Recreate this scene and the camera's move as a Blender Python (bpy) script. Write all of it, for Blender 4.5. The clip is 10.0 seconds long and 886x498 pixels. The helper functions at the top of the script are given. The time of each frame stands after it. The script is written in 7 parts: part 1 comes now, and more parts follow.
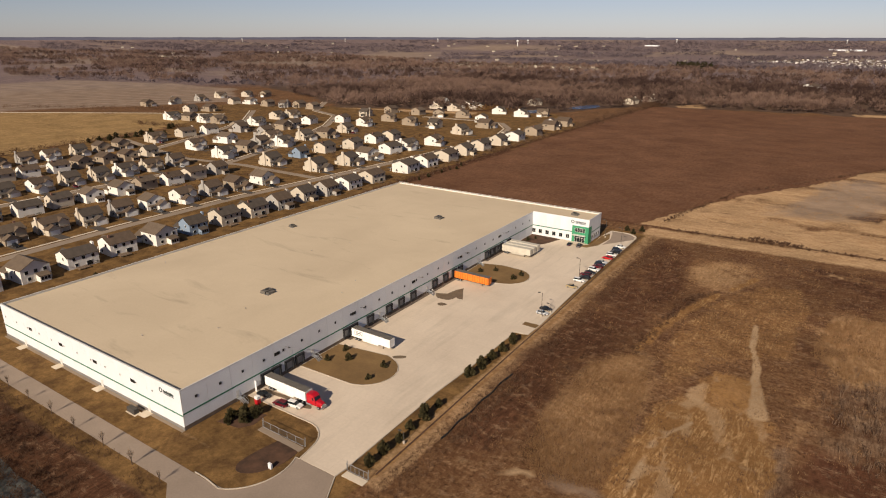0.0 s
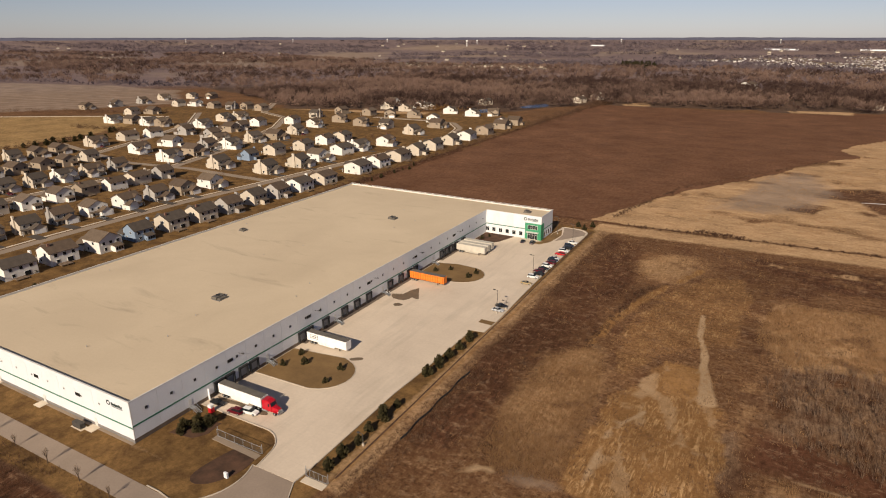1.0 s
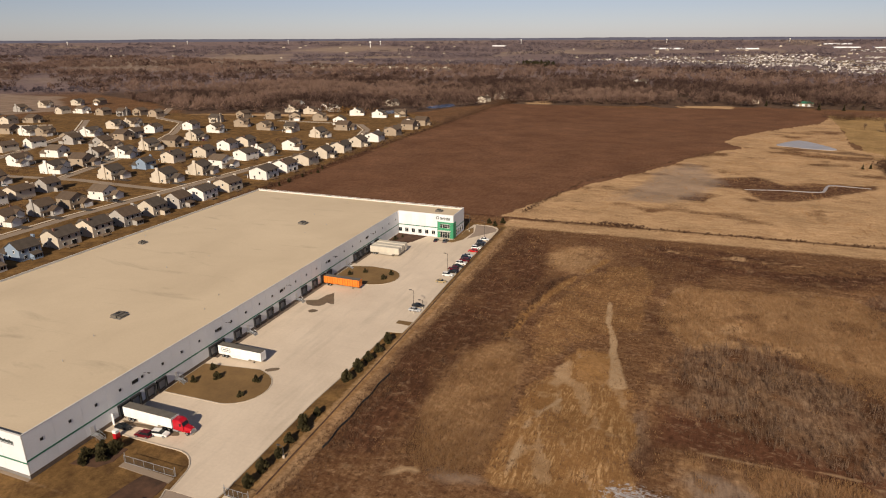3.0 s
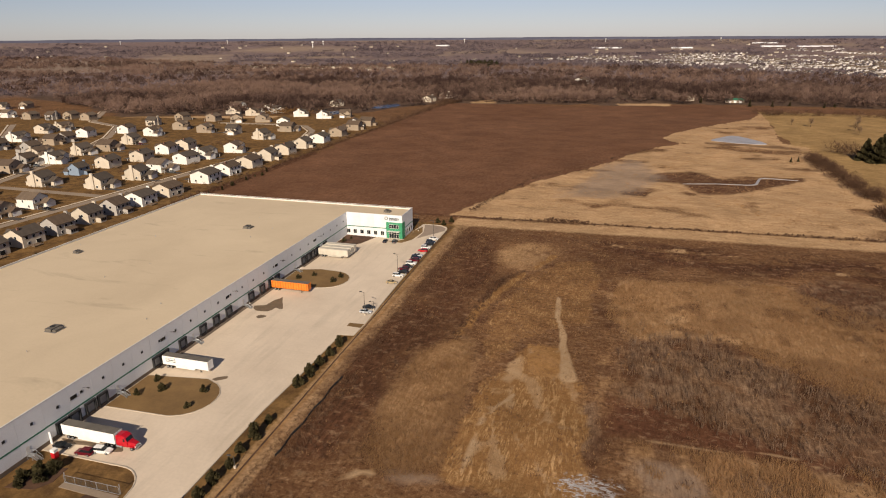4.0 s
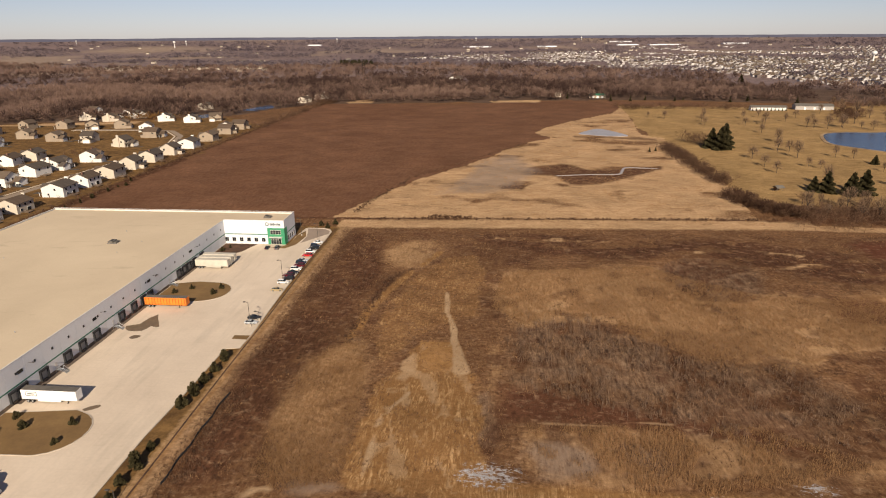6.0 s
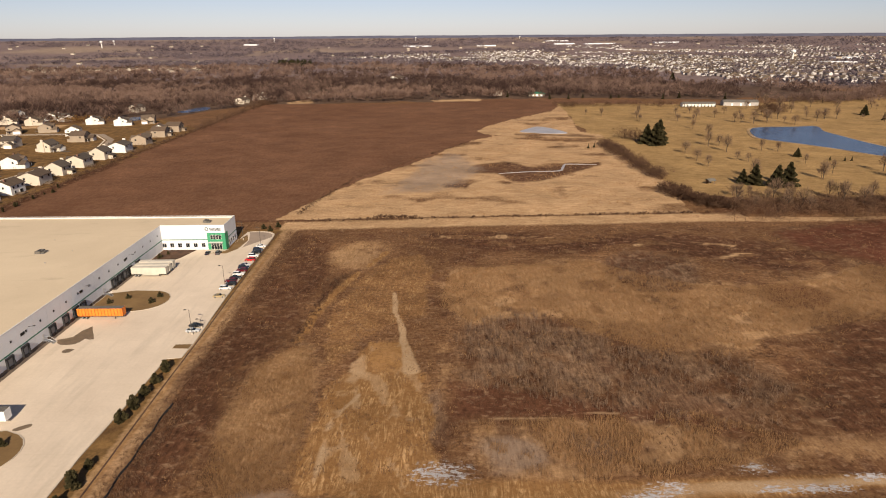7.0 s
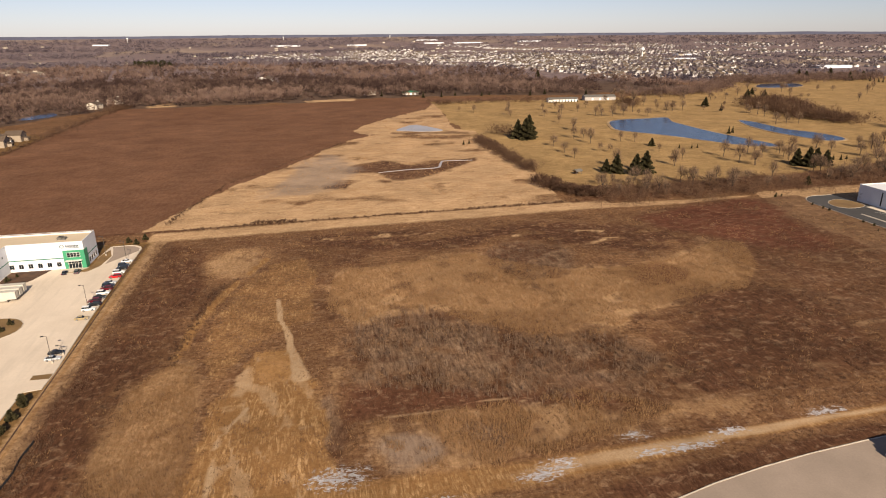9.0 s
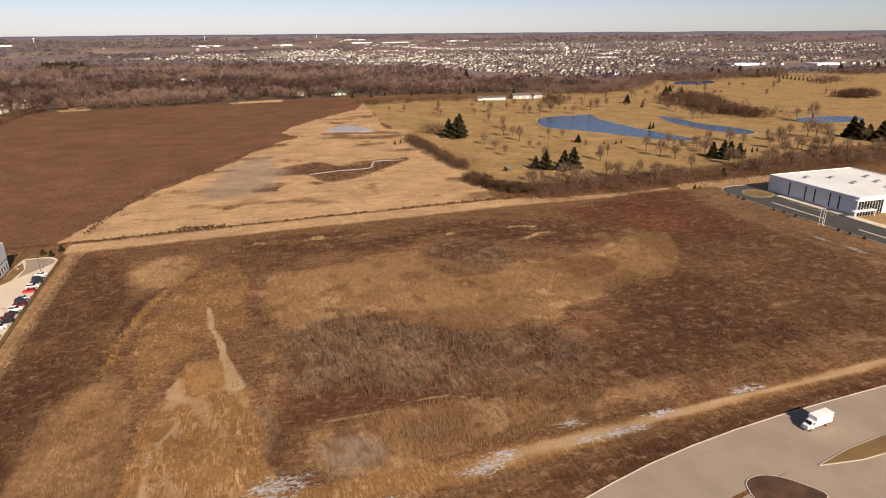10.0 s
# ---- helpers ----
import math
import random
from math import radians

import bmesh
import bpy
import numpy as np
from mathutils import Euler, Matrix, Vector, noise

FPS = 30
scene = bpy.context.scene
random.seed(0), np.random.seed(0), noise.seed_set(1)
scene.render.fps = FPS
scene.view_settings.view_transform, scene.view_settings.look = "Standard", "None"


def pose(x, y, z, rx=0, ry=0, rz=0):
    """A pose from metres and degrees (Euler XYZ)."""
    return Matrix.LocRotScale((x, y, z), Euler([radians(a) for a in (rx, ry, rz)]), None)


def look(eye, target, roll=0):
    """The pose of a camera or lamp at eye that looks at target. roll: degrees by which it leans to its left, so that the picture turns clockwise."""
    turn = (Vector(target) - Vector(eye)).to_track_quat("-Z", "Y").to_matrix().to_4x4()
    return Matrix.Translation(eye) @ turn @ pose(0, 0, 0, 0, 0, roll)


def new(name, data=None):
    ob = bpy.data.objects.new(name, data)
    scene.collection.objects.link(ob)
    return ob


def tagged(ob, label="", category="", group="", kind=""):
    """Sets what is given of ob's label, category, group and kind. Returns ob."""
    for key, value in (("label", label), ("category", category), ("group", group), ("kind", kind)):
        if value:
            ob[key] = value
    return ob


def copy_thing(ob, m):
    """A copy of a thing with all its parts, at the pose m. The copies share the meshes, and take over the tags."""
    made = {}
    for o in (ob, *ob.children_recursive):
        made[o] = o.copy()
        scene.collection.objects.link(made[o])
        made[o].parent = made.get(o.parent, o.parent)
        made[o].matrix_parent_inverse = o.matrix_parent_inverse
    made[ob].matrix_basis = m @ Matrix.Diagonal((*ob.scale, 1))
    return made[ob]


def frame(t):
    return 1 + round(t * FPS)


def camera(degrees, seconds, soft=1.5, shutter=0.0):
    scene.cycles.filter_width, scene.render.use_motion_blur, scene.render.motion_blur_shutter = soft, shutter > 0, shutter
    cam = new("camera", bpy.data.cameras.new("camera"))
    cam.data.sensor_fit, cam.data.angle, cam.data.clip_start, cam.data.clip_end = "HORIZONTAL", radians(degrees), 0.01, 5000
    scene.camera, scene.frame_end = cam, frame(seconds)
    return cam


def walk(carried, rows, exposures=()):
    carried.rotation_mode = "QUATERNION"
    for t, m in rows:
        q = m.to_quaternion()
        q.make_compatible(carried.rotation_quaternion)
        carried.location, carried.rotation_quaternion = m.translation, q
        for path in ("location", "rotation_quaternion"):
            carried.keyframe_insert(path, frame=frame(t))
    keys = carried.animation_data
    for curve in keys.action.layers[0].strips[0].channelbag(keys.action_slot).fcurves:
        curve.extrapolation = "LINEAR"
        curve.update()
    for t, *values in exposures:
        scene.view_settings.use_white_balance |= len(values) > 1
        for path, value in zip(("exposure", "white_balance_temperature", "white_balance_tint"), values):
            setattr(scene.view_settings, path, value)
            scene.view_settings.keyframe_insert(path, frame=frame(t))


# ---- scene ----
# camera: a drone that hovers and pans; rows of seconds, place, yaw, pitch, roll
cam = camera(70.67, 10.0, soft=1.1)
PATH = [
    (0.0, 131.40, -77.86, 96.72, 33.538, -18.883, 0.045),
    (0.5, 131.46, -77.90, 96.62, 31.735, -18.853, 0.047),
    (1.0, 131.51, -77.91, 96.54, 29.167, -18.865, -0.015),
    (1.5, 131.54, -77.90, 96.48, 27.119, -18.836, -0.069),
    (2.0, 131.55, -77.86, 96.44, 25.116, -18.829, -0.118),
    (2.5, 131.56, -77.82, 96.42, 23.044, -18.803, -0.183),
    (4.0, 131.50, -77.63, 96.38, 15.972, -18.839, -0.324),
    (4.5, 131.46, -77.56, 96.37, 13.248, -18.858, -0.288),
    (5.0, 131.43, -77.50, 96.35, 10.456, -18.884, -0.324),
    (5.5, 131.39, -77.44, 96.32, 7.763, -18.911, -0.368),
    (6.0, 131.35, -77.39, 96.28, 4.979, -18.945, -0.360),
    (7.5, 131.26, -77.31, 96.11, -2.818, -19.054, -0.406),
    (8.0, 131.25, -77.32, 96.04, -5.511, -19.079, -0.413),
    (8.5, 131.26, -77.34, 95.95, -8.430, -19.116, -0.356),
    (9.0, 131.27, -77.38, 95.86, -11.473, -19.143, -0.403),
    (9.5, 131.31, -77.44, 95.76, -14.735, -19.173, -0.444),
    (10.0, 131.37, -77.51, 95.66, -17.736, -19.207, -0.401),
]
walk(cam, [(t, pose(x, y, z, 90 + pitch, 0, yaw) @ pose(0, 0, 0, 0, 0, roll)) for t, x, y, z, yaw, pitch, roll in PATH],
     exposures=((0.0, 0.35), (2.5, 0.34), (5.0, 0.46), (10.0, 0.83)))

# light: low winter sun a little east of south (-y), clear pale sky
SUN_UP, SUN_AZ = 29.5, 172.5
world = bpy.data.worlds.new("sky")
scene.world = world
world.use_nodes = True
wn = world.node_tree.nodes
sky = wn.new("ShaderNodeTexSky")
sky.sky_type = "NISHITA"
sky.sun_disc = False
sky.sun_elevation = radians(SUN_UP)
sky.sun_rotation = radians(SUN_AZ)
sky.altitude = 250
sky.air_density, sky.dust_density, sky.ozone_density = 0.85, 0.2, 3.0
wn["Background"].inputs["Strength"].default_value = 0.05
haze = wn.new("ShaderNodeHueSaturation")
haze.inputs["Saturation"].default_value = 0.74
tint = wn.new("ShaderNodeMix")
tint.data_type, tint.blend_type = "RGBA", "MULTIPLY"
tint.inputs[0].default_value = 0.9
tint.inputs[7].default_value = (1.0, 0.925, 1.05, 1)
world.node_tree.links.new(sky.outputs["Color"], haze.inputs["Color"])
world.node_tree.links.new(haze.outputs["Color"], tint.inputs[6])
world.node_tree.links.new(tint.outputs[2], wn["Background"].inputs["Color"])
sun = new("sun", bpy.data.lights.new("sun", "SUN"))
sun.data.energy, sun.data.angle, sun.data.color = 5.0, radians(0.53), (1.0, 0.85, 0.675)
_az = radians(SUN_AZ)
_to_sun = Vector((math.sin(_az) * math.cos(radians(SUN_UP)), math.cos(_az) * math.cos(radians(SUN_UP)), math.sin(radians(SUN_UP))))
sun.matrix_world = look(_to_sun * 500, (0, 0, 0))


# ---------------------------------------------------------------- materials
def node_mat(name):
    m = bpy.data.materials.new(name)
    m.use_nodes = True
    return m, m.node_tree.nodes, m.node_tree.links, m.node_tree.nodes["Principled BSDF"]


def noise_at(n, l, vec, scale, detail=4.0, rough=0.6, distort=0.0):
    t = n.new("ShaderNodeTexNoise")
    t.inputs["Scale"].default_value, t.inputs["Detail"].default_value = scale, detail
    t.inputs["Roughness"].default_value, t.inputs["Distortion"].default_value = rough, distort
    l.new(vec, t.inputs["Vector"])
    return t.outputs["Fac"]


def math_node(n, l, op, a, b=None, clamp=False):
    m = n.new("ShaderNodeMath")
    m.operation, m.use_clamp = op, clamp
    for i, v in enumerate((a, b)):
        if v is None:
            continue
        if isinstance(v, (int, float)):
            m.inputs[i].default_value = v
        else:
            l.new(v, m.inputs[i])
    return m.outputs[0]


def spread(n, l, fac, lo, hi, a=0.0, b=1.0):
    r = n.new("ShaderNodeMapRange")
    for k, v in zip(("From Min", "From Max", "To Min", "To Max"), (lo, hi, a, b)):
        r.inputs[k].default_value = v
    l.new(fac, r.inputs["Value"])
    return r.outputs[0]


def mix(n, l, fac, a, b, kind="MIX"):
    m = n.new("ShaderNodeMix")
    m.data_type, m.blend_type = "RGBA", kind
    for i, v in ((0, fac), (6, a), (7, b)):
        if isinstance(v, (int, float)):
            m.inputs[i].default_value = v
        elif isinstance(v, tuple):
            m.inputs[i].default_value = (*v, 1)
        else:
            l.new(v, m.inputs[i])
    return m.outputs[2]


def relief(n, l, bsdf, height, strength, distance):
    b = n.new("ShaderNodeBump")
    b.inputs["Strength"].default_value, b.inputs["Distance"].default_value = strength, distance
    l.new(height, b.inputs["Height"])
    l.new(b.outputs[0], bsdf.inputs["Normal"])


def surface(name, base, other=None, big=0.15, fine=2.5, rough=0.8, metal=0.0, bump=0.15, depth=0.02, vary=0.0, spec=0.3, stretch=(1, 1, 1)):
    """Two-scale mottled surface: base and other mixed by a large noise, a fine grain over both, and a random shade per object."""
    other = other or tuple(c * 0.8 for c in base)
    m, n, l, b = node_mat(name)
    co = n.new("ShaderNodeTexCoord").outputs["Object"]
    mp = n.new("ShaderNodeMapping")
    mp.inputs["Scale"].default_value = stretch
    l.new(co, mp.inputs["Vector"])
    v = mp.outputs[0]
    f1 = spread(n, l, noise_at(n, l, v, big, 5), 0.35, 0.65)
    f2 = noise_at(n, l, v, fine, 4)
    c = mix(n, l, f1, base, other)
    c = mix(n, l, 1.0, c, mix(n, l, f2, (0.84, 0.84, 0.84), (1.14, 1.14, 1.14)), "MULTIPLY")
    if vary:
        oi = n.new("ShaderNodeObjectInfo").outputs["Random"]
        s = spread(n, l, oi, 0, 1, 1 - vary, 1 + vary)
        cmb = n.new("ShaderNodeCombineColor")
        for k in range(3):
            l.new(s, cmb.inputs[k])
        c = mix(n, l, 1.0, c, cmb.outputs[0], "MULTIPLY")
    l.new(c, b.inputs["Base Color"])
    b.inputs["Roughness"].default_value, b.inputs["Metallic"].default_value = rough, metal
    b.inputs["Specular IOR Level"].default_value = spec
    if bump:
        relief(n, l, b, f2, bump, depth)
    return m


def shaded(name, lo, hi, rough=0.9, attribute="tone", spec=0.1):
    """Plant matter: a colour between lo and hi by the 'tone' that each plant carries."""
    m, n, l, b = node_mat(name)
    a = n.new("ShaderNodeAttribute")
    a.attribute_name = attribute
    c = mix(n, l, a.outputs["Fac"], lo, hi)
    l.new(c, b.inputs["Base Color"])
    b.inputs["Roughness"].default_value = rough
    b.inputs["Specular IOR Level"].default_value = spec
    thin = n.new("ShaderNodeBsdfTranslucent")
    l.new(c, thin.inputs["Color"])
    both = n.new("ShaderNodeMixShader")
    both.inputs[0].default_value = 0.5
    l.new(b.outputs[0], both.inputs[1])
    l.new(thin.outputs[0], both.inputs[2])
    l.new(both.outputs[0], n["Material Output"].inputs["Surface"])
    return m


def glazing(name, colour=(0.015, 0.018, 0.02), rough=0.15):
    m, n, l, b = node_mat(name)
    b.inputs["Base Color"].default_value = (*colour, 1)
    b.inputs["Roughness"].default_value = rough
    b.inputs["Specular IOR Level"].default_value = 0.25
    return m


M_PANEL = surface("white painted concrete panel", (0.655, 0.66, 0.675), (0.59, 0.595, 0.60), 0.12, 3.0, 0.7, bump=0.05)
M_BASE = surface("grey painted concrete base", (0.19, 0.178, 0.165), (0.15, 0.14, 0.13), 0.3, 3.0, 0.8, bump=0.08)
M_PLINTH = surface("brown stained dock plinth", (0.16, 0.12, 0.09), (0.10, 0.075, 0.058), 0.25, 2.0, 0.9, bump=0.1)
M_GREEN = surface("green paint band", (0.03, 0.16, 0.09), (0.03, 0.13, 0.075), 0.4, 3, 0.6, bump=0.0)
M_EMERALD = surface("bright green entrance panel", (0.045, 0.25, 0.125), (0.04, 0.22, 0.11), 0.4, 3, 0.5, bump=0.0)
M_CAP = surface("pale metal coping", (0.62, 0.60, 0.55), (0.52, 0.5, 0.46), 0.3, 4, 0.45, bump=0.0)
M_ROOF = None
M_DARK = surface("black rubber seal", (0.018, 0.018, 0.02), (0.03, 0.03, 0.03), 0.6, 4, 0.85)
M_DOCK = surface("grey dock door", (0.22, 0.22, 0.22), (0.17, 0.17, 0.175), 0.5, 3, 0.6)
M_STEEL = surface("galvanised steel", (0.42, 0.43, 0.44), (0.33, 0.34, 0.35), 0.6, 6, 0.45, metal=0.6, bump=0.03)
M_GLASS = glazing("dark window glass")
M_WHITEMETAL = surface("white trailer skin", (0.78, 0.77, 0.75), (0.66, 0.65, 0.62), 0.4, 5, 0.4, bump=0.02)
M_GREYROOF = surface("grey trailer roof", (0.135, 0.120, 0.100), (0.10, 0.09, 0.075), 0.4, 5, 0.6, bump=0.02)
M_BEIGE = surface("weathered beige container", (0.50, 0.46, 0.385), (0.40, 0.37, 0.31), 0.4, 4, 0.6)
M_ORANGE = surface("orange trailer skin", (0.72, 0.20, 0.025), (0.60, 0.15, 0.02), 0.5, 4, 0.5)
M_RED = surface("red cab paint", (0.42, 0.006, 0.016), (0.36, 0.006, 0.014), 0.5, 5, 0.3, bump=0.0, spec=0.5)
M_TYRE = surface("tyre rubber", (0.02, 0.02, 0.02), (0.03, 0.028, 0.026), 2, 8, 0.9)
M_CHASSIS = surface("dark chassis steel", (0.04, 0.038, 0.036), (0.07, 0.06, 0.05), 1.5, 6, 0.8)
M_KERB = surface("pale concrete kerb", (0.47, 0.405, 0.32), (0.38, 0.325, 0.255), 0.3, 4, 0.9)
M_WALK = surface("pale concrete walk", (0.60, 0.51, 0.39), (0.52, 0.44, 0.335), 0.2, 3, 0.9)
M_ASPHALT = surface("worn grey asphalt", (0.292, 0.226, 0.172), (0.245, 0.190, 0.143), 0.08, 2.0, 0.95, bump=0.2)
M_NEWASPHALT = surface("fresh dark asphalt", (0.045, 0.042, 0.04), (0.06, 0.055, 0.05), 0.08, 2.0, 0.95, bump=0.2)
M_STREET = surface("residential street", (0.275, 0.212, 0.152), (0.225, 0.172, 0.123), 0.05, 1.5, 0.95, bump=0.1)
M_LINE = surface("worn white line paint", (0.62, 0.59, 0.52), (0.5, 0.47, 0.4), 0.5, 4, 0.8)
M_TRUNK = surface("dark bark", (0.075, 0.05, 0.036), (0.05, 0.036, 0.026), 1.0, 6, 0.95)
M_MULCH = surface("dark brown mulch bed", (0.098, 0.05, 0.028), (0.045, 0.025, 0.015), 0.25, 3, 1.0, bump=0.5, depth=0.1)
M_LAWN = surface("dormant brown lawn", (0.198, 0.120, 0.047), (0.135, 0.080, 0.032), 0.09, 1.6, 1.0, bump=0.4, depth=0.08)
M_PUDDLE = surface("dried mud stain", (0.165, 0.118, 0.075), (0.125, 0.09, 0.058), 0.4, 3, 0.7)


M_STONY = surface("dark stony water", (0.022, 0.026, 0.022), (0.11, 0.105, 0.09), 0.7, 3.5, 0.5, bump=0.4, depth=0.1)


def water_mat():
    m, n, l, b = node_mat("pond water")
    b.inputs["Roughness"].default_value = 0.22
    b.inputs["Specular IOR Level"].default_value = 0.38
    co = n.new("ShaderNodeTexCoord").outputs["Object"]
    # two blues by broad noise: uneven sky reflection put into the colour, not depth
    deep = spread(n, l, noise_at(n, l, co, 0.035, 4, 0.6, 0.5), 0.38, 0.62)
    l.new(mix(n, l, deep, (0.010, 0.022, 0.042), (0.026, 0.05, 0.095)), b.inputs["Base Color"])
    relief(n, l, b, noise_at(n, l, co, 0.6, 3), 0.6, 0.3)
    return m


M_WATER = water_mat()
M_SHORE = surface("pale worn bank", (0.36, 0.25, 0.13), (0.20, 0.125, 0.06), 0.06, 0.8, 1.0, bump=0.3)
# shallow water: the sky's reflection is put in as a pale grey base colour
M_SHEENWATER = surface("pale wet ice", (0.34, 0.31, 0.29), (0.26, 0.235, 0.215), 0.08, 0.6, 0.35, bump=0.05, spec=0.5)


def concrete_lot_mat():
    m, n, l, b = node_mat("pale concrete paving")
    co = n.new("ShaderNodeTexCoord").outputs["Object"]
    f1 = spread(n, l, noise_at(n, l, co, 0.045, 5), 0.35, 0.68)
    f2 = noise_at(n, l, co, 1.2, 5)
    c = mix(n, l, f1, (0.605, 0.503, 0.385), (0.520, 0.427, 0.324))
    mp = n.new("ShaderNodeMapping")
    mp.inputs["Scale"].default_value = (0.25, 0.03, 1)
    l.new(co, mp.inputs["Vector"])
    streak = spread(n, l, noise_at(n, l, mp.outputs[0], 1.0, 4), 0.52, 0.75)
    c = mix(n, l, math_node(n, l, "MULTIPLY", streak, 0.35), c, (0.31, 0.265, 0.205))
    br = n.new("ShaderNodeTexBrick")
    br.offset = 0.0
    for k, v in (("Scale", 1.0), ("Mortar Size", 0.05), ("Brick Width", 4.6), ("Row Height", 4.6)):
        br.inputs[k].default_value = v
    br.inputs["Color1"].default_value = (1, 1, 1, 1)
    br.inputs["Color2"].default_value = (0.975, 0.972, 0.968, 1)
    br.inputs["Mortar"].default_value = (0.93, 0.92, 0.905, 1)
    l.new(co, br.inputs["Vector"])
    c = mix(n, l, 1.0, c, br.outputs["Color"], "MULTIPLY")
    c = mix(n, l, 1.0, c, mix(n, l, f2, (0.88, 0.88, 0.88), (1.1, 1.1, 1.1)), "MULTIPLY")
    l.new(c, b.inputs["Base Color"])
    b.inputs["Roughness"].default_value = 0.9
    relief(n, l, b, f2, 0.1, 0.02)
    return m


M_LOT = concrete_lot_mat()


def roof_mat():
    m, n, l, b = node_mat("tan roof membrane")
    co = n.new("ShaderNodeTexCoord").outputs["Object"]
    f1 = spread(n, l, noise_at(n, l, co, 0.03, 5, 0.6, 0.4), 0.3, 0.7)
    c = mix(n, l, f1, (0.56, 0.455, 0.315), (0.485, 0.39, 0.268))
    mp = n.new("ShaderNodeMapping")
    mp.inputs["Scale"].default_value = (0.03, 0.12, 1)
    l.new(co, mp.inputs["Vector"])
    pond = spread(n, l, noise_at(n, l, mp.outputs[0], 1.0, 6, 0.6, 0.6), 0.59, 0.74)
    c = mix(n, l, math_node(n, l, "MULTIPLY", pond, 0.5), c, (0.27, 0.22, 0.155))
    f2 = noise_at(n, l, co, 1.6, 4)
    c = mix(n, l, 1.0, c, mix(n, l, f2, (0.93, 0.93, 0.93), (1.06, 1.06, 1.06)), "MULTIPLY")
    l.new(c, b.inputs["Base Color"])
    b.inputs["Roughness"].default_value = 0.85
    b.inputs["Specular IOR Level"].default_value = 0.2
    relief(n, l, b, f2, 0.08, 0.02)
    return m


M_ROOF = roof_mat()


def ground_mat():
    """One sheet of land. The zone attributes say what grows where, and one tints the far plain for haze; their edges
    are broken up by noise.
    """
    m, n, l, b = node_mat("winter land")
    co = n.new("ShaderNodeTexCoord").outputs["Object"]
    n20 = noise_at(n, l, co, 0.035, 5, 0.6)
    n6 = noise_at(n, l, co, 0.16, 5, 0.65)
    n1 = noise_at(n, l, co, 0.8, 5, 0.7)
    n03 = noise_at(n, l, co, 3.0, 3, 0.7)
    blend = math_node(n, l, "ADD", math_node(n, l, "MULTIPLY", n6, 0.55), math_node(n, l, "MULTIPLY", n1, 0.45))

    def zones(name):
        a = n.new("ShaderNodeAttribute")
        a.attribute_name = name
        s = n.new("ShaderNodeSeparateColor")
        l.new(a.outputs["Color"], s.inputs[0])
        return s.outputs

    def edge(mask, soft=0.22, wander=1.1):
        k = math_node(n, l, "ADD", mask, math_node(n, l, "MULTIPLY", math_node(n, l, "SUBTRACT", blend, 0.5), wander))
        return spread(n, l, k, 0.5 - soft, 0.5 + soft)

    def two(a, c, f=None, lo=0.38, hi=0.62):
        return mix(n, l, spread(n, l, f or n6, lo, hi), a, c)

    tan, golf, plough = zones("zone_a")
    bare, brush, lawn = zones("zone_b")
    wood, wet, pale = zones("zone_c")
    hazed_plain, clay, snow = zones("zone_d")
    reed, red, grey = zones("zone_e")
    mp = n.new("ShaderNodeMapping")
    mp.inputs["Scale"].default_value = (0.55, 0.16, 1)
    l.new(co, mp.inputs["Vector"])
    rake = noise_at(n, l, mp.outputs[0], 1.0, 4, 0.6)
    mp2 = n.new("ShaderNodeMapping")
    mp2.inputs["Scale"].default_value = (0.10, 0.22, 1)
    mp2.inputs["Rotation"].default_value = (0, 0, 0.3)
    l.new(co, mp2.inputs["Vector"])
    smear = noise_at(n, l, mp2.outputs[0], 1.0, 6, 0.68, 1.2)
    mp3 = n.new("ShaderNodeMapping")
    mp3.inputs["Scale"].default_value = (0.9, 0.16, 1)
    mp3.inputs["Rotation"].default_value = (0, 0, -0.5)
    l.new(co, mp3.inputs["Vector"])
    ruts = noise_at(n, l, mp3.outputs[0], 0.8, 4, 0.6, 2.6)
    mp5 = n.new("ShaderNodeMapping")
    mp5.inputs["Scale"].default_value = (1.1, 0.20, 1)
    l.new(co, mp5.inputs["Vector"])
    stems = noise_at(n, l, mp5.outputs[0], 1.0, 5, 0.7, 0.3)
    c = mix(n, l, spread(n, l, smear, 0.30, 0.70), (0.100, 0.048, 0.023), (0.174, 0.092, 0.043))
    c = mix(n, l, spread(n, l, stems, 0.53, 0.70, 0, 0.5), c, (0.250, 0.146, 0.070))
    c = mix(n, l, spread(n, l, n1, 0.56, 0.70, 0, 0.5), c, (0.265, 0.166, 0.088))
    c = mix(n, l, spread(n, l, n1, 0.46, 0.32, 0, 0.75), c, (0.055, 0.025, 0.013))
    mp6 = n.new("ShaderNodeMapping")
    mp6.inputs["Scale"].default_value = (0.24, 0.36, 1)
    l.new(co, mp6.inputs["Vector"])
    mat_patch = noise_at(n, l, mp6.outputs[0], 1.0, 7, 0.76, 0.5)
    c = mix(n, l, spread(n, l, noise_at(n, l, co, 0.42, 6, 0.8), 0.56, 0.68, 0, 0.55), c, (0.285, 0.180, 0.098))
    c = mix(n, l, edge(lawn), c, two((0.200, 0.115, 0.044), (0.105, 0.060, 0.025)))
    c = mix(n, l, edge(wood), c, two((0.120, 0.078, 0.054), (0.075, 0.048, 0.034)))
    # far plain: distance haze put into a paler, mauve ground colour
    c = mix(n, l, edge(hazed_plain, 0.3), c, two((0.125, 0.090, 0.088), (0.225, 0.165, 0.150), smear))
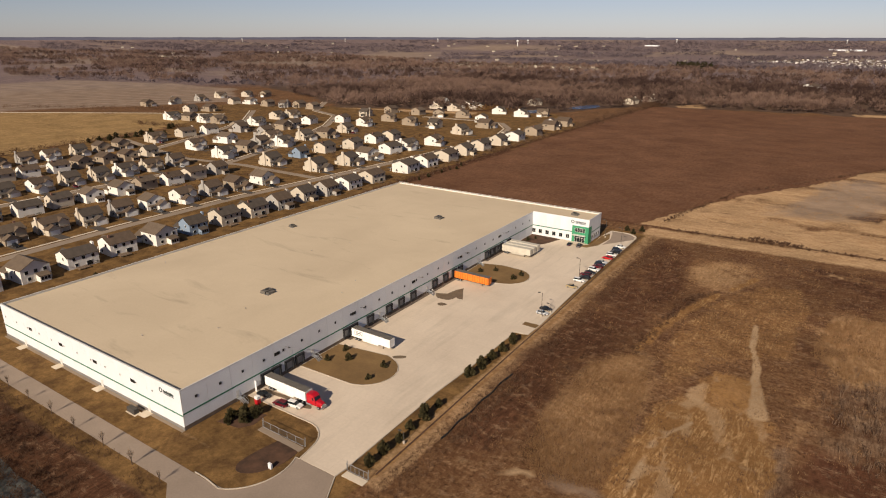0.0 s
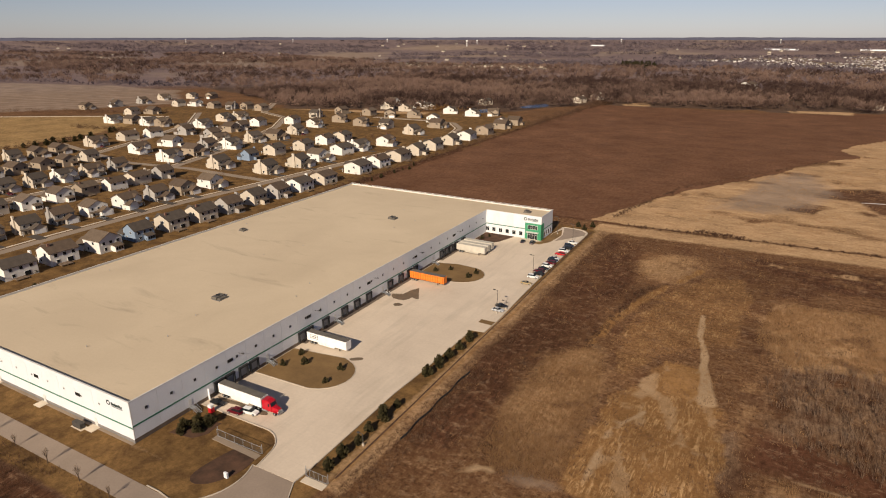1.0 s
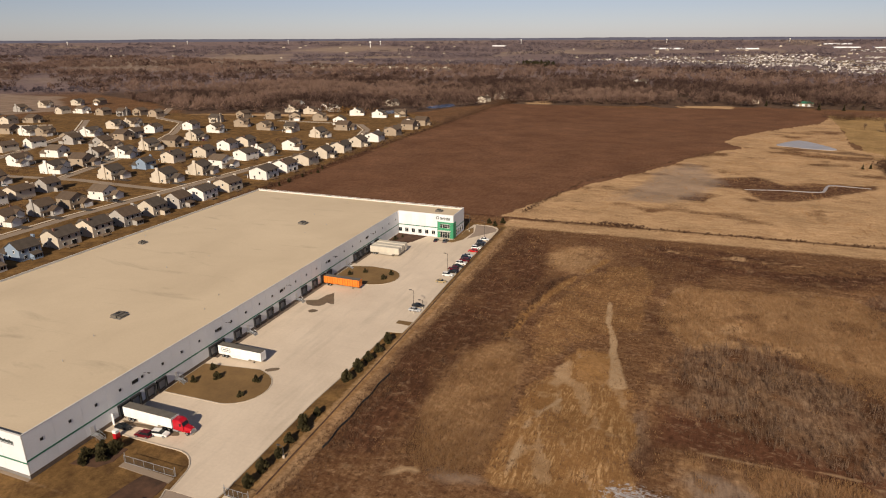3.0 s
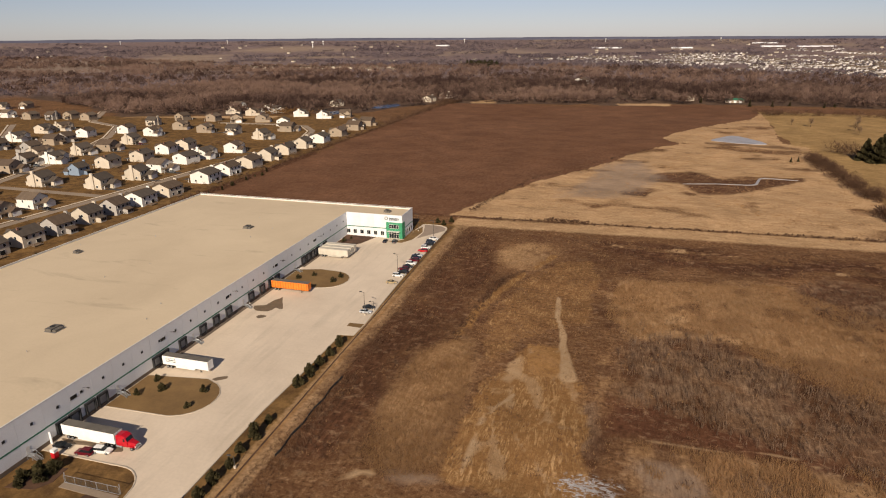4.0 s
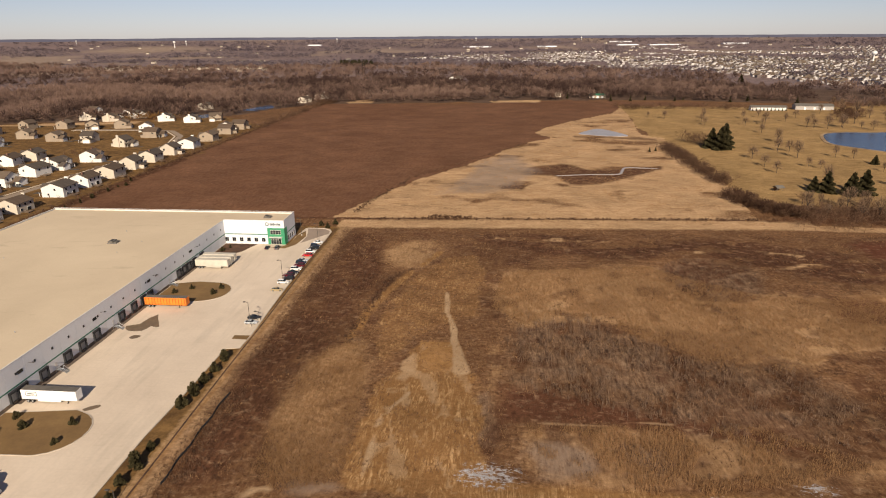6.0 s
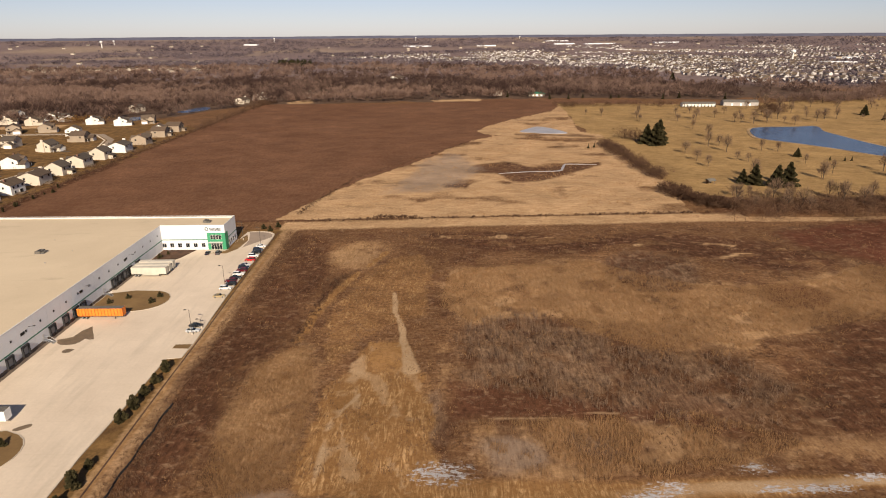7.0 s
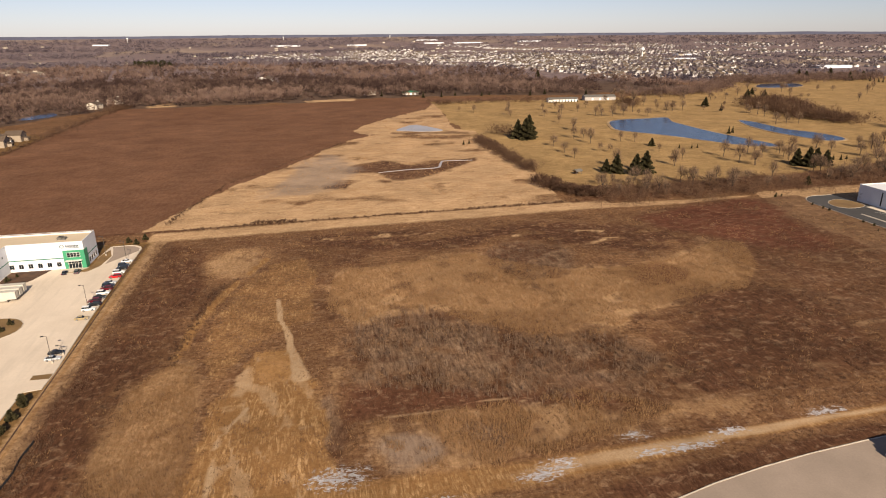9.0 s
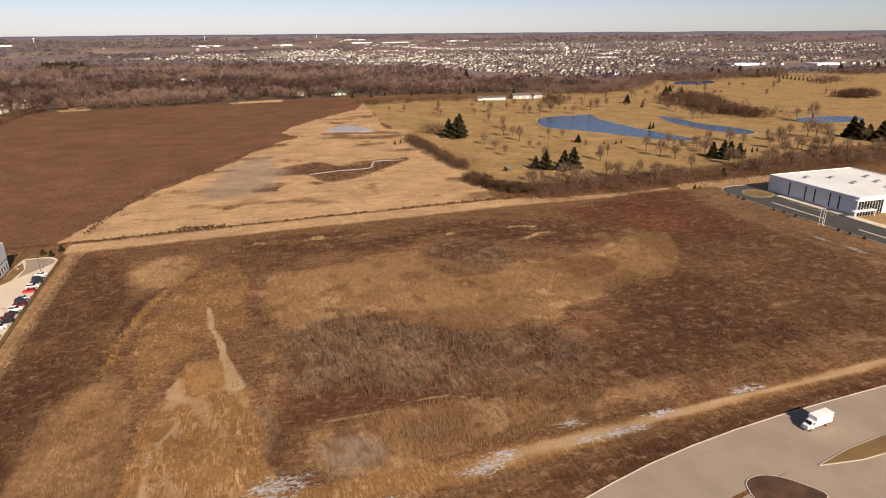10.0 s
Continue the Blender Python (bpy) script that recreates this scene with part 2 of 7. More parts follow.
    c = mix(n, l, edge(plough, 0.1, 0.5), c, mix(n, l, spread(n, l, smear, 0.38, 0.62), mix(n, l, spread(n, l, rake, 0.35, 0.65), (0.122, 0.058, 0.031), (0.158, 0.080, 0.043)), mix(n, l, spread(n, l, rake, 0.35, 0.65), (0.145, 0.072, 0.040), (0.188, 0.100, 0.057))))
    vast = noise_at(n, l, co, 0.0075, 4, 0.6, 0.6)
    c = mix(n, l, math_node(n, l, "MULTIPLY", spread(n, l, vast, 0.36, 0.64, 0.38, 0.0), plough), c, (0.098, 0.044, 0.022))
    c = mix(n, l, edge(golf, 0.1, 0.5), c, mix(n, l, spread(n, l, smear, 0.34, 0.66), (0.225, 0.137, 0.058), (0.350, 0.228, 0.098)))
    c = mix(n, l, edge(tan), c, mix(n, l, spread(n, l, smear, 0.34, 0.66), (0.330, 0.202, 0.103), (0.475, 0.312, 0.168)))
    c = mix(n, l, edge(grey, 0.44, 0.9), c, mix(n, l, spread(n, l, stems, 0.36, 0.66), (0.105, 0.058, 0.033), (0.275, 0.180, 0.110)))
    c = mix(n, l, edge(reed, 0.32, 0.9), c, mix(n, l, spread(n, l, stems, 0.32, 0.68), (0.245, 0.140, 0.066), (0.405, 0.252, 0.128)))
    c = mix(n, l, edge(brush, 0.34, 1.0), c, mix(n, l, spread(n, l, stems, 0.34, 0.66), (0.05, 0.022, 0.012), (0.118, 0.056, 0.029)))
    c = mix(n, l, edge(red, 0.48, 0.7), c, mix(n, l, spread(n, l, smear, 0.36, 0.64), (0.078, 0.028, 0.016), (0.124, 0.050, 0.027)))
    pale_mat = math_node(n, l, "MULTIPLY", spread(n, l, mat_patch, 0.53, 0.68, 0, 0.65), math_node(n, l, "MAXIMUM", math_node(n, l, "MAXIMUM", edge(brush), edge(grey)), spread(n, l, math_node(n, l, "ADD", math_node(n, l, "ADD", plough, golf), math_node(n, l, "ADD", lawn, math_node(n, l, "ADD", wood, hazed_plain))), 0.1, 0.4, 0.8, 0)))
    c = mix(n, l, pale_mat, c, (0.330, 0.212, 0.125))
    c = mix(n, l, math_node(n, l, "MULTIPLY", spread(n, l, mat_patch, 0.46, 0.34, 0, 0.6), edge(brush)), c, (0.034, 0.014, 0.008))
    c = mix(n, l, edge(bare), c, mix(n, l, math_node(n, l, "MULTIPLY", spread(n, l, ruts, 0.46, 0.64), spread(n, l, n6, 0.38, 0.60)), (0.215, 0.112, 0.043), (0.420, 0.258, 0.120)))
    c = mix(n, l, edge(clay, 0.2, 0.4), c, two((0.30, 0.165, 0.068), (0.255, 0.135, 0.05)))
    c = mix(n, l, edge(wet, 0.4, 0.8), c, two((0.330, 0.258, 0.200), (0.205, 0.140, 0.096), n1))
    c = mix(n, l, edge(pale, 0.18, 0.7), c, two((0.44, 0.305, 0.178), (0.29, 0.185, 0.098), n1))
    mp4 = n.new("ShaderNodeMapping")
    mp4.inputs["Scale"].default_value = (0.42, 1.0, 1)
    mp4.inputs["Rotation"].default_value = (0, 0, 0.25)
    l.new(co, mp4.inputs["Vector"])
    melt = noise_at(n, l, mp4.outputs[0], 1.3, 5, 0.7, 0.9)
    grit = math_node(n, l, "ADD", snow, math_node(n, l, "MULTIPLY", math_node(n, l, "SUBTRACT", melt, 0.49), 4.5))
    c = mix(n, l, math_node(n, l, "MULTIPLY", spread(n, l, grit, 0.52, 0.66), spread(n, l, snow, 0.06, 0.25)), c, two((0.47, 0.46, 0.47), (0.28, 0.255, 0.24), n03))
    fine = math_node(n, l, "ADD", math_node(n, l, "MULTIPLY", n1, 0.6), math_node(n, l, "MULTIPLY", n03, 0.4))
    c = mix(n, l, 1.0, c, mix(n, l, spread(n, l, fine, 0.34, 0.66), (0.66, 0.65, 0.64), (1.25, 1.26, 1.27)), "MULTIPLY")
    c = mix(n, l, 1.0, c, mix(n, l, spread(n, l, n20, 0.3, 0.7), (0.77, 0.77, 0.77), (1.17, 1.17, 1.17)), "MULTIPLY")
    l.new(c, b.inputs["Base Color"])
    b.inputs["Roughness"].default_value = 1.0
    b.inputs["Specular IOR Level"].default_value = 0.05
    relief(n, l, b, fine, 0.40, 0.3)
    return m


M_GROUND = ground_mat()


# ---------------------------------------------------------------- mesh helpers
def quick_mesh(name, verts, faces, tone=None):
    """A mesh from arrays; faces all have the same number of corners."""
    verts, faces = np.asarray(verts, np.float32), np.asarray(faces, np.int32)
    me = bpy.data.meshes.new(name)
    count, sides = faces.shape
    me.vertices.add(len(verts))
    me.vertices.foreach_set("co", verts.ravel())
    me.loops.add(count * sides)
    me.loops.foreach_set("vertex_index", faces.ravel())
    me.polygons.add(count)
    me.polygons.foreach_set("loop_start", np.arange(0, count * sides, sides, dtype=np.int32))
    if tone is not None:
        a = me.attributes.new("tone", "FLOAT", "POINT")
        a.data.foreach_set("value", np.asarray(tone, np.float32))
    me.update(calc_edges=True)
    return me


class Build:
    """Collects solids and turns them into one mesh object."""

    def __init__(self):
        self.v, self.f = [], []

    def solid(self, pts, faces):
        k = len(self.v)
        self.v += [tuple(p) for p in pts]
        self.f += [tuple(k + i for i in f) for f in faces]
        return self

    def box(self, x0, y0, z0, x1, y1, z1, c=0.0):
        """A box; c chamfers its upper edges."""
        if c <= 0:
            p = [(x0, y0, z0), (x1, y0, z0), (x1, y1, z0), (x0, y1, z0), (x0, y0, z1), (x1, y0, z1), (x1, y1, z1), (x0, y1, z1)]
            return self.solid(p, [(3, 2, 1, 0), (4, 5, 6, 7), (0, 1, 5, 4), (1, 2, 6, 5), (2, 3, 7, 6), (3, 0, 4, 7)])
        rings = [(x0, y0, x1, y1, z0), (x0, y0, x1, y1, z1 - c), (x0 + c, y0 + c, x1 - c, y1 - c, z1)]
        p = [q for a, b, d, e, z in rings for q in ((a, b, z), (d, b, z), (d, e, z), (a, e, z))]
        f = [(3, 2, 1, 0), (8, 9, 10, 11)]
        for r in (0, 4):
            f += [(r + i, r + (i + 1) % 4, r + 4 + (i + 1) % 4, r + 4 + i) for i in range(4)]
        return self.solid(p, f)

    def prism(self, outline, z0, z1):
        """An upright prism over a counter-clockwise outline."""
        k = len(outline)
        p = [(x, y, z0) for x, y in outline] + [(x, y, z1) for x, y in outline]
        return self.solid(p, [tuple(range(k - 1, -1, -1)), tuple(range(k, 2 * k))] + [(i, (i + 1) % k, k + (i + 1) % k, k + i) for i in range(k)])

    def along(self, profile, x0, x1, axis="x"):
        """A prism of a (u, z) profile along x (u is y) or along y (u is x)."""
        k = len(profile)
        at = (lambda d, u, z: (d, u, z)) if axis == "x" else (lambda d, u, z: (u, d, z))
        p = [at(x0, u, z) for u, z in profile] + [at(x1, u, z) for u, z in profile]
        return self.solid(p, [tuple(range(k - 1, -1, -1)), tuple(range(k, 2 * k))] + [(i, (i + 1) % k, k + (i + 1) % k, k + i) for i in range(k)])

    def rod(self, a, b, r0, r1=None, sides=6):
        """A tapered round bar from a to b."""
        r1 = r0 if r1 is None else r1
        a, b = Vector(a), Vector(b)
        q = (b - a).to_track_quat("Z", "Y")
        p = []
        for e, r in ((a, r0), (b, r1)):
            p += [e + q @ Vector((r * math.cos(2 * math.pi * i / sides), r * math.sin(2 * math.pi * i / sides), 0)) for i in range(sides)]
        return self.solid(p, [tuple(range(sides - 1, -1, -1)), tuple(range(sides, 2 * sides))] + [(i, (i + 1) % sides, sides + (i + 1) % sides, sides + i) for i in range(sides)])

    def mesh(self, name):
        me = bpy.data.meshes.new(name)
        me.from_pydata(self.v, [], self.f)
        bm = bmesh.new()
        bm.from_mesh(me)
        bmesh.ops.recalc_face_normals(bm, faces=bm.faces)
        bm.to_mesh(me)
        bm.free()
        return me

    def obj(self, name, material, parent=None, label=""):
        return put(name, self.mesh(name), material, parent, label)


def put(name, me, material, parent=None, label=""):
    ob = new(name, me)
    if material is not None and not me.materials:
        me.materials.append(material)
    ob.parent = parent
    if label:
        tagged(ob, label)
    return ob


def thing(name, m=None):
    e = new(name)
    e.empty_display_size = 0.5
    if m is not None:
        e.matrix_world = m
    return e


def hashed(ix, iy, seed):
    h = (ix.astype(np.int64) * 374761393 + iy.astype(np.int64) * 668265263 + seed * 974634777) & 0x7FFFFFFF
    h = ((h ^ (h >> 13)) * 1274126177) & 0x7FFFFFFF
    return ((h ^ (h >> 16)) & 0xFFFF) / 65535.0


def field_noise(x, y, size, seed=0):
    """Smooth value noise, 0 to 1, with cells of the given size; two octaves."""
    total = 0
    for k, w in ((1.0, 0.65), (2.3, 0.35)):
        u, v = x / size * k, y / size * k
        iu, iv = np.floor(u), np.floor(v)
        fu, fv = u - iu, v - iv
        fu, fv = fu * fu * (3 - 2 * fu), fv * fv * (3 - 2 * fv)
        a, b = hashed(iu, iv, seed), hashed(iu + 1, iv, seed)
        c, d = hashed(iu, iv + 1, seed), hashed(iu + 1, iv + 1, seed)
        total = total + w * ((a * (1 - fu) + b * fu) * (1 - fv) + (c * (1 - fu) + d * fu) * fv)
    return total


def inside(poly, x, y, ragged=0.0, size=12.0, seed=3):
    """1 inside the outline, 0 outside; ragged: metres by which the edge wanders."""
    if ragged:
        dx = (field_noise(x, y, size, seed) - 0.5) * 2 * ragged
        dy = (field_noise(x, y, size, seed + 17) - 0.5) * 2 * ragged
        x, y = x + dx, y + dy
    hit = np.zeros(np.shape(x), bool)
    k = len(poly)
    for i in range(k):
        (ax, ay), (bx, by) = poly[i], poly[(i + 1) % k]
        if ay == by:
            continue
        hit ^= ((ay > y) != (by > y)) & (x < (bx - ax) * (y - ay) / (by - ay) + ax)
    return hit.astype(float)


def soft(poly, x, y, ragged, size, seed=3, times=5):
    """Like inside(), with an edge that fades: the mean of several ragged outlines."""
    return sum(inside(poly, x, y, ragged, size * (0.6 + 0.25 * k), seed + 31 * k) for k in range(times)) / times


def near_line(pts, x, y):
    """Distance to a broken line."""
    best = np.full(np.shape(x), 1e9)
    for (ax, ay), (bx, by) in zip(pts[:-1], pts[1:]):
        dx, dy = bx - ax, by - ay
        s = np.clip(((x - ax) * dx + (y - ay) * dy) / (dx * dx + dy * dy), 0, 1)
        best = np.minimum(best, np.hypot(x - ax - s * dx, y - ay - s * dy))
    return best


EYE_XY, EYE_Z = (131.4, -77.6), 96.2


def land(x, y):
    """Height of the land: level nearby, with a slow rise towards the rim of the country."""
    r = np.hypot(np.asarray(x, float) - EYE_XY[0], np.asarray(y, float) - EYE_XY[1])
    far = np.clip((r - 2500) / 2350, 0, 1)
    dip = np.radians(2.204 - (2.204 - 0.24) * far)
    return np.where(r > 2500, EYE_Z - r * np.tan(dip), 0.0)


# ---------------------------------------------------------------- land
PLOUGHED = [(-118, 222), (-128, 560), (-126, 852), (-36, 855), (66, 845), (147, 876), (234, 911), (316, 898), (430, 880), (412, 812), (300, 822), (279, 753), (216, 668), (186, 618), (170, 575), (184, 541), (166, 523), (144, 484), (123, 434), (98, 387), (77, 351), (58, 306), (41, 252)]
MEADOW = [(41, 252), (58, 306), (77, 351), (98, 387), (123, 434), (144, 484), (166, 523), (184, 541), (170, 575), (186, 618), (216, 668), (279, 753), (300, 822), (294, 740), (276, 570), (292, 545), (289, 491), (283, 398), (286, 351), (276, 279), (276, 252)]
GOLF = [(283, 640), (300, 838), (440, 830), (520, 800), (650, 850), (820, 960), (960, 1080), (1300, 1120), (1750, 900), (1500, 330), (900, 330), (600, 330), (470, 300), (330, 285), (284, 300), (284, 480)]
REED = [(131, 136), (134, 165), (142, 176), (156, 176), (179, 183), (198, 184), (214, 168), (235, 154), (257, 153), (289, 160), (315, 176), (328, 171), (314, 143), (293, 121), (277, 120), (260, 116), (239, 107), (223, 98), (209, 94), (193, 104), (176, 119), (166, 130), (156, 131), (142, 123)]
DRY_WEST = [(75, 92), (84, 106), (90, 102), (95, 74), (97, 48), (97, 38), (84, 33), (76, 40), (74, 63)]
TAN_NORTH = [(78, 197), (92, 215), (106, 212), (106, 187), (95, 170), (85, 181)]
SAND_PATH = [(113.5, 149), (115.2, 131), (118.2, 115), (121.3, 99), (122.2, 89)]
BARE_PATCH = [(107.0, 108.5), (118.6, 107), (120.5, 88.5), (110.5, 88.5)]
PALE_STRIP = [(118.8, 107.6), (124.4, 91.7), (122.8, 87.2), (119.4, 88.4)]
SCRAPE = [(97, 34), (98, 60), (100, 81), (103, 92), (108, 108), (120, 107), (126, 88), (128, 71), (129, 56), (131, 40), (130, 34)]
WET = [(142, 56), (150, 58), (157, 53), (157, 47), (151, 42), (143, 43), (141, 50)]
MARSH = [(123, 422), (142, 461), (155, 424), (162, 391), (151, 338), (125, 316), (97, 310), (103, 349)]
REDDISH = [(299, 222), (345, 237), (391, 244), (372, 174), (363, 152), (336, 156), (322, 186), (305, 197)]
FOREST = [(-3600, 1450), (-1600, 640), (-930, 817), (-490, 600), (-365, 640), (-200, 712), (-126, 852), (150, 880), (293, 925), (470, 905), (560, 880), (820, 960), (760, 1300), (500, 1650), (0, 2050), (-900, 1900), (-2200, 2300)]
TILLED = [(-842, 308), (-731, 445), (-690, 560), (-770, 643), (-848, 734), (-1103, 738), (-1377, 680), (-1415, 546), (-1250, 100)]
PASTURE = [(-470, 150), (-510, 330), (-560, 440), (-654, 398), (-814, 296), (-1150, 90), (-900, -120)]
FAR_FIELDS = [
    [(-2229, 988), (-2525, 1316), (-2372, 1647), (-2057, 1452), (-2182, 1235), (-2035, 931)],
    [(-1727, 1062), (-1655, 1189), (-1436, 1032), (-1566, 979)],
    [(-1984, 1632), (-2060, 2389), (-1814, 2856), (-1438, 2289), (-1477, 1730), (-1449, 1424), (-1635, 1395)],
    [(-1287, 1630), (-1140, 1839), (-1007, 1639), (-1146, 1461)],
    [(-1231, 1521), (-1189, 1732), (-1137, 1960), (-1035, 1811), (-1083, 1611), (-1114, 1423)],
    [(-2119, 3229), (-1900, 3644), (-1469, 3665), (-1401, 3345), (-1842, 2957)],
]
FAR_PLOUGHED = [
    [(732, 3563), (1571, 3200), (1425, 2860), (929, 2918), (739, 3136)],
    [(-519, 3484), (-74, 3617), (705, 3780), (143, 3222), (-431, 3093)],
    [(-777, 3032), (-463, 3138), (-393, 2744), (-701, 2763)],
    [(-443, 3608), (-96, 3646), (-141, 3141), (-384, 3212)],
    [(1205, 3254), (1718, 3109), (1451, 2628), (1085, 2883)],
]
TOWN_WEST = [(-326, 2573), (-58, 2957), (313, 3207), (659, 3312), (1085, 2883), (698, 1683), (438, 1909), (256, 2239), (-25, 2378)]
TOWN = [(1085, 2883), (1267, 2525), (1478, 2411), (1379, 1866), (1259, 1452), (1040, 1141), (765, 1216), (689, 1655)]
TOWN_FAR = [(791, 3726), (2334, 3309), (3236, 2364), (2580, 1839), (2061, 2074), (1623, 2209), (1521, 2772), (1153, 3092)]
TOWN_EAST = [(1528, 2139), (2283, 1603), (1781, 1206), (1606, 1346), (1344, 1625)]
HOLLOW = [(206, 188), (223, 195), (242, 184), (238, 161), (227, 147), (208, 150), (200, 163)]
HOLLOW_EAST = [(263, 156), (277, 155), (284, 145), (274, 132), (258, 132), (255, 140)]
NORTH_BAND = [(120, 228), (174, 224), (200, 221), (250, 222), (288, 207), (314, 192), (312, 180), (269, 168), (249, 188), (225, 202), (194, 194), (160, 196), (120, 216)]
WEST_BRUSH = [(56, 34), (56, 226), (74, 224), (79, 196), (86, 168), (82, 140), (82, 108), (73, 92), (72, 60), (70, 34)]
EAST_BRUSH = [(262, 128), (300, 127), (318, 108), (312, 76), (300, 56), (262, 54), (239, 56), (214, 57), (216, 72), (246, 88)]
FRONT_BRUSH = [(134, 82), (156, 77), (174, 70), (203, 62), (212, 56), (186, 61), (163, 65), (142, 64), (133, 64)]
SAPLINGS = [(156, 131), (166, 130), (176, 119), (200, 98), (222, 90), (232, 78), (220, 64), (194, 60), (174, 67), (156, 73), (144, 80), (137, 92), (136, 111), (145, 121)]
CATTAIL_BED = [(139, 61), (161, 64), (179, 63), (194, 60), (208, 52), (182, 44), (164, 40), (149, 39), (138, 46)]
SUBURB = [(-125, -80), (-125, 600), (-200, 690), (-365, 640), (-490, 600), (-660, 540), (-640, 400), (-500, 330), (-470, 150), (-420, -80)]


def make_ground():
    def lines(parts):
        out = [parts[0][0]]
        for a, b, step in parts:
            k = max(1, round((b - a) / step))
            out += list(np.linspace(a, b, k + 1)[1:])
        return np.array(out)

    def rim(a, b, k):
        s = 1 if b > a else -1
        return [a + s * v for v in np.geomspace(10, abs(b - a), k)]

    xs = np.concatenate([rim(-900, -4900, 45)[::-1], lines([(-900, -480, 10), (-480, 36, 5), (36, 104, 2), (104, 130, 1), (130, 420, 2), (420, 620, 4), (620, 1100, 10)]), rim(1100, 4900, 42)])
    ys = np.concatenate([rim(-60, -4900, 30)[::-1], lines([(-60, 20, 3), (20, 84, 2), (84, 152, 1), (152, 260, 2), (260, 620, 4), (620, 1000, 8)]), rim(1000, 4900, 70)])
    gx, gy = np.meshgrid(xs, ys)
    x, y = gx.ravel(), gy.ravel()
    r = np.hypot(x - EYE_XY[0], y - EYE_XY[1])
    # the rim is round: pull the outermost corners in
    k = np.minimum(1, 4880 / np.maximum(r, 1))
    x, y = EYE_XY[0] + (x - EYE_XY[0]) * k, EYE_XY[1] + (y - EYE_XY[1]) * k
    r = np.minimum(r, 4880)
    z = land(x, y)
    rough = (field_noise(x, y, 14, 5) - 0.5) * 0.5
    open_field = ((x > 56) & (y > 32) & (y < 1000) & ((x < 384) | (y > 262))).astype(float)
    z = z + rough * open_field * np.clip((900 - r) / 400, 0, 1) - 0.03
    n30, n8 = field_noise(x, y, 34, 8), field_noise(x, y, 9, 21)
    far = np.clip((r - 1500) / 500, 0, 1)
    patch = field_noise(x, y * 2.2, 420, 31)
    streak = field_noise(x * 0.35, y * 2.0, 160, 44)
    suburb = inside(SUBURB, x, y, 6, 25)
    forest = inside(FOREST, x, y, 22, 60)
    scrub = inside([(54, 32), (54, 228), (320, 234), (420, 246), (420, 40)], x, y)
    meadow = inside(MEADOW, x, y, 2, 9)
    track = near_line([(48, 8), (51.6, 14), (51.6, 62), (51.8, 170), (50.4, 224)], x, y)
    north = y - (240 + 0.045 * np.clip(x - 50, 0, 230))
    reach = (x > 46) & (x < 300)
    mid = np.interp(x, [118, 170, 200, 226, 260, 314, 420], [36, 35, 36.5, 38.2, 39.6, 41.4, 46])
    half = np.interp(x, [118, 170, 200, 226, 260, 314, 420], [5.5, 4.5, 3.6, 2.4, 2.0, 2.3, 2.5])
    clods = field_noise(x, y * 0.8, 7, 35)
    thick = soft([(140, 128), (160, 140), (200, 116), (240, 96), (300, 110), (300, 60), (250, 62), (205, 56), (150, 66), (134, 80)], x, y, 8, 16)
    right = scrub * np.clip((x - 290) / 30, 0, 1)
    reed = 1.1 * soft(REED, x, y, 12, 18, 3, 7) * np.clip(1.0 + 1.6 * (field_noise(x, y, 9, 37) - 0.42), 0.5, 1)
    reed = reed * (1 - 0.9 * soft(HOLLOW, x, y, 9, 14)) * (1 - 0.9 * soft(HOLLOW_EAST, x, y, 7, 12))
    reed = np.maximum.reduce([reed, 0.8 * soft(DRY_WEST, x, y, 11, 16, 5, 7), 0.75 * soft(TAN_NORTH, x, y, 12, 18, 7, 7), 0.7 * soft(CATTAIL_BED, x, y, 4, 8, 9, 7),
                              0.5 * soft([(186, 44), (214, 54), (240, 58), (252, 52), (240, 47), (204, 43)], x, y, 6, 9),
                              0.5 * soft([(130, 107), (134, 107), (134, 80), (131, 79)], x, y, 3, 6)])
    sodden = np.maximum(soft(WET, x, y, 5, 7, 3, 7), soft([(164, 58), (174, 57), (177, 51), (171, 45), (163, 48)], x, y, 5, 7, 5, 7))
    reed = np.clip(reed, 0, 1) * scrub * (1 - 0.85 * sodden)
    red = 1.0 * soft(REDDISH, x, y, 11, 20, 11, 7) + 0.55 * soft(HOLLOW_EAST, x, y, 8, 10) + 0.4 * soft(FRONT_BRUSH, x, y, 5, 8)
    grey = np.maximum(soft(SAPLINGS, x, y, 13, 16, 19, 7) * np.clip(0.55 + 2.4 * (clods - 0.45), 0.15, 1), np.maximum(0.8 * soft(HOLLOW, x, y, 7, 12), 0.8 * soft([(127, 76), (131, 79), (133, 60), (132, 51), (126, 58)], x, y, 2, 6)))
    grey = np.maximum.reduce([grey, 0.95 * sodden, 0.42 * right * np.clip((field_noise(x, y * 1.6, 13, 83) - 0.42) * 4, 0, 1)]) * scrub
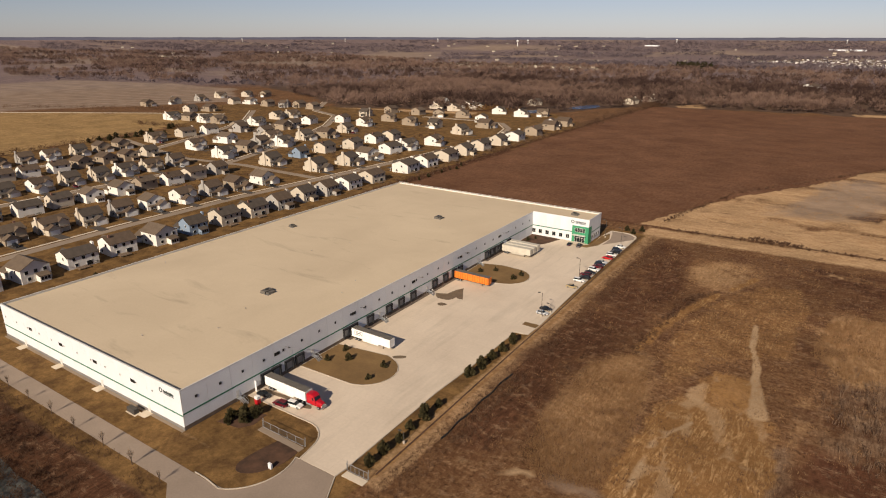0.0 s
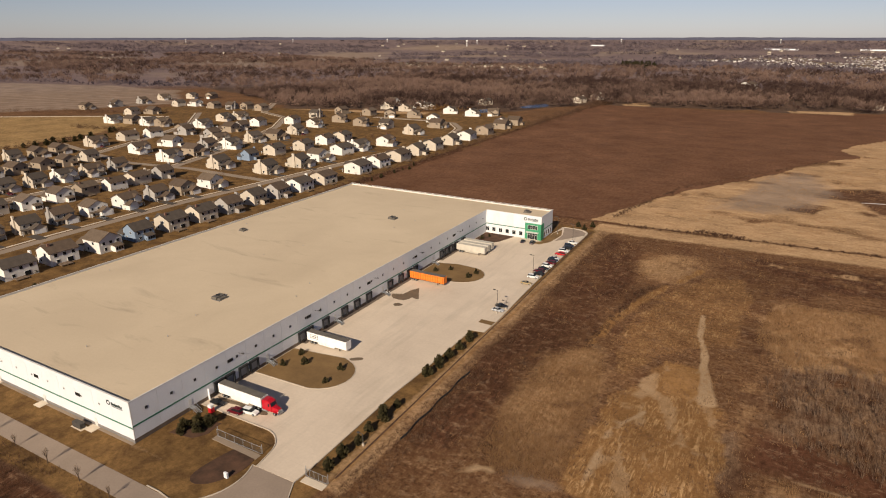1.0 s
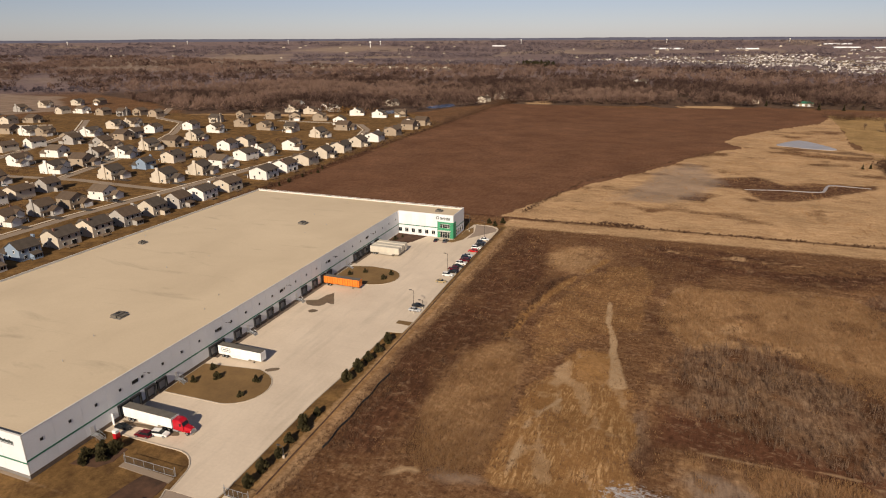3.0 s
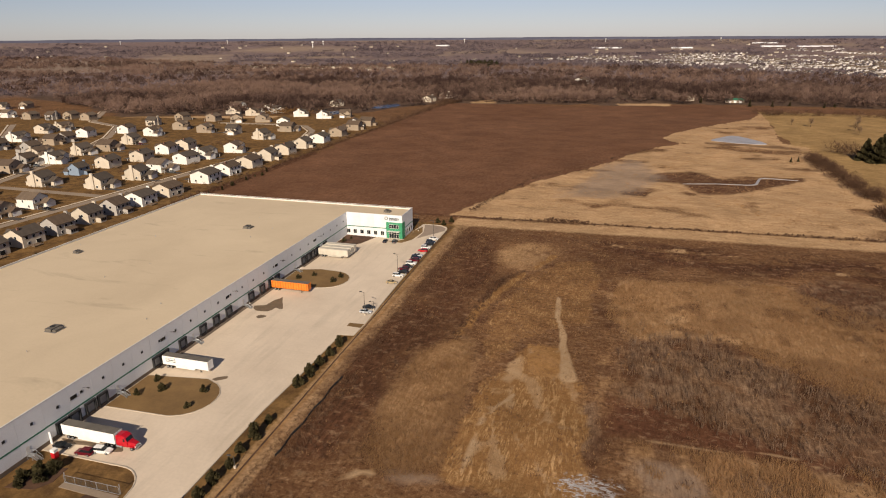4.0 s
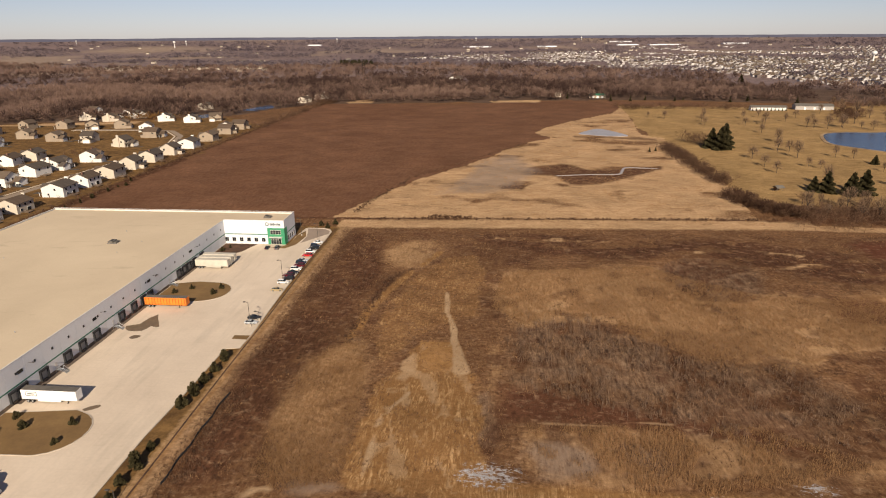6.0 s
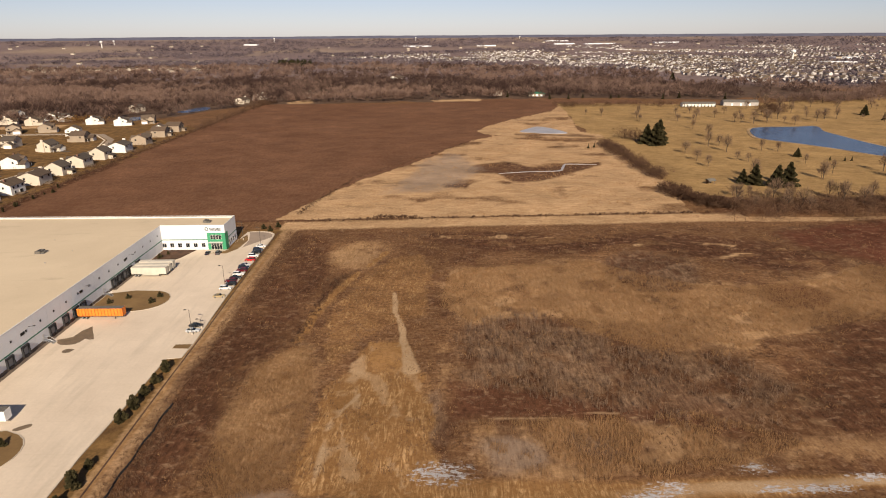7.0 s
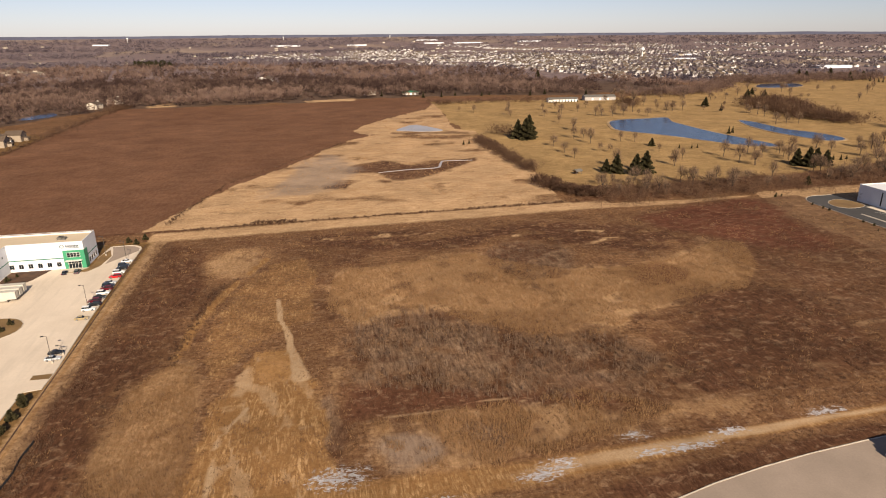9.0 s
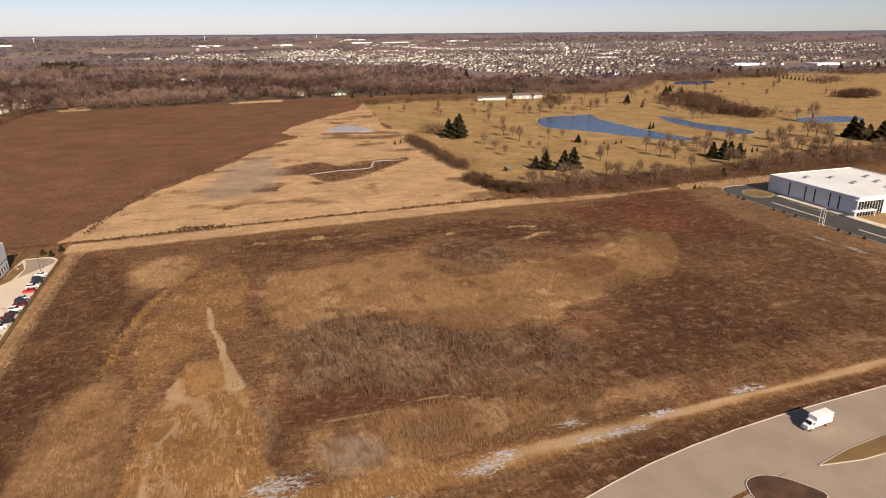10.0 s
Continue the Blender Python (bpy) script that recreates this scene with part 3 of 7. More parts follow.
    tan = np.maximum.reduce([
        0.8 * thick * np.clip((clods - 0.66) * 8, 0, 1),
        0.66 * right * np.clip((field_noise(x, y * 1.5, 8, 36) - 0.62) * 8, 0, 1),
        0.7 * soft(NORTH_BAND, x, y, 9, 14) * np.clip((field_noise(x * 0.6, y * 1.5, 8, 39) - 0.60) * 9, 0, 1),
        0.92 * meadow,
        0.6 * soft([(283, 243), (283, 254), (350, 250), (392, 252), (386, 246), (340, 241)], x, y, 2, 8),
        0.6 * inside([(384, 100), (380, 205), (398, 258), (520, 262), (520, 90)], x, y, 2, 8),
        0.85 * np.clip(1.6 - np.abs(north - 1) / 7, 0, 1) * reach,
        0.52 * ((x > 49) & (x < 57) & (y > 10) & (y < 235)),
        0.75 * soft([(-100, 875), (-74, 932), (-52, 865), (-93, 856)], x, y, 8, 14),
        0.75 * soft([(115, 902), (197, 920), (194, 880), (123, 872)], x, y, 8, 14),
        0.8 * soft([(-505, 586), (-380, 628), (-290, 650), (-290, 625), (-380, 604)], x, y, 8, 20),
    ])
    tan = tan - 0.35 * meadow * np.clip((field_noise(x, y * 1.4, 11, 78) - 0.6) * 5, 0, 1) - 0.55 * meadow * np.clip((field_noise(x, y * 1.7, 34, 77) - 0.58) * 5, 0, 1)
    tan = np.clip(tan, 0, 1)
    golf = np.maximum(inside(GOLF, x, y, 6, 30), inside(PASTURE, x, y, 5, 30)) * (1 - forest)
    plough = inside(PLOUGHED, x, y, 1.5, 9)
    bare = np.maximum.reduce([
        0.92 * soft(SCRAPE, x, y, 6, 12),
        0.6 * np.clip(1.5 - track / 1.2, 0, 1),
        0.9 * np.clip(1.5 - np.abs(y - mid) / half, 0, 1) * (x > 118),
        0.85 * np.clip(1.5 - near_line([(84, 108), (85.5, 128), (89, 147), (96, 171), (106, 197)], x, y) / 2.0, 0, 1) * (n8 > 0.3),
        0.50 * soft([(96, 160), (108, 188), (123, 198), (129, 170), (126, 128), (117, 122), (105, 112), (99, 88), (91, 104), (91, 123)], x, y, 5, 14),
    ])
    brush = np.maximum.reduce([
        scrub * np.clip((0.44 - n30) * 2.4, 0, 0.5),
        scrub * np.clip((clods - 0.64) * 6, 0, 0.6),
        0.6 * thick * np.clip((0.46 - clods) * 7, 0, 1),
        0.62 * right,
        0.62 * soft([(284, 256), (286, 292), (470, 304), (900, 335), (900, 264), (420, 258)], x, y, 8, 14),
        0.9 * soft([(186, 27), (240, 33.5), (300, 36.5), (420, 39), (420, 33), (300, 31), (240, 27.5), (200, 18)], x, y, 2, 6),
        0.8 * soft(EAST_BRUSH, x, y, 18, 20, 13, 7),
        1.0 * soft(NORTH_BAND, x, y, 11, 18, 15, 7) * np.clip(1.2 - 1.2 * (field_noise(x * 0.7, y * 1.6, 9, 38) > 0.62), 0, 1),
        0.85 * soft(WEST_BRUSH, x, y, 9, 16, 17, 7) * np.clip(0.7 + 1.4 * (n8 - 0.3), 0.4, 1),
        0.8 * soft(FRONT_BRUSH, x, y, 5, 9),
        0.7 * soft(HOLLOW, x, y, 8, 12) * (clods < 0.5),
        0.9 * (near_line([(-126, 222), (-130, 560), (-128, 852)], x, y) < 4),
        0.85 * ((y < -20) & (y > -80) & (x < 75) & (x > -300)) * np.clip(0.4 + 2 * n8, 0, 1),
        0.8 * np.clip(1.5 - np.abs(north - 11) / 1.6, 0, 1) * (x > -100) * (x < 290),
        0.9 * np.clip(1.4 - near_line([(88, 159), (86, 140), (84, 121), (82.6, 106)], x, y) / 2.2, 0, 1) * (n8 > 0.35),
        0.80 * soft([(148, 370), (158, 401), (185, 414), (200, 393), (225, 394), (260, 411), (256, 396), (223, 365), (200, 341), (182, 340), (172, 367)], x, y, 4, 12),
        0.85 * soft([(134, 338), (153, 339), (149, 325), (134, 324)], x, y, 2, 6),
        0.6 * soft([(206, 545), (206, 558), (240, 548), (270, 552), (284, 540), (284, 530), (240, 540)], x, y, 4, 12),
        0.55 * soft([(170, 24), (240, 34), (300, 37), (420, 40), (420, 34), (240, 28), (190, 16)], x, y, 3, 6),
    ])
    lawn = np.maximum(suburb, ((x < 51) & (x > -125) & (y > -19.5) & (y < 236)).astype(float))
    lawn = np.maximum(lawn, inside([(396, 100), (388, 205), (405, 252), (520, 256), (520, 90)], x, y, 2, 12))
    wood = np.maximum(forest * (0.7 + 0.3 * (n30 > 0.4)), ((y < -19) & (x < 60) & (x > -300)) * (0.95 - 0.9 * np.clip(1.6 - np.abs(y + 29.5) / 1.6, 0, 1) * (x < -4)))
    # rises with distance only: where the haze tint covers the land
    hazed_plain = np.clip((r - 1250) / 250, 0, 1) * (1 - inside(GOLF, x, y))
    clay = soft(BARE_PATCH, x, y, 1.2, 4)
    snow = sum(np.exp(-((x - cx) / sx) ** 2 - ((y - cy) / sy) ** 2) for cx, cy, sx, sy in (
        (131, 42.4, 6.5, 3.4), (176, 33.8, 5, 2.0), (182.5, 37, 4.5, 1.7), (204, 43.2, 4, 1.3), (205, 36.6, 4, 1.3), (216, 36.2, 7, 1.3), (258.5, 42.6, 6, 1.4), (229, 40, 5, 1.3), (392.5, 140, 1.4, 7), (394, 122, 1.4, 6), (152, 30.5, 5, 1.3)))
    snow = 0.85 * np.clip(snow, 0, 1)
    wet = np.maximum.reduce([0.40 * soft(WET, x, y, 5, 6, 3, 7), 0.66 * soft(MARSH, x, y, 16, 18, 3, 7), 0.85 * np.maximum.reduce([inside(p, x, y, 25, 120) for p in FAR_FIELDS + [TILLED]]) * (0.72 + 0.28 * (np.sin(0.16 * x - 0.10 * y) > 0)), far * np.clip((patch - 0.62) * 8, 0, 0.8), 0.45 * soft([(84, 36.5), (98, 38.5), (98, 34), (86, 32)], x, y, 2.5, 4)])
    pale = np.maximum.reduce([
        0.85 * np.clip(1.6 - near_line(SAND_PATH, x + 2.2 * (field_noise(x, y, 12, 66) - 0.5), y) / (0.85 + 0.7 * (n8 - 0.3) + 1.3 * np.clip((112 - y) / 20, 0, 1)), 0, 1),
        0.72 * soft(PALE_STRIP, x, y, 1, 4),
        0.55 * soft([(60, 27), (88, 30), (88, 33), (60, 30)], x, y, 4, 5),
        0.5 * soft(SCRAPE, x, y, 4, 8) * np.clip((field_noise(x * 2.0 + y * 0.8, y * 0.6 - x * 0.4, 6, 61) - 0.5) * 5, 0, 1),
        0.75 * np.clip(1.5 - near_line([(103.5, 33), (101, 58), (104, 68), (108, 76)], x, y) / 0.8, 0, 1),
        0.6 * soft([(98, 60), (104, 68), (108, 76), (117, 86), (108, 104), (102, 92), (99, 78)], x, y, 3, 5) * np.clip((clods - 0.4) * 4, 0, 1),
        0.7 * soft([(75, 33), (82, 36), (85, 34), (78, 31)], x, y, 1.5, 4),
        0.55 * np.clip(1.5 - near_line([(140, 63), (178, 66), (200, 55)], x, y) / 0.9, 0, 1),
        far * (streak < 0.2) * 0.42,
        0.5 * np.clip(1.5 - near_line([(-2, -1.5), (10, -1.8), (23, -2.2)], x, y) / 1.2, 0, 1),
        0.74 * np.clip(1.5 - np.abs(y - mid - 0.1 * half) / (0.7 * half), 0, 1) * np.clip((x - 140) / 60, 0, 1) * (x < 420),
    ])
    gj, gi = len(xs), len(ys)
    idx = np.arange(gi * gj).reshape(gi, gj)
    faces = np.stack([idx[:-1, :-1], idx[:-1, 1:], idx[1:, 1:], idx[1:, :-1]], -1).reshape(-1, 4)
    me = quick_mesh("ground", np.stack([x, y, z], -1), faces)
    for name, rgb in (("zone_a", (tan, golf, plough)), ("zone_b", (bare, brush, lawn)), ("zone_c", (wood, wet, pale)), ("zone_d", (hazed_plain, clay, snow)), ("zone_e", (reed, red, grey))):
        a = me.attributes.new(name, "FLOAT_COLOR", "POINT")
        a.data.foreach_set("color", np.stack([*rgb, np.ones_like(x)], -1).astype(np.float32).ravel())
    me.polygons.foreach_set("use_smooth", np.ones(len(faces), bool))
    return tagged(put("ground", me, M_GROUND), "winter-brown open land of fields, scrub and dormant grass", "ground", kind="structure")


make_ground()


def sheet(name, outline, z, material, label, category, thick=0.25, kind="structure"):
    return tagged(Build().prism(outline, z - thick, z).obj(name, material), label, category, kind=kind)


def arc(cx, cy, r, a0, a1, k=8):
    return [(cx + r * math.cos(radians(a0 + (a1 - a0) * i / k)), cy + r * math.sin(radians(a0 + (a1 - a0) * i / k))) for i in range(k + 1)]


def smooth(pts, k=4):
    """A rounded outline through the given points."""
    out, c = [], len(pts)
    for i in range(c):
        p0, p1, p2, p3 = (Vector(pts[(i + j - 1) % c]) for j in range(4))
        for s in range(k):
            t = s / k
            q = 0.5 * ((2 * p1) + (p2 - p0) * t + (2 * p0 - 5 * p1 + 4 * p2 - p3) * t * t + (3 * p1 - p0 - 3 * p2 + p3) * t ** 3)
            out.append((q.x, q.y))
    return out


def ribbon(pts, width, left=0.0):
    """An outline of the given width along a broken line, shifted to the left."""
    out, back = [], []
    for i, p in enumerate(pts):
        a, b = Vector(pts[max(i - 1, 0)]), Vector(pts[min(i + 1, len(pts) - 1)])
        d = (b - a).normalized()
        nrm = Vector((-d.y, d.x))
        q = Vector(p) + nrm * left
        out.append(tuple(q - nrm * width / 2))
        back.append(tuple(q + nrm * width / 2))
    return out + back[::-1]


def kerb(name, pts, label="pale concrete kerb edging the paving", closed=False):
    b = Build()
    line = pts + pts[:1] if closed else pts
    ring = ribbon(line, 0.25)
    k = len(line)
    for i in range(k - 1):
        quad = [ring[i], ring[i + 1], ring[2 * k - 2 - i], ring[2 * k - 1 - i]]
        b.prism(quad, -0.1, 0.17)
    return tagged(b.obj(name, M_KERB), label, "kerb", kind="structure")


# truck yard, its islands, kerbs and the asphalt approach
EAST_EDGE = [(44.5, 12), (44.0, 34), (43.6, 50), (44.2, 66), (44.5, 80), (44.6, 97.6), (49.2, 98.4), (49.5, 108.4), (49.0, 119), (48.5, 130), (47.8, 148), (47.5, 168), (47.3, 190), (47.3, 212)]
YARD = [(0.0, 20.2), (21.0, 20.2), *arc(24.0, 12.5, 7.8, 95, 5, 6), (32.6, 8.3), (44.2, 8.3), *EAST_EDGE, (47.1, 224), *arc(40, 224, 7.1, 0, 90, 5), (32, 231), (31, 217), (31.5, 203.3), (0, 203.3)]
sheet("yard_paving", YARD, 0.035, M_LOT, "pale concrete truck yard with faint joints and tyre streaks", "paving")
APPROACH = [(32.6, 8.2), *arc(20, 2.5, 12.7, 26, -62, 8), (20, -9.0), (-600, -9.0), (-600, -14.6), (14, -14.6), (24, -22), (75, -30), (60, -12), (50, -3), (46.6, 3.6), (44.4, 8.2)]
sheet("approach_road", APPROACH, 0.03, M_ASPHALT, "worn grey asphalt service road with patches", "road")
kerb("kerb_corner", [(0.4, 20.4), (21.0, 20.4), *arc(24.0, 12.5, 8.0, 95, 5, 7), (32.9, 8.2), *arc(20, 2.5, 13.0, 26, -66, 10), (20, -8.7), (16, -8.7)])
kerb("kerb_east", [(58, -10), (50.4, -2.8), (46.9, 3.6), (44.4, 8.2), *[(x + 0.15, y) for x, y in EAST_EDGE], (47.25, 224), *arc(40, 224, 7.25, 0, 90, 6), (33, 231.1)])


def island(name, outline, label):
    ob = sheet(name, outline, 0.16, M_LAWN, label, "planting island", 0.3)
    kerb("kerb_island", outline, "pale kerb round a planted island", True)
    return ob


island("island_south", [(0.3, 40.3), (20, 40.9), *arc(18.5, 50.4, 9.6, -75, 75, 9), (19, 60.4), (0.3, 57.6)], "brown grass island with small evergreens in the yard")
island("island_north", [(0.3, 134), (10, 132.2), (17, 133.5), *arc(17.3, 143.6, 9.6, -70, 75, 8), (10, 153.6), (0.3, 150.6)], "brown grass island with small evergreens in the yard")
sheet("planting_bed", [(0.3, 180.5), (7.5, 184.5), (12.6, 192), (16.0, 202.9), (0.3, 203.0)], 0.12, M_MULCH, "dark mulch bed in the corner by the offices", "planting bed")
sheet("verge", [(31.3, 203.2), (28, 199.5), (24, 198.2), (31.5, 197.6), (35, 204), (36.2, 217), (33.4, 226), (31.3, 219)], 0.10, M_LAWN, "brown grass verge along the office wall", "verge")
sheet("mulch_bed", smooth([(23.6, 11.2), (25.4, 11.6), (29.4, 10.6), (30.9, 8.6), (30.6, 4.0), (28.2, -0.8), (25.0, -3.0), (22.6, -2.4), (21.6, 0.2), (22.2, 6.0)]), 0.07, M_MULCH, "dark shrub bed beside the gate", "planting bed")
sheet("notch_bed", [(44.0, 104.6), (49.4, 104.4), (49.4, 107.4), (44.0, 107.2)], 0.08, M_LAWN, "bare notch of brown ground in the paving", "verge")
sheet("mud_stain", [(2.8, 111.4), (4.8, 112.3), (6.9, 113.4), (7.2, 115.8), (7.7, 118.6), (8.6, 119.8), (9.2, 121.7), (11.6, 117.2), (13.0, 115.1), (14.9, 111.6), (13.6, 111.3), (11.7, 112.0), (11.4, 109.8), (10.4, 108.1), (8.2, 107.6), (5.7, 107.8), (4.0, 109.2)], 0.041, M_PUDDLE, "dried brown mud stain on the concrete", "stain", 0.02)
sheet("mud_stain", smooth([(8.9, 103.2), (9.8, 104.9), (12.3, 104.5), (11.7, 102.7), (10.2, 102.0)]), 0.041, M_PUDDLE, "small dried mud stain on the concrete", "stain", 0.02)
sheet("mud_strip", smooth([(0.9, 25.5), (5, 25.7), (9.0, 26.1), (13, 26.2), (17.6, 26.7), (19.8, 25.2), (16.6, 24.2), (13, 24.6), (9.2, 24.7), (6, 24.3), (2.9, 24.5)]), 0.041, M_PUDDLE, "brown muddy strip beside the parked truck", "stain", 0.02)
sheet("mud_stain", smooth([(20.2, 60.9), (21.5, 62.4), (23.6, 63.4), (24.2, 62.2), (22.6, 60.8), (21.4, 60.2)]), 0.041, M_PUDDLE, "small dried mud stain on the concrete", "stain", 0.02)

sheet("north_drive", [(36.4, 206), (46.6, 222), (46.0, 226.5), (43, 229.5), (39, 230.6), (33, 230.6), (34.5, 226), (36.6, 217)], 0.04, M_ASPHALT, "worn asphalt drive round the office corner", "road", 0.02)

# boulevard to the south east
BOULEVARD = [(70, -24), (96, -20.2), (120, -14), (143, -6.9), (165, 0.5), (179, 5.0), (193, 9), (204, 12.2), (215, 15), (229, 17.6), (243, 19.5), (259, 21.0), (276, 22), (302, 23.2), (330, 24), (420, 25), (700, 26)]
sheet("boulevard", ribbon(BOULEVARD, 16.5), 0.03, M_ASPHALT, "worn grey asphalt boulevard curving through scrub", "road")
ring = ribbon(BOULEVARD, 16.5)
kerb("kerb_boulevard", ring[len(BOULEVARD):], "pale kerb along the boulevard")
kerb("kerb_boulevard_south", ring[:8], "pale kerb along the boulevard")
ISLE = smooth([(229.0, 8.6), (230.6, 11.2), (234.2, 12.0), (238.2, 10.6), (241.5, 7.2), (244, 2), (237, 0.5), (230, 2), (228.4, 5.4)])
sheet("junction", [(222, 6.5), (250, 12.8), (275, 13), (300, 14.5), (300, -10), (205, -10)], 0.028, M_ASPHALT, "worn asphalt side road joining the boulevard", "road")
sheet("isle", ISLE, 0.16, M_MULCH, "dark planted traffic island with a pale kerb", "traffic island", 0.3)
kerb("kerb_isle", ISLE, "pale kerb round the traffic island", True)
MEDIAN = [(250.5, 10.4), (262, 12.9), (276, 14.4), (300, 15.8), (330, 17), (330, 12), (300, 10.5), (276, 9.0), (262, 8.8)]
sheet("median", MEDIAN, 0.16, M_LAWN, "brown grass median with a pale kerb", "median", 0.3)
kerb("kerb_median", MEDIAN, "pale kerb round the median", True)

# residential streets
for k, line in enumerate((
    [(-180, -120), (-184, 35), (-187, 92), (-188, 168), (-182, 238), (-176, 321), (-170, 426), (-173, 487), (-190, 537), (-217, 572), (-250, 578), (-330, 575)],
    [(-287, -60), (-287, 245), (-318, 340), (-374, 447), (-427, 519), (-488, 546), (-560, 640)],
    [(-392, 60), (-392, 245), (-430, 330), (-480, 420), (-560, 500)],
    [(-182, 238), (-222, 239), (-269, 241), (-330, 233), (-392, 244), (-470, 262)],
)):
    sheet("street", ribbon(line, 6.2), 0.02 + 0.005 * k, M_STREET, "brown-grey residential street between rows of houses", "road")
    if k < 3:
        sheet("sidewalk", ribbon(line, 1.5, 5.2), 0.045 + 0.005 * k, M_WALK, "pale concrete sidewalk along the houses", "sidewalk")
sheet("farm_lane", ribbon([(-560, 452), (-654, 401), (-814, 301), (-1150, 100)], 5), 0.05, M_WALK, "pale lane along the pasture", "road")

# ponds and creek
for pts, label in (
    ([(456, 577), (477, 589), (508, 590), (533, 592), (521, 558), (520, 533), (519, 491), (524, 441), (529, 414), (524, 395), (499, 408), (483, 437), (472, 460), (456, 485), (436, 514), (441, 544)], "blue golf course pond with a curved shore"),
    ([(598, 550), (606, 531), (602, 483), (612, 457), (616, 430), (609, 413), (590, 409), (582, 430), (577, 466), (582, 510)], "long narrow blue golf course pond"),
    ([(951, 977), (1020, 980), (1000, 930), (946, 905), (904, 922)], "far blue pond between lawns"),
    ([(724, 476), (758, 484), (792, 476), (801, 457), (776, 441), (742, 440), (714, 450)], "blue pond beyond the bare trees"),
    ([(214, 570), (226, 592), (238, 605), (250, 590), (261, 558), (240, 556), (226, 562)], "shallow pale pond in the meadow"),
    ([(174, 367.6), (196, 372.6), (219, 374.6), (224.6, 386), (229, 398.6), (240, 398.6), (252, 397.4), (240, 399.6), (228.2, 400), (223, 387), (218, 375.9), (196, 373.6)], "thin pale creek winding through dry meadow"),
    ([(-262, 690), (-250, 676), (-232, 680), (-228, 700), (-240, 722)], "dark blue pond behind the houses"),
    ([(-216, 765), (-198, 762), (-184, 798), (-200, 828), (-212, 800)], "dark blue pond among bare trees"),
):
    if pts[0][0] > 400:
        mx, my = sum(p[0] for p in pts) / len(pts), sum(p[1] for p in pts) / len(pts)
        shore = [(mx + (px - mx) * (1 + 3.2 / math.hypot(px - mx, py - my)), my + (py - my) * (1 + 3.2 / math.hypot(px - mx, py - my))) for px, py in pts]
        sheet("shore", smooth(shore), 0.29, M_SHORE, "pale worn bank round a golf course pond", "bank", 0.8)
    sheet("pond", smooth(pts), 0.32 if pts[0][0] > 150 else 0.03, M_SHEENWATER if "pale" in label else M_WATER, label, "pond", 0.8)
sheet("stony_pool", smooth([(-130, -33.0), (-60, -32.2), (-27, -31.6), (-18, -32.2), (-10, -31.8), (-3, -32.4), (4, -36), (0, -60), (-60, -60), (-130, -60)]), 0.06, M_STONY, "dark shallow pool littered with stones", "pool", 0.1)


# ---------------------------------------------------------------- warehouse
WX, WY, WH, RZ = -97.8, 219.8, 11.7, 11.05
warehouse = tagged(thing("warehouse"), "long white concrete warehouse with green band and tan flat roof", "warehouse")
T = 0.3


def panel_wall(parent, name, axis, at, a, b, outward, height, pitch=7.52, material=None):
    """A wall of tilt-up panels: each panel stands apart from the next by a thin recessed joint. axis: the way it runs."""
    material = material or M_PANEL
    k = max(1, round((b - a) / pitch))
    w = (b - a) / k
    inner = at - outward * T
    lo, hi = min(at, inner), max(at, inner)
    core = Build()
    ci = at - outward * 0.06
    c0, c1 = min(ci, inner), max(ci, inner)
    core.box(*((a, c0, 0, b, c1, height - 0.02) if axis == "x" else (c0, a, 0, c1, b, height - 0.02)))
    core.obj(name, M_CAP, parent)
    box = Build()
    g = 0.02
    skin0, skin1 = min(at, ci), max(at, ci)
    box.box(*((g, skin0, 0, w - g, skin1, height) if axis == "x" else (skin0, g, 0, skin1, w - g, height)))
    me = box.mesh("wall_panel")
    for i in range(k):
        p = put("wall_panel", me, material, parent)
        p.location = (a + i * w, 0, 0) if axis == "x" else (0, a + i * w, 0)


panel_wall(warehouse, "south_wall", "x", 0.0, WX, 0.0, -1, WH, 7.52)
panel_wall(warehouse, "dock_wall", "y", 0.0, T, 203.5, 1, WH, 7.52)
panel_wall(warehouse, "west_wall", "y", WX, T, WY, -1, WH, 7.52)
panel_wall(warehouse, "north_wall", "x", WY, WX + T, 30.0 - T, 1, WH, 7.52)
panel_wall(warehouse, "office_front_wall", "x", 203.5, 0.02, 30.0, -1, WH + 0.35, 7.5)
panel_wall(warehouse, "office_side_wall", "y", 30.0, 203.5 + T, WY, 1, WH + 0.35, 8.0)

roof = Build().prism([(WX + T, T), (-T, T), (-T, 203.5 + T), (30 - T, 203.5 + T), (30 - T, WY - T), (WX + T, WY - T)], RZ - 0.4, RZ)
roof.obj("roof", M_ROOF, warehouse, "flat tan roof membrane with faint water stains")
cap = Build()
for x0, y0, x1, y1, h in ((WX - 0.05, -0.05, 0.05, T + 0.05, WH), (-T - 0.05, T + 0.05, 0.05, 203.4, WH), (WX - 0.05, T + 0.05, WX + T + 0.05, WY - T, WH), (WX - 0.05, WY - T - 0.05, 30.05, WY + 0.05, WH + 0.35), (0.06, 203.45, 30.05, 203.85, WH + 0.35), (29.65, 203.86, 30.05, WY - T - 0.06, WH + 0.35)):
    cap.box(x0, y0, h, x1, y1, h + 0.1)
cap.obj("coping", M_CAP, warehouse, "pale metal coping on the parapet")

# grey plinth and green bands, a little proud of the panels
plinth = Build()
plinth.box(WX - 0.03, -0.035, 0, 0.035, -0.003, 0.95)
plinth.obj("plinth", M_BASE, warehouse, "grey painted plinth")
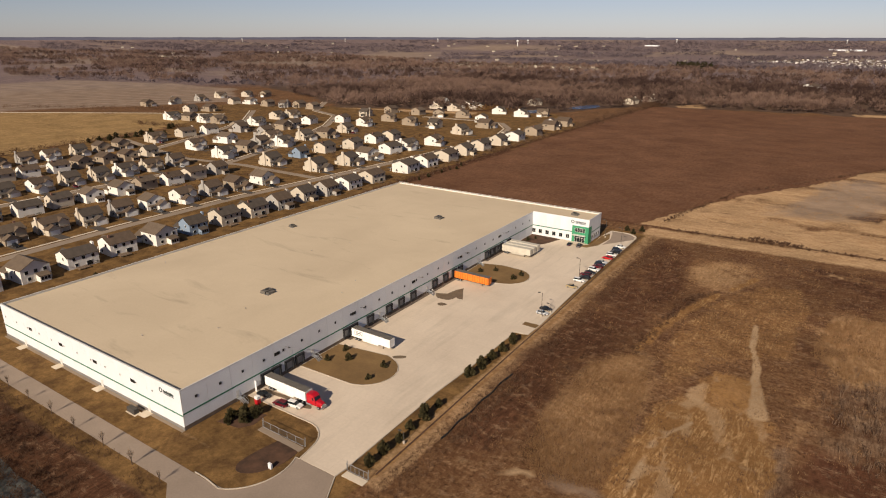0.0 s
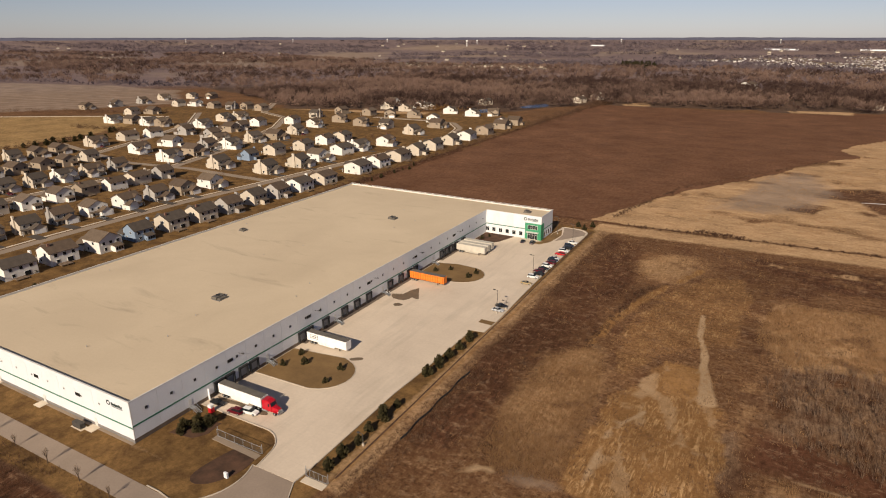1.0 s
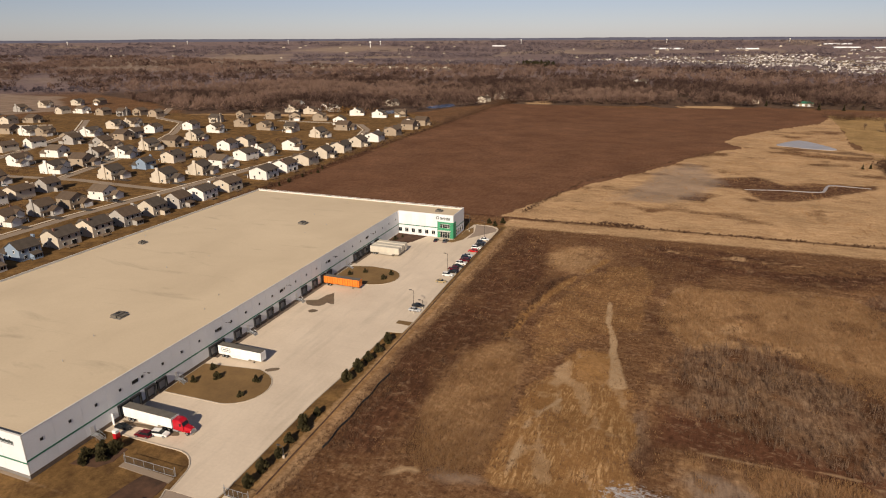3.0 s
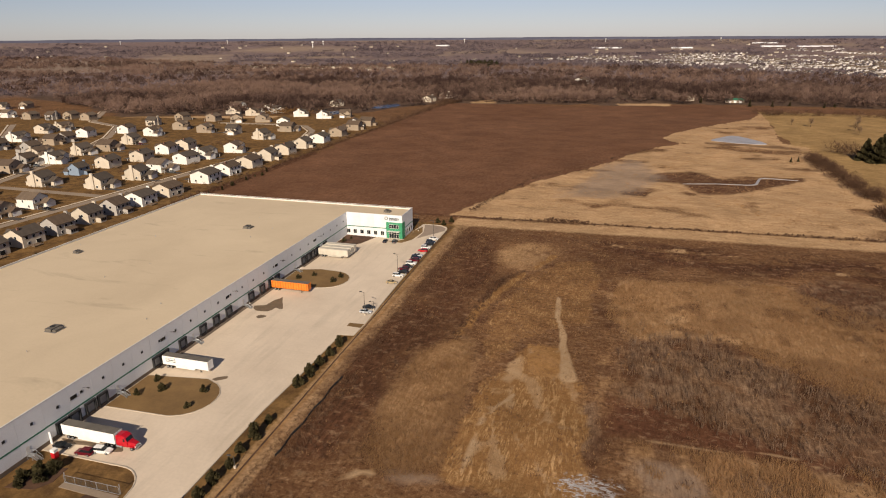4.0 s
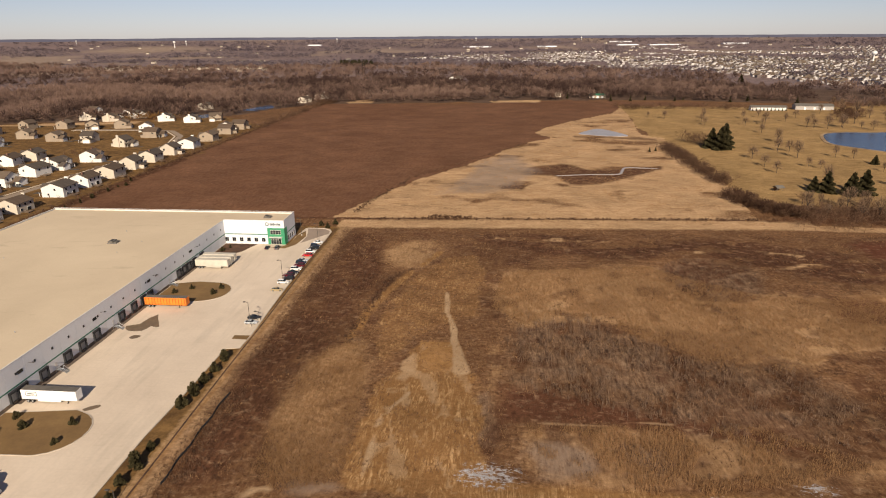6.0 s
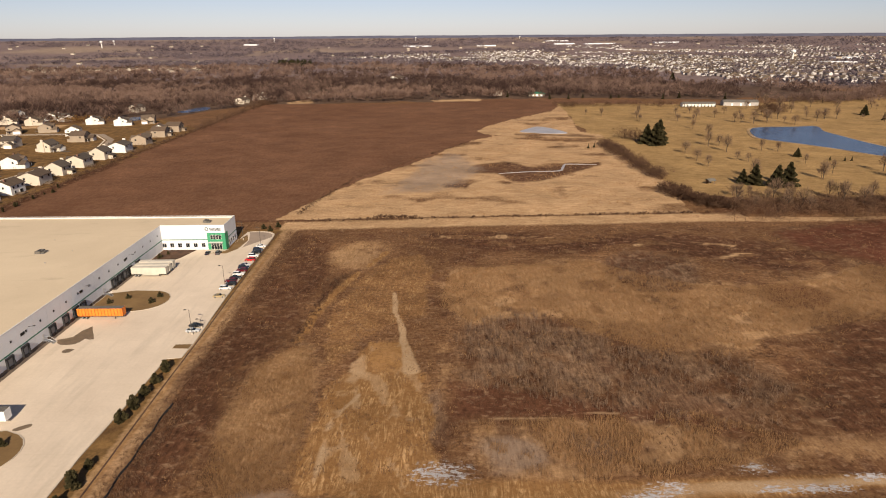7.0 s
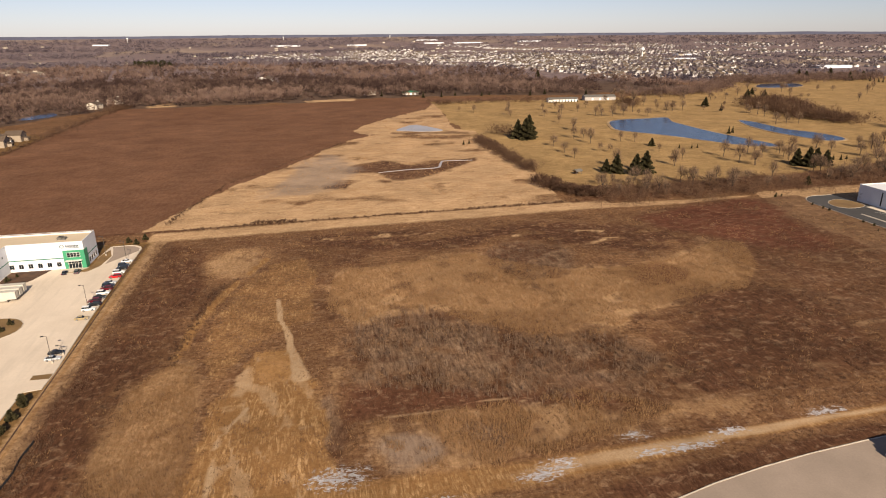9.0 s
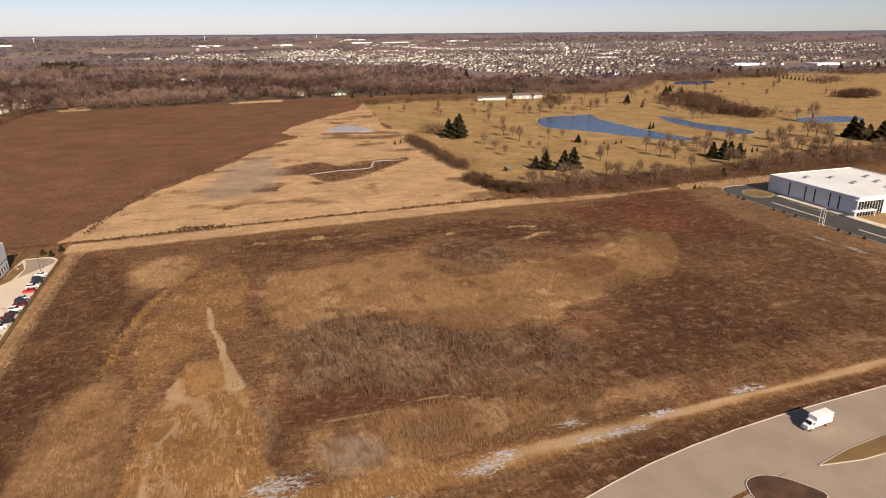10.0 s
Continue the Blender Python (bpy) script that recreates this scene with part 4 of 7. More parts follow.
Build().box(0.003, 0.0, 0, 0.04, 184, 1.15).obj("plinth", M_PLINTH, warehouse, "brown stained plinth under the dock doors")
for x0, y0, x1, y1, z in ((WX, -0.035, 0.035, -0.003, 4.05), (0.003, 0.036, 0.035, 203.4, 4.55), (0.04, 203.46, 21.6, 203.497, 4.75), (30.003, 203.5, 30.035, WY, 4.75)):
    Build().box(x0, y0, z, x1, y1, z + 0.42).obj("green_band", M_GREEN, warehouse, "dark green painted band")

for y0, y1 in ((62.0, 132.0), (154.5, 183.5)):
    tagged(Build().box(0.06, y0, -0.05, 1.5, y1, 0.046).obj("dock_strip", M_PLINTH), "dark stained concrete strip below the dock doors", "strip", kind="structure")

# loading docks: door leaf, black seal, canopy cap, bumpers
def dock(y, deep=0.0):
    e = part_root("loading_dock", warehouse, (0, y, 0))
    Build().box(0.004, -1.3, 1.15, 0.10, 1.3, 3.75).obj("dock_door", M_DOCK, e)
    s = Build()
    s.box(0.02, -1.75, 0.95, 0.55, -1.3, 4.2, 0.04)
    s.box(0.02, 1.3, 0.95, 0.55, 1.75, 4.2, 0.04)
    s.box(0.02, -1.75, 3.72, 0.62, 1.75, 4.3, 0.06)
    s.obj("dock_seal", M_DARK, e, "black rubber dock seal")
    for yy in (-1.15, 0.85):
        Build().box(0.04, yy, 0.55, 0.3, yy + 0.3, 1.12, 0.03).obj("bumper", M_DARK, e)
    Build().box(0.04, -0.95, 1.0, 0.34, 0.95, 1.13).obj("dock_plate", M_CHASSIS, e)
    return e


def part_root(name, parent, place):
    """A part that itself has pieces: a thin backing mesh that they hang on."""
    b = Build().box(0.003, -1.85, 0.0, 0.03, 1.85, 4.35)
    ob = b.obj(name, M_BASE, parent)
    ob.location = place
    return ob


for y in (27.0, 31.0, 36.2, 40.4, 62.0, 65.6, 74.1, 84.7, 92.1, 99.6, 114.2, 122.1, 128.6, 133.4, 156.2, 160.9, 165.2, 170.0, 177.4):
    dock(y)

# clerestory windows and small square vents under the parapet
def opening(name, parent, x0, y0, z0, x1, y1, z1, glass=None, surround=None, label=""):
    ob = Build().box(x0, y0, z0, x1, y1, z1).obj(name, surround or M_CAP, parent, label)
    cx, cy = (x0 + x1) / 2, (y0 + y1) / 2
    px, py = (x1 - x0) / 2 - 0.08, (y1 - y0) / 2 - 0.08
    if x1 - x0 < 0.2:
        Build().box(x0 - 0.012, cy - py, z0 + 0.08, x1 + 0.012, cy + py, z1 - 0.08).obj("pane", glass or M_GLASS, ob)
    else:
        Build().box(cx - px, y0 - 0.012, z0 + 0.08, cx + px, y1 + 0.012, z1 - 0.08).obj("pane", glass or M_GLASS, ob)
    return ob


for y in (31.9, 66.0, 100.1, 134.0, 168.0):
    opening("clerestory_window", warehouse, 0.003, y - 1.05, 7.5, 0.06, y + 1.05, 8.5, None, M_CHASSIS)
    lamp = Build().rod((0.0, y + 3.2, 8.9), (1.9, y + 3.2, 9.2), 0.06).box(1.5, y + 3.0, 9.15, 2.3, y + 3.4, 9.32, 0.04)
    lamp.obj("wall_lamp", M_CHASSIS, warehouse, "dark wall lamp on an arm")
for i in range(27):
    y = 4.4 + 7.5 * i
    if y < 200:
        opening("wall_vent", warehouse, 0.003, y - 0.38, 7.75, 0.07, y + 0.38, 8.5, M_DARK, M_CHASSIS)
for x in (-78.7, -59.8, -40.6, -21.6):
    opening("clerestory_window", warehouse, x - 1.05, -0.06, 7.1, x + 1.05, -0.003, 8.1, None, M_CHASSIS)
for i in range(13):
    x = -95.6 + 7.55 * i
    if x < -8:
        opening("wall_vent", warehouse, x - 0.3, -0.06, 7.3, x + 0.3, -0.003, 7.9, M_DARK)
# exit doors on the south side, each with a pale landing
for x in (-84.4, -61.8, -38.7, -15.5):
    d = Build().box(x - 0.55, -0.09, 0.1, x + 0.55, -0.02, 2.25).obj("exit_door", M_CAP, warehouse, "pale steel exit door")
    Build().box(x + 0.36, -0.13, 1.05, x + 0.46, -0.09, 1.15).obj("handle", M_CHASSIS, d)
    tagged(Build().box(x - 1.5, -2.6, -0.1, x + 1.5, -0.06, 0.09).obj("door_landing", M_WALK), "pale concrete landing before an exit door", "landing", "door landings", "structure")
tagged(Build().box(-97.8, -0.9, -0.1, 0, -0.05, 0.05).obj("gravel_strip", M_STREET), "narrow brown gravel strip along the wall", "strip", kind="structure")

# sign high on the south wall and on the offices: a ring and bars
def sign(parent, origin, right, size):
    e = Build()
    o, u = Vector(origin), Vector(right)
    w = Vector((0, 0, 1))
    nrm = u.cross(w)

    def slab(u0, z0, u1, z1, d=0.06):
        pts = [o + u * a + w * b + nrm * c for c in (0.01, d) for a, b in ((u0, z0), (u1, z0), (u1, z1), (u0, z1))]
        e.solid(pts, [(3, 2, 1, 0), (4, 5, 6, 7), (0, 1, 5, 4), (1, 2, 6, 5), (2, 3, 7, 6), (3, 0, 4, 7)])

    for k in range(12):
        a = 2 * math.pi * k / 12
        cx, cz = 0.75 * size * math.cos(a), 0.75 * size * math.sin(a)
        slab(cx - 0.2 * size, cz - 0.17 * size, cx + 0.2 * size, cz + 0.17 * size)
    for k in range(9):
        u0 = (1.5 + k * 0.62) * size
        slab(u0, -0.5 * size, u0 + 0.46 * size, (0.35 if k % 3 else 0.6) * size)
    slab(1.5 * size, -0.95 * size, 7.0 * size, -0.72 * size)
    return e.obj("wall_sign", M_SIGN, parent, "dark ring and bars of an unreadable sign")


M_SIGN = surface("dark sign paint", (0.035, 0.055, 0.05), (0.05, 0.06, 0.06), 1, 4, 0.6, bump=0)
sign(warehouse, (-8.4, -0.01, 9.3), (1, 0, 0), 0.78)
sign(warehouse, (21.6, 203.49, 10.2), (1, 0, 0), 0.95)

# office block: green entrance bay, windows, canopy, glazed doors
Build().box(21.5, 203.30, 0.0, 30.15, 203.47, 8.3).box(30.02, 203.30, 0.0, 30.16, 206.8, 8.3).obj("entrance_bay", M_EMERALD, warehouse, "bright green entrance bay")
for x in (0.9, 4.5, 8.2, 11.9, 15.6, 19.3):
    w = opening("office_window", warehouse, x - 0.95, 203.44, 1.2, x + 0.95, 203.497, 3.3)
    Build().box(x - 0.03, 203.42, 1.28, x + 0.03, 203.435, 3.22).obj("mullion", M_CAP, w)
upper = Build().box(23.0, 203.22, 5.2, 28.2, 203.29, 7.3).obj("entrance_window", M_CAP, warehouse, "dark upper entrance window")
for i in range(4):
    for j in range(2):
        Build().box(23.1 + i * 1.28, 203.20, 5.3 + j * 0.97, 24.25 + i * 1.28, 203.30, 6.2 + j * 0.97).obj("pane", M_GLASS, upper)
doors = Build().box(23.0, 203.22, 0.1, 28.2, 203.29, 3.4).obj("entrance_doors", M_CAP, warehouse, "glazed entrance doors")
for i in range(4):
    Build().box(23.1 + i * 1.28, 203.20, 0.2, 24.25 + i * 1.28, 203.30, 2.35).obj("pane", M_GLASS, doors)
    Build().box(23.1 + i * 1.28, 203.20, 2.45, 24.25 + i * 1.28, 203.30, 3.3).obj("pane", M_GLASS, doors)
Build().box(22.4, 201.6, 3.75, 28.8, 203.3, 4.0, 0.04).obj("canopy", M_CAP, warehouse, "thin pale entrance canopy")
for y in (208.6, 211.4, 214.2, 217.0):
    opening("office_window", warehouse, 30.003, y - 0.7, 1.1, 30.06, y + 0.7, 3.4)

# roof hatches and units
for x, y, w in ((-84.1, 118.7, 1.3), (-34.6, 169.1, 1.8), (-32.0, 57.5, 1.9), (19.1, 212.3, 1.6)):
    u = tagged(thing("roof_unit", pose(x, y, RZ)), "low grey roof unit on a square curb", "roof unit", "roof units")
    Build().box(-w - 0.25, -w - 0.25, 0, w + 0.25, w + 0.25, 0.12).obj("curb", M_BASE, u)
    Build().box(-w, -w, 0.12, w * 0.25, w, 1.0, 0.08).obj("cabinet", M_GREYROOF, u)
    Build().box(w * 0.3, -w * 0.8, 0.12, w, w * 0.8, 0.7, 0.06).obj("duct", M_GREYROOF, u)
    Build().rod((-w * 0.4, 0, 1.0), (-w * 0.4, 0, 1.18), w * 0.35, sides=12).obj("fan_guard", M_DARK, u)
rng_roof = random.Random(5)
for i in range(14):
    x, y = rng_roof.uniform(-92, -5), 12 + 14.6 * i + rng_roof.uniform(-3, 3)
    tagged(Build().rod((x, y, RZ), (x, y, RZ + 0.5), 0.09, sides=8).rod((x, y, RZ + 0.5), (x, y, RZ + 0.58), 0.15, 0.05, 8).obj("vent_pipe", M_STEEL), "small grey vent pipe on the roof", "vent pipe", "vent pipes")


def stair(y, turn=1):
    """Galvanised outside stair to a raised door."""
    s = tagged(thing("dock_stair", pose(0.15, y, 0.035)), "galvanised steel stair to a raised dock door", "stair", "dock stairs")
    Build().box(0, -0.7, 1.05, 1.5, 0.7, 1.13).obj("landing", M_STEEL, s)
    for i in range(6):
        put("tread", Build().box(1.5 + i * 0.28, -0.6, 0.88 - i * 0.175, 1.76 + i * 0.28, 0.6, 0.92 - i * 0.175).mesh("tread"), M_STEEL, s)
    for side in (-0.66, 0.66):
        r = Build().rod((0.05, side, 2.15), (1.5, side, 2.15), 0.035).rod((1.5, side, 2.15), (3.2, side, 1.05), 0.035)
        for px, z0, z1 in ((0.05, 0, 2.15), (1.5, 0, 2.15), (3.2, 0, 1.05)):
            r.rod((px, side, z0), (px, side, z1), 0.035)
        r.box(1.45, side - 0.03, 0.86, 1.6, side + 0.03, 1.1)
        r.obj("handrail", M_STEEL, s)
        Build().along([(1.45, 0.95), (3.3, -0.03), (3.3, 0.15), (1.45, 1.13)], side - 0.02, side + 0.02, "y").obj("stringer", M_STEEL, s)
    Build().box(-0.1, -0.5, 1.15, -0.06, 0.5, 3.25).obj("door", M_CAP, s, "pale steel door")
    return s


for y in (17.0, 46.0, 79.4, 109.0, 148.2, 181.5):
    stair(y)
def silt_fence(pts, label):
    """Low black fabric stretched between thin stakes."""
    f = tagged(thing("silt_fence", pose(pts[0][0], pts[0][1], 0)), label, "fence")
    ox, oy = pts[0]
    cloth = Build().prism(ribbon([(x - ox, y - oy) for x, y in pts], 0.07), -0.2, 0.62)
    for (ax, ay), (bx, by) in zip(pts[:-1], pts[1:]):
        put("stake", Build().box(ax - ox - 0.06, ay - oy - 0.03, -0.2, ax - ox, ay - oy + 0.03, 0.85).mesh("stake"), M_DECK_STAKE, f)
    cloth.obj("fabric", M_DARK, f, "sagging black fabric")


M_DECK_STAKE = surface("raw wooden stake", (0.24, 0.17, 0.11), (0.18, 0.125, 0.08), 0.6, 5, 0.9)
silt_fence([(57.0 + 0.25 * math.sin(k * 1.3), 33.5 + 2.4 * k) for k in range(17)], "low black silt fence along the scrub field")
sheet("edge_rut", ribbon([(48.1, 230), (48.5, 192), (49.6, 147), (50.2, 120), (50.6, 84), (50.9, 65), (51.3, 48), (51.8, 14)], 0.42), 0.05, M_MULCH, "dark narrow rut along the yard verge", "rut", 0.1)
# pale enclosure panel beside the first docks
tagged(Build().box(0.05, 22.9, 0.035, 0.7, 23.05, 3.4, 0.03).obj("screen_wall", M_PANEL), "pale concrete screen wall beside the docks", "wall", kind="structure")


# ---------------------------------------------------------------- east building
east = tagged(thing("office_warehouse"), "white flat-roofed building with dark slot windows and glazed corner", "building")
EX0, EX1, EY0, EY1, EH = 442.3, 508.0, 163.0, 224.6, 10.2
panel_wall(east, "west_wall", "y", EX0, EY0 + T, EY1 - T, -1, EH, 9.0)
panel_wall(east, "south_wall", "x", EY0, EX0, EX1, -1, EH, 9.0)
panel_wall(east, "north_wall", "x", EY1, EX0, EX1, 1, EH, 9.0)
panel_wall(east, "east_wall", "y", EX1, EY0 + T, EY1 - T, 1, EH, 9.0)
M_WHITEROOF = surface("white roof membrane", (0.66, 0.65, 0.64), (0.58, 0.57, 0.56), 0.05, 1.5, 0.8, bump=0.05)
Build().box(EX0 + T, EY0 + T, EH - 0.9, EX1 - T, EY1 - T, EH - 0.45).obj("roof", M_WHITEROOF, east, "flat white roof membrane")
for y in (208.5, 197.0, 190.5, 180.5, 174.5):
    opening("slot_window", east, EX0 - 0.06, y - 0.5, 0.8, EX0 - 0.003, y + 0.5, 8.8)
lobby = Build().box(EX0 - 3.4, EY0 - 2.2, 8.6, EX0 + 17, EY0 - 0.02, 9.3, 0.05).obj("lobby_roof", M_WHITEROOF, east, "white frame of the glazed lobby")
for k in range(9):
    Build().box(EX0 - 1.5 + k * 2.0, EY0 - 1.4, 0.4, EX0 + 0.3 + k * 2.0, EY0 - 1.3, 8.5).obj("pane", M_GLASS, lobby)
    Build().box(EX0 - 1.65 + k * 2.0, EY0 - 1.5, 0, EX0 - 1.5 + k * 2.0, EY0 - 1.25, 8.6).obj("mullion", M_PANEL, lobby)
Build().box(EX0 - 6.5, EY0 - 4.2, 3.5, EX0 + 9, EY0 - 1.5, 3.95, 0.05).obj("canopy", M_WHITEROOF, east, "white entrance canopy")
for x, y in ((EX0 - 6.0, EY0 - 3.8), (EX0 + 8.4, EY0 - 3.8), (EX0 - 3.1, EY0 - 2.0)):
    Build().rod((x, y, 0), (x, y, 8.6 if x > EX0 - 4 and x < EX0 else 3.5), 0.2, sides=8).obj("column", M_PANEL, east)
for x, y in ((456, 210), (470, 205), (470, 190), (486, 188), (492, 200), (480, 176), (500, 182)):
    u = tagged(thing("roof_unit", pose(x, y, EH - 0.45)), "grey rooftop air handling unit", "roof unit", "roof units")
    Build().box(-1.5, -1.0, 0, 1.5, 1.0, 1.3, 0.1).obj("cabinet", M_STEEL, u)
    Build().rod((0.5, 0, 1.3), (0.5, 0, 1.5), 0.6, sides=12).obj("fan_guard", M_DARK, u)
sheet("drive_east", [(412.6, 90), (412.6, 150), (412.8, 200), (413.2, 222), *arc(429, 225, 15.6, 180, 75, 7), (441, 240.4), (441, 90)], 0.03, M_NEWASPHALT, "fresh dark asphalt drive beside the white building", "road")
kerb("kerb_drive", [(412.4, 90), (412.4, 150), (412.6, 200), (413.0, 222), *arc(429, 225, 15.9, 180, 75, 7), (441, 240.8)], "pale kerb round the drive")
LOOP = smooth([(420.6, 216), (421.8, 223), (427, 228), (434, 229.5), (439, 224), (438.6, 215), (432, 211.6), (425, 211.6)])
sheet("drive_island", LOOP, 0.15, M_LAWN, "brown grass island in the drive", "planting island")
kerb("kerb_drive_island", LOOP, "pale kerb round a grass island", True)
sheet("walk_east", [(436.5, 120), (441.8, 120), (441.8, 212), (436.5, 212)], 0.07, M_WALK, "pale walk along the white building", "sidewalk")
for k in range(13):
    sheet("bay_line", [(431.5, 166 + k * 2.9), (436.3, 166 + k * 2.9), (436.3, 166.15 + k * 2.9), (431.5, 166.15 + k * 2.9)], 0.036, M_LINE, "white parking bay line", "bay line", 0.01)
for y0, y1 in ((120, 144), (165, 200)):
    isl = [(421.4, y0), (422.8, y0), (422.8, y1), (421.4, y1)]
    sheet("divider", isl, 0.12, M_KERB, "thin pale divider strip in the drive", "kerb", 0.2)
M_POLE = surface("white painted pole", (0.7, 0.69, 0.66), (0.6, 0.59, 0.56), 0.5, 4, 0.4)
for x, y in ((410.0, 157.0), (410.6, 154.6), (411.8, 156.6)):
    f = tagged(thing("flagpole", pose(x, y, 0)), "bare white flagpole by the drive", "flagpole", "flagpoles")
    Build().rod((0, 0, 0), (0, 0, 10.5), 0.11, 0.06, 8).obj("pole", M_POLE, f)
    Build().rod((0, 0, 10.5), (0, 0, 10.72), 0.12, 0.05, 8).obj("finial", M_STEEL, f)
    Build().rod((0, 0, 0), (0, 0, 0.25), 0.35, 0.25, 8).obj("base", M_KERB, f)


# ---------------------------------------------------------------- houses
WALLS = [surface("%s siding" % n, c, tuple(v * 0.9 for v in c), 0.3, 4, 0.8, bump=0.05, vary=0.07) for n, c in (
    ("white", (0.70, 0.67, 0.61)), ("cream", (0.50, 0.435, 0.345)), ("tan", (0.30, 0.238, 0.172)), ("pale grey", (0.34, 0.315, 0.285)), ("blue grey", (0.20, 0.255, 0.33)))]
WALL_NAMES = ("white", "cream", "tan", "pale grey", "blue-grey")
SHINGLES = [surface("%s shingles" % n, c, tuple(v * 0.78 for v in c), 0.5, 5, 0.95, bump=0.2, vary=0.12) for n, c in (
    ("brown", (0.098, 0.068, 0.046)), ("grey", (0.080, 0.063, 0.049)), ("weathered", (0.128, 0.093, 0.064)))]
M_TRIM = surface("white trim", (0.72, 0.71, 0.68), (0.66, 0.65, 0.62), 0.5, 4, 0.7, bump=0)
M_DECK = surface("weathered timber", (0.20, 0.14, 0.09), (0.14, 0.10, 0.07), 0.5, 5, 0.9)
M_BRICK = surface("red brown chimney brick", (0.19, 0.10, 0.07), (0.14, 0.075, 0.055), 1, 6, 0.9)


def gable_roof(b, x0, x1, y0, y1, eave, rise, over=0.45, thick=0.22, ridge="y"):
    """Two sloped slabs; the ridge runs along y or along x."""
    if ridge == "y":
        mid, half = (x0 + x1) / 2, (x1 - x0) / 2
        s = rise / half
        lo = eave - over * s
        prof = [(x0 - over, lo), (mid, eave + rise), (x1 + over, lo), (x1 + over, lo + thick), (mid, eave + rise + thick), (x0 - over, lo + thick)]
        return b.along(prof, y0 - over, y1 + over, "y")
    mid, half = (y0 + y1) / 2, (y1 - y0) / 2
    s = rise / half
    lo = eave - over * s
    prof = [(y0 - over, lo), (mid, eave + rise), (y1 + over, lo), (y1 + over, lo + thick), (mid, eave + rise + thick), (y0 - over, lo + thick)]
    return b.along(prof, x0 - over, x1 + over, "x")


def gable_body(b, x0, x1, y0, y1, eave, rise, ridge="y"):
    if ridge == "y":
        return b.along([(x0, -0.3), (x1, -0.3), (x1, eave), ((x0 + x1) / 2, eave + rise), (x0, eave)], y0, y1, "y")
    return b.along([(y0, -0.3), (y1, -0.3), (y1, eave), ((y0 + y1) / 2, eave + rise), (y0, eave)], x0, x1, "x")


def house_window(h, x, y, z, w, t, face):
    """face: +-1 for a wall looking along +-x, +-2 for +-y."""
    d = 0.07
    if abs(face) == 1:
        s = face
        a, b = sorted((x, x + s * d))
        f = Build().box(a, y - w / 2 - 0.1, z - 0.1, b, y + w / 2 + 0.1, z + t + 0.1).obj("window", M_TRIM, h)
        a, b = sorted((x + s * d, x + s * (d + 0.02)))
        Build().box(a, y - w / 2, z, b, y + w / 2, z + t).obj("pane", M_GLASS, f)
    else:
        s = face // 2
        a, b = sorted((y, y + s * d))
        f = Build().box(x - w / 2 - 0.1, a, z - 0.1, x + w / 2 + 0.1, b, z + t + 0.1).obj("window", M_TRIM, h)
        a, b = sorted((y + s * d, y + s * (d + 0.02)))
        Build().box(x - w / 2, a, z, x + w / 2, b, z + t).obj("pane", M_GLASS, f)


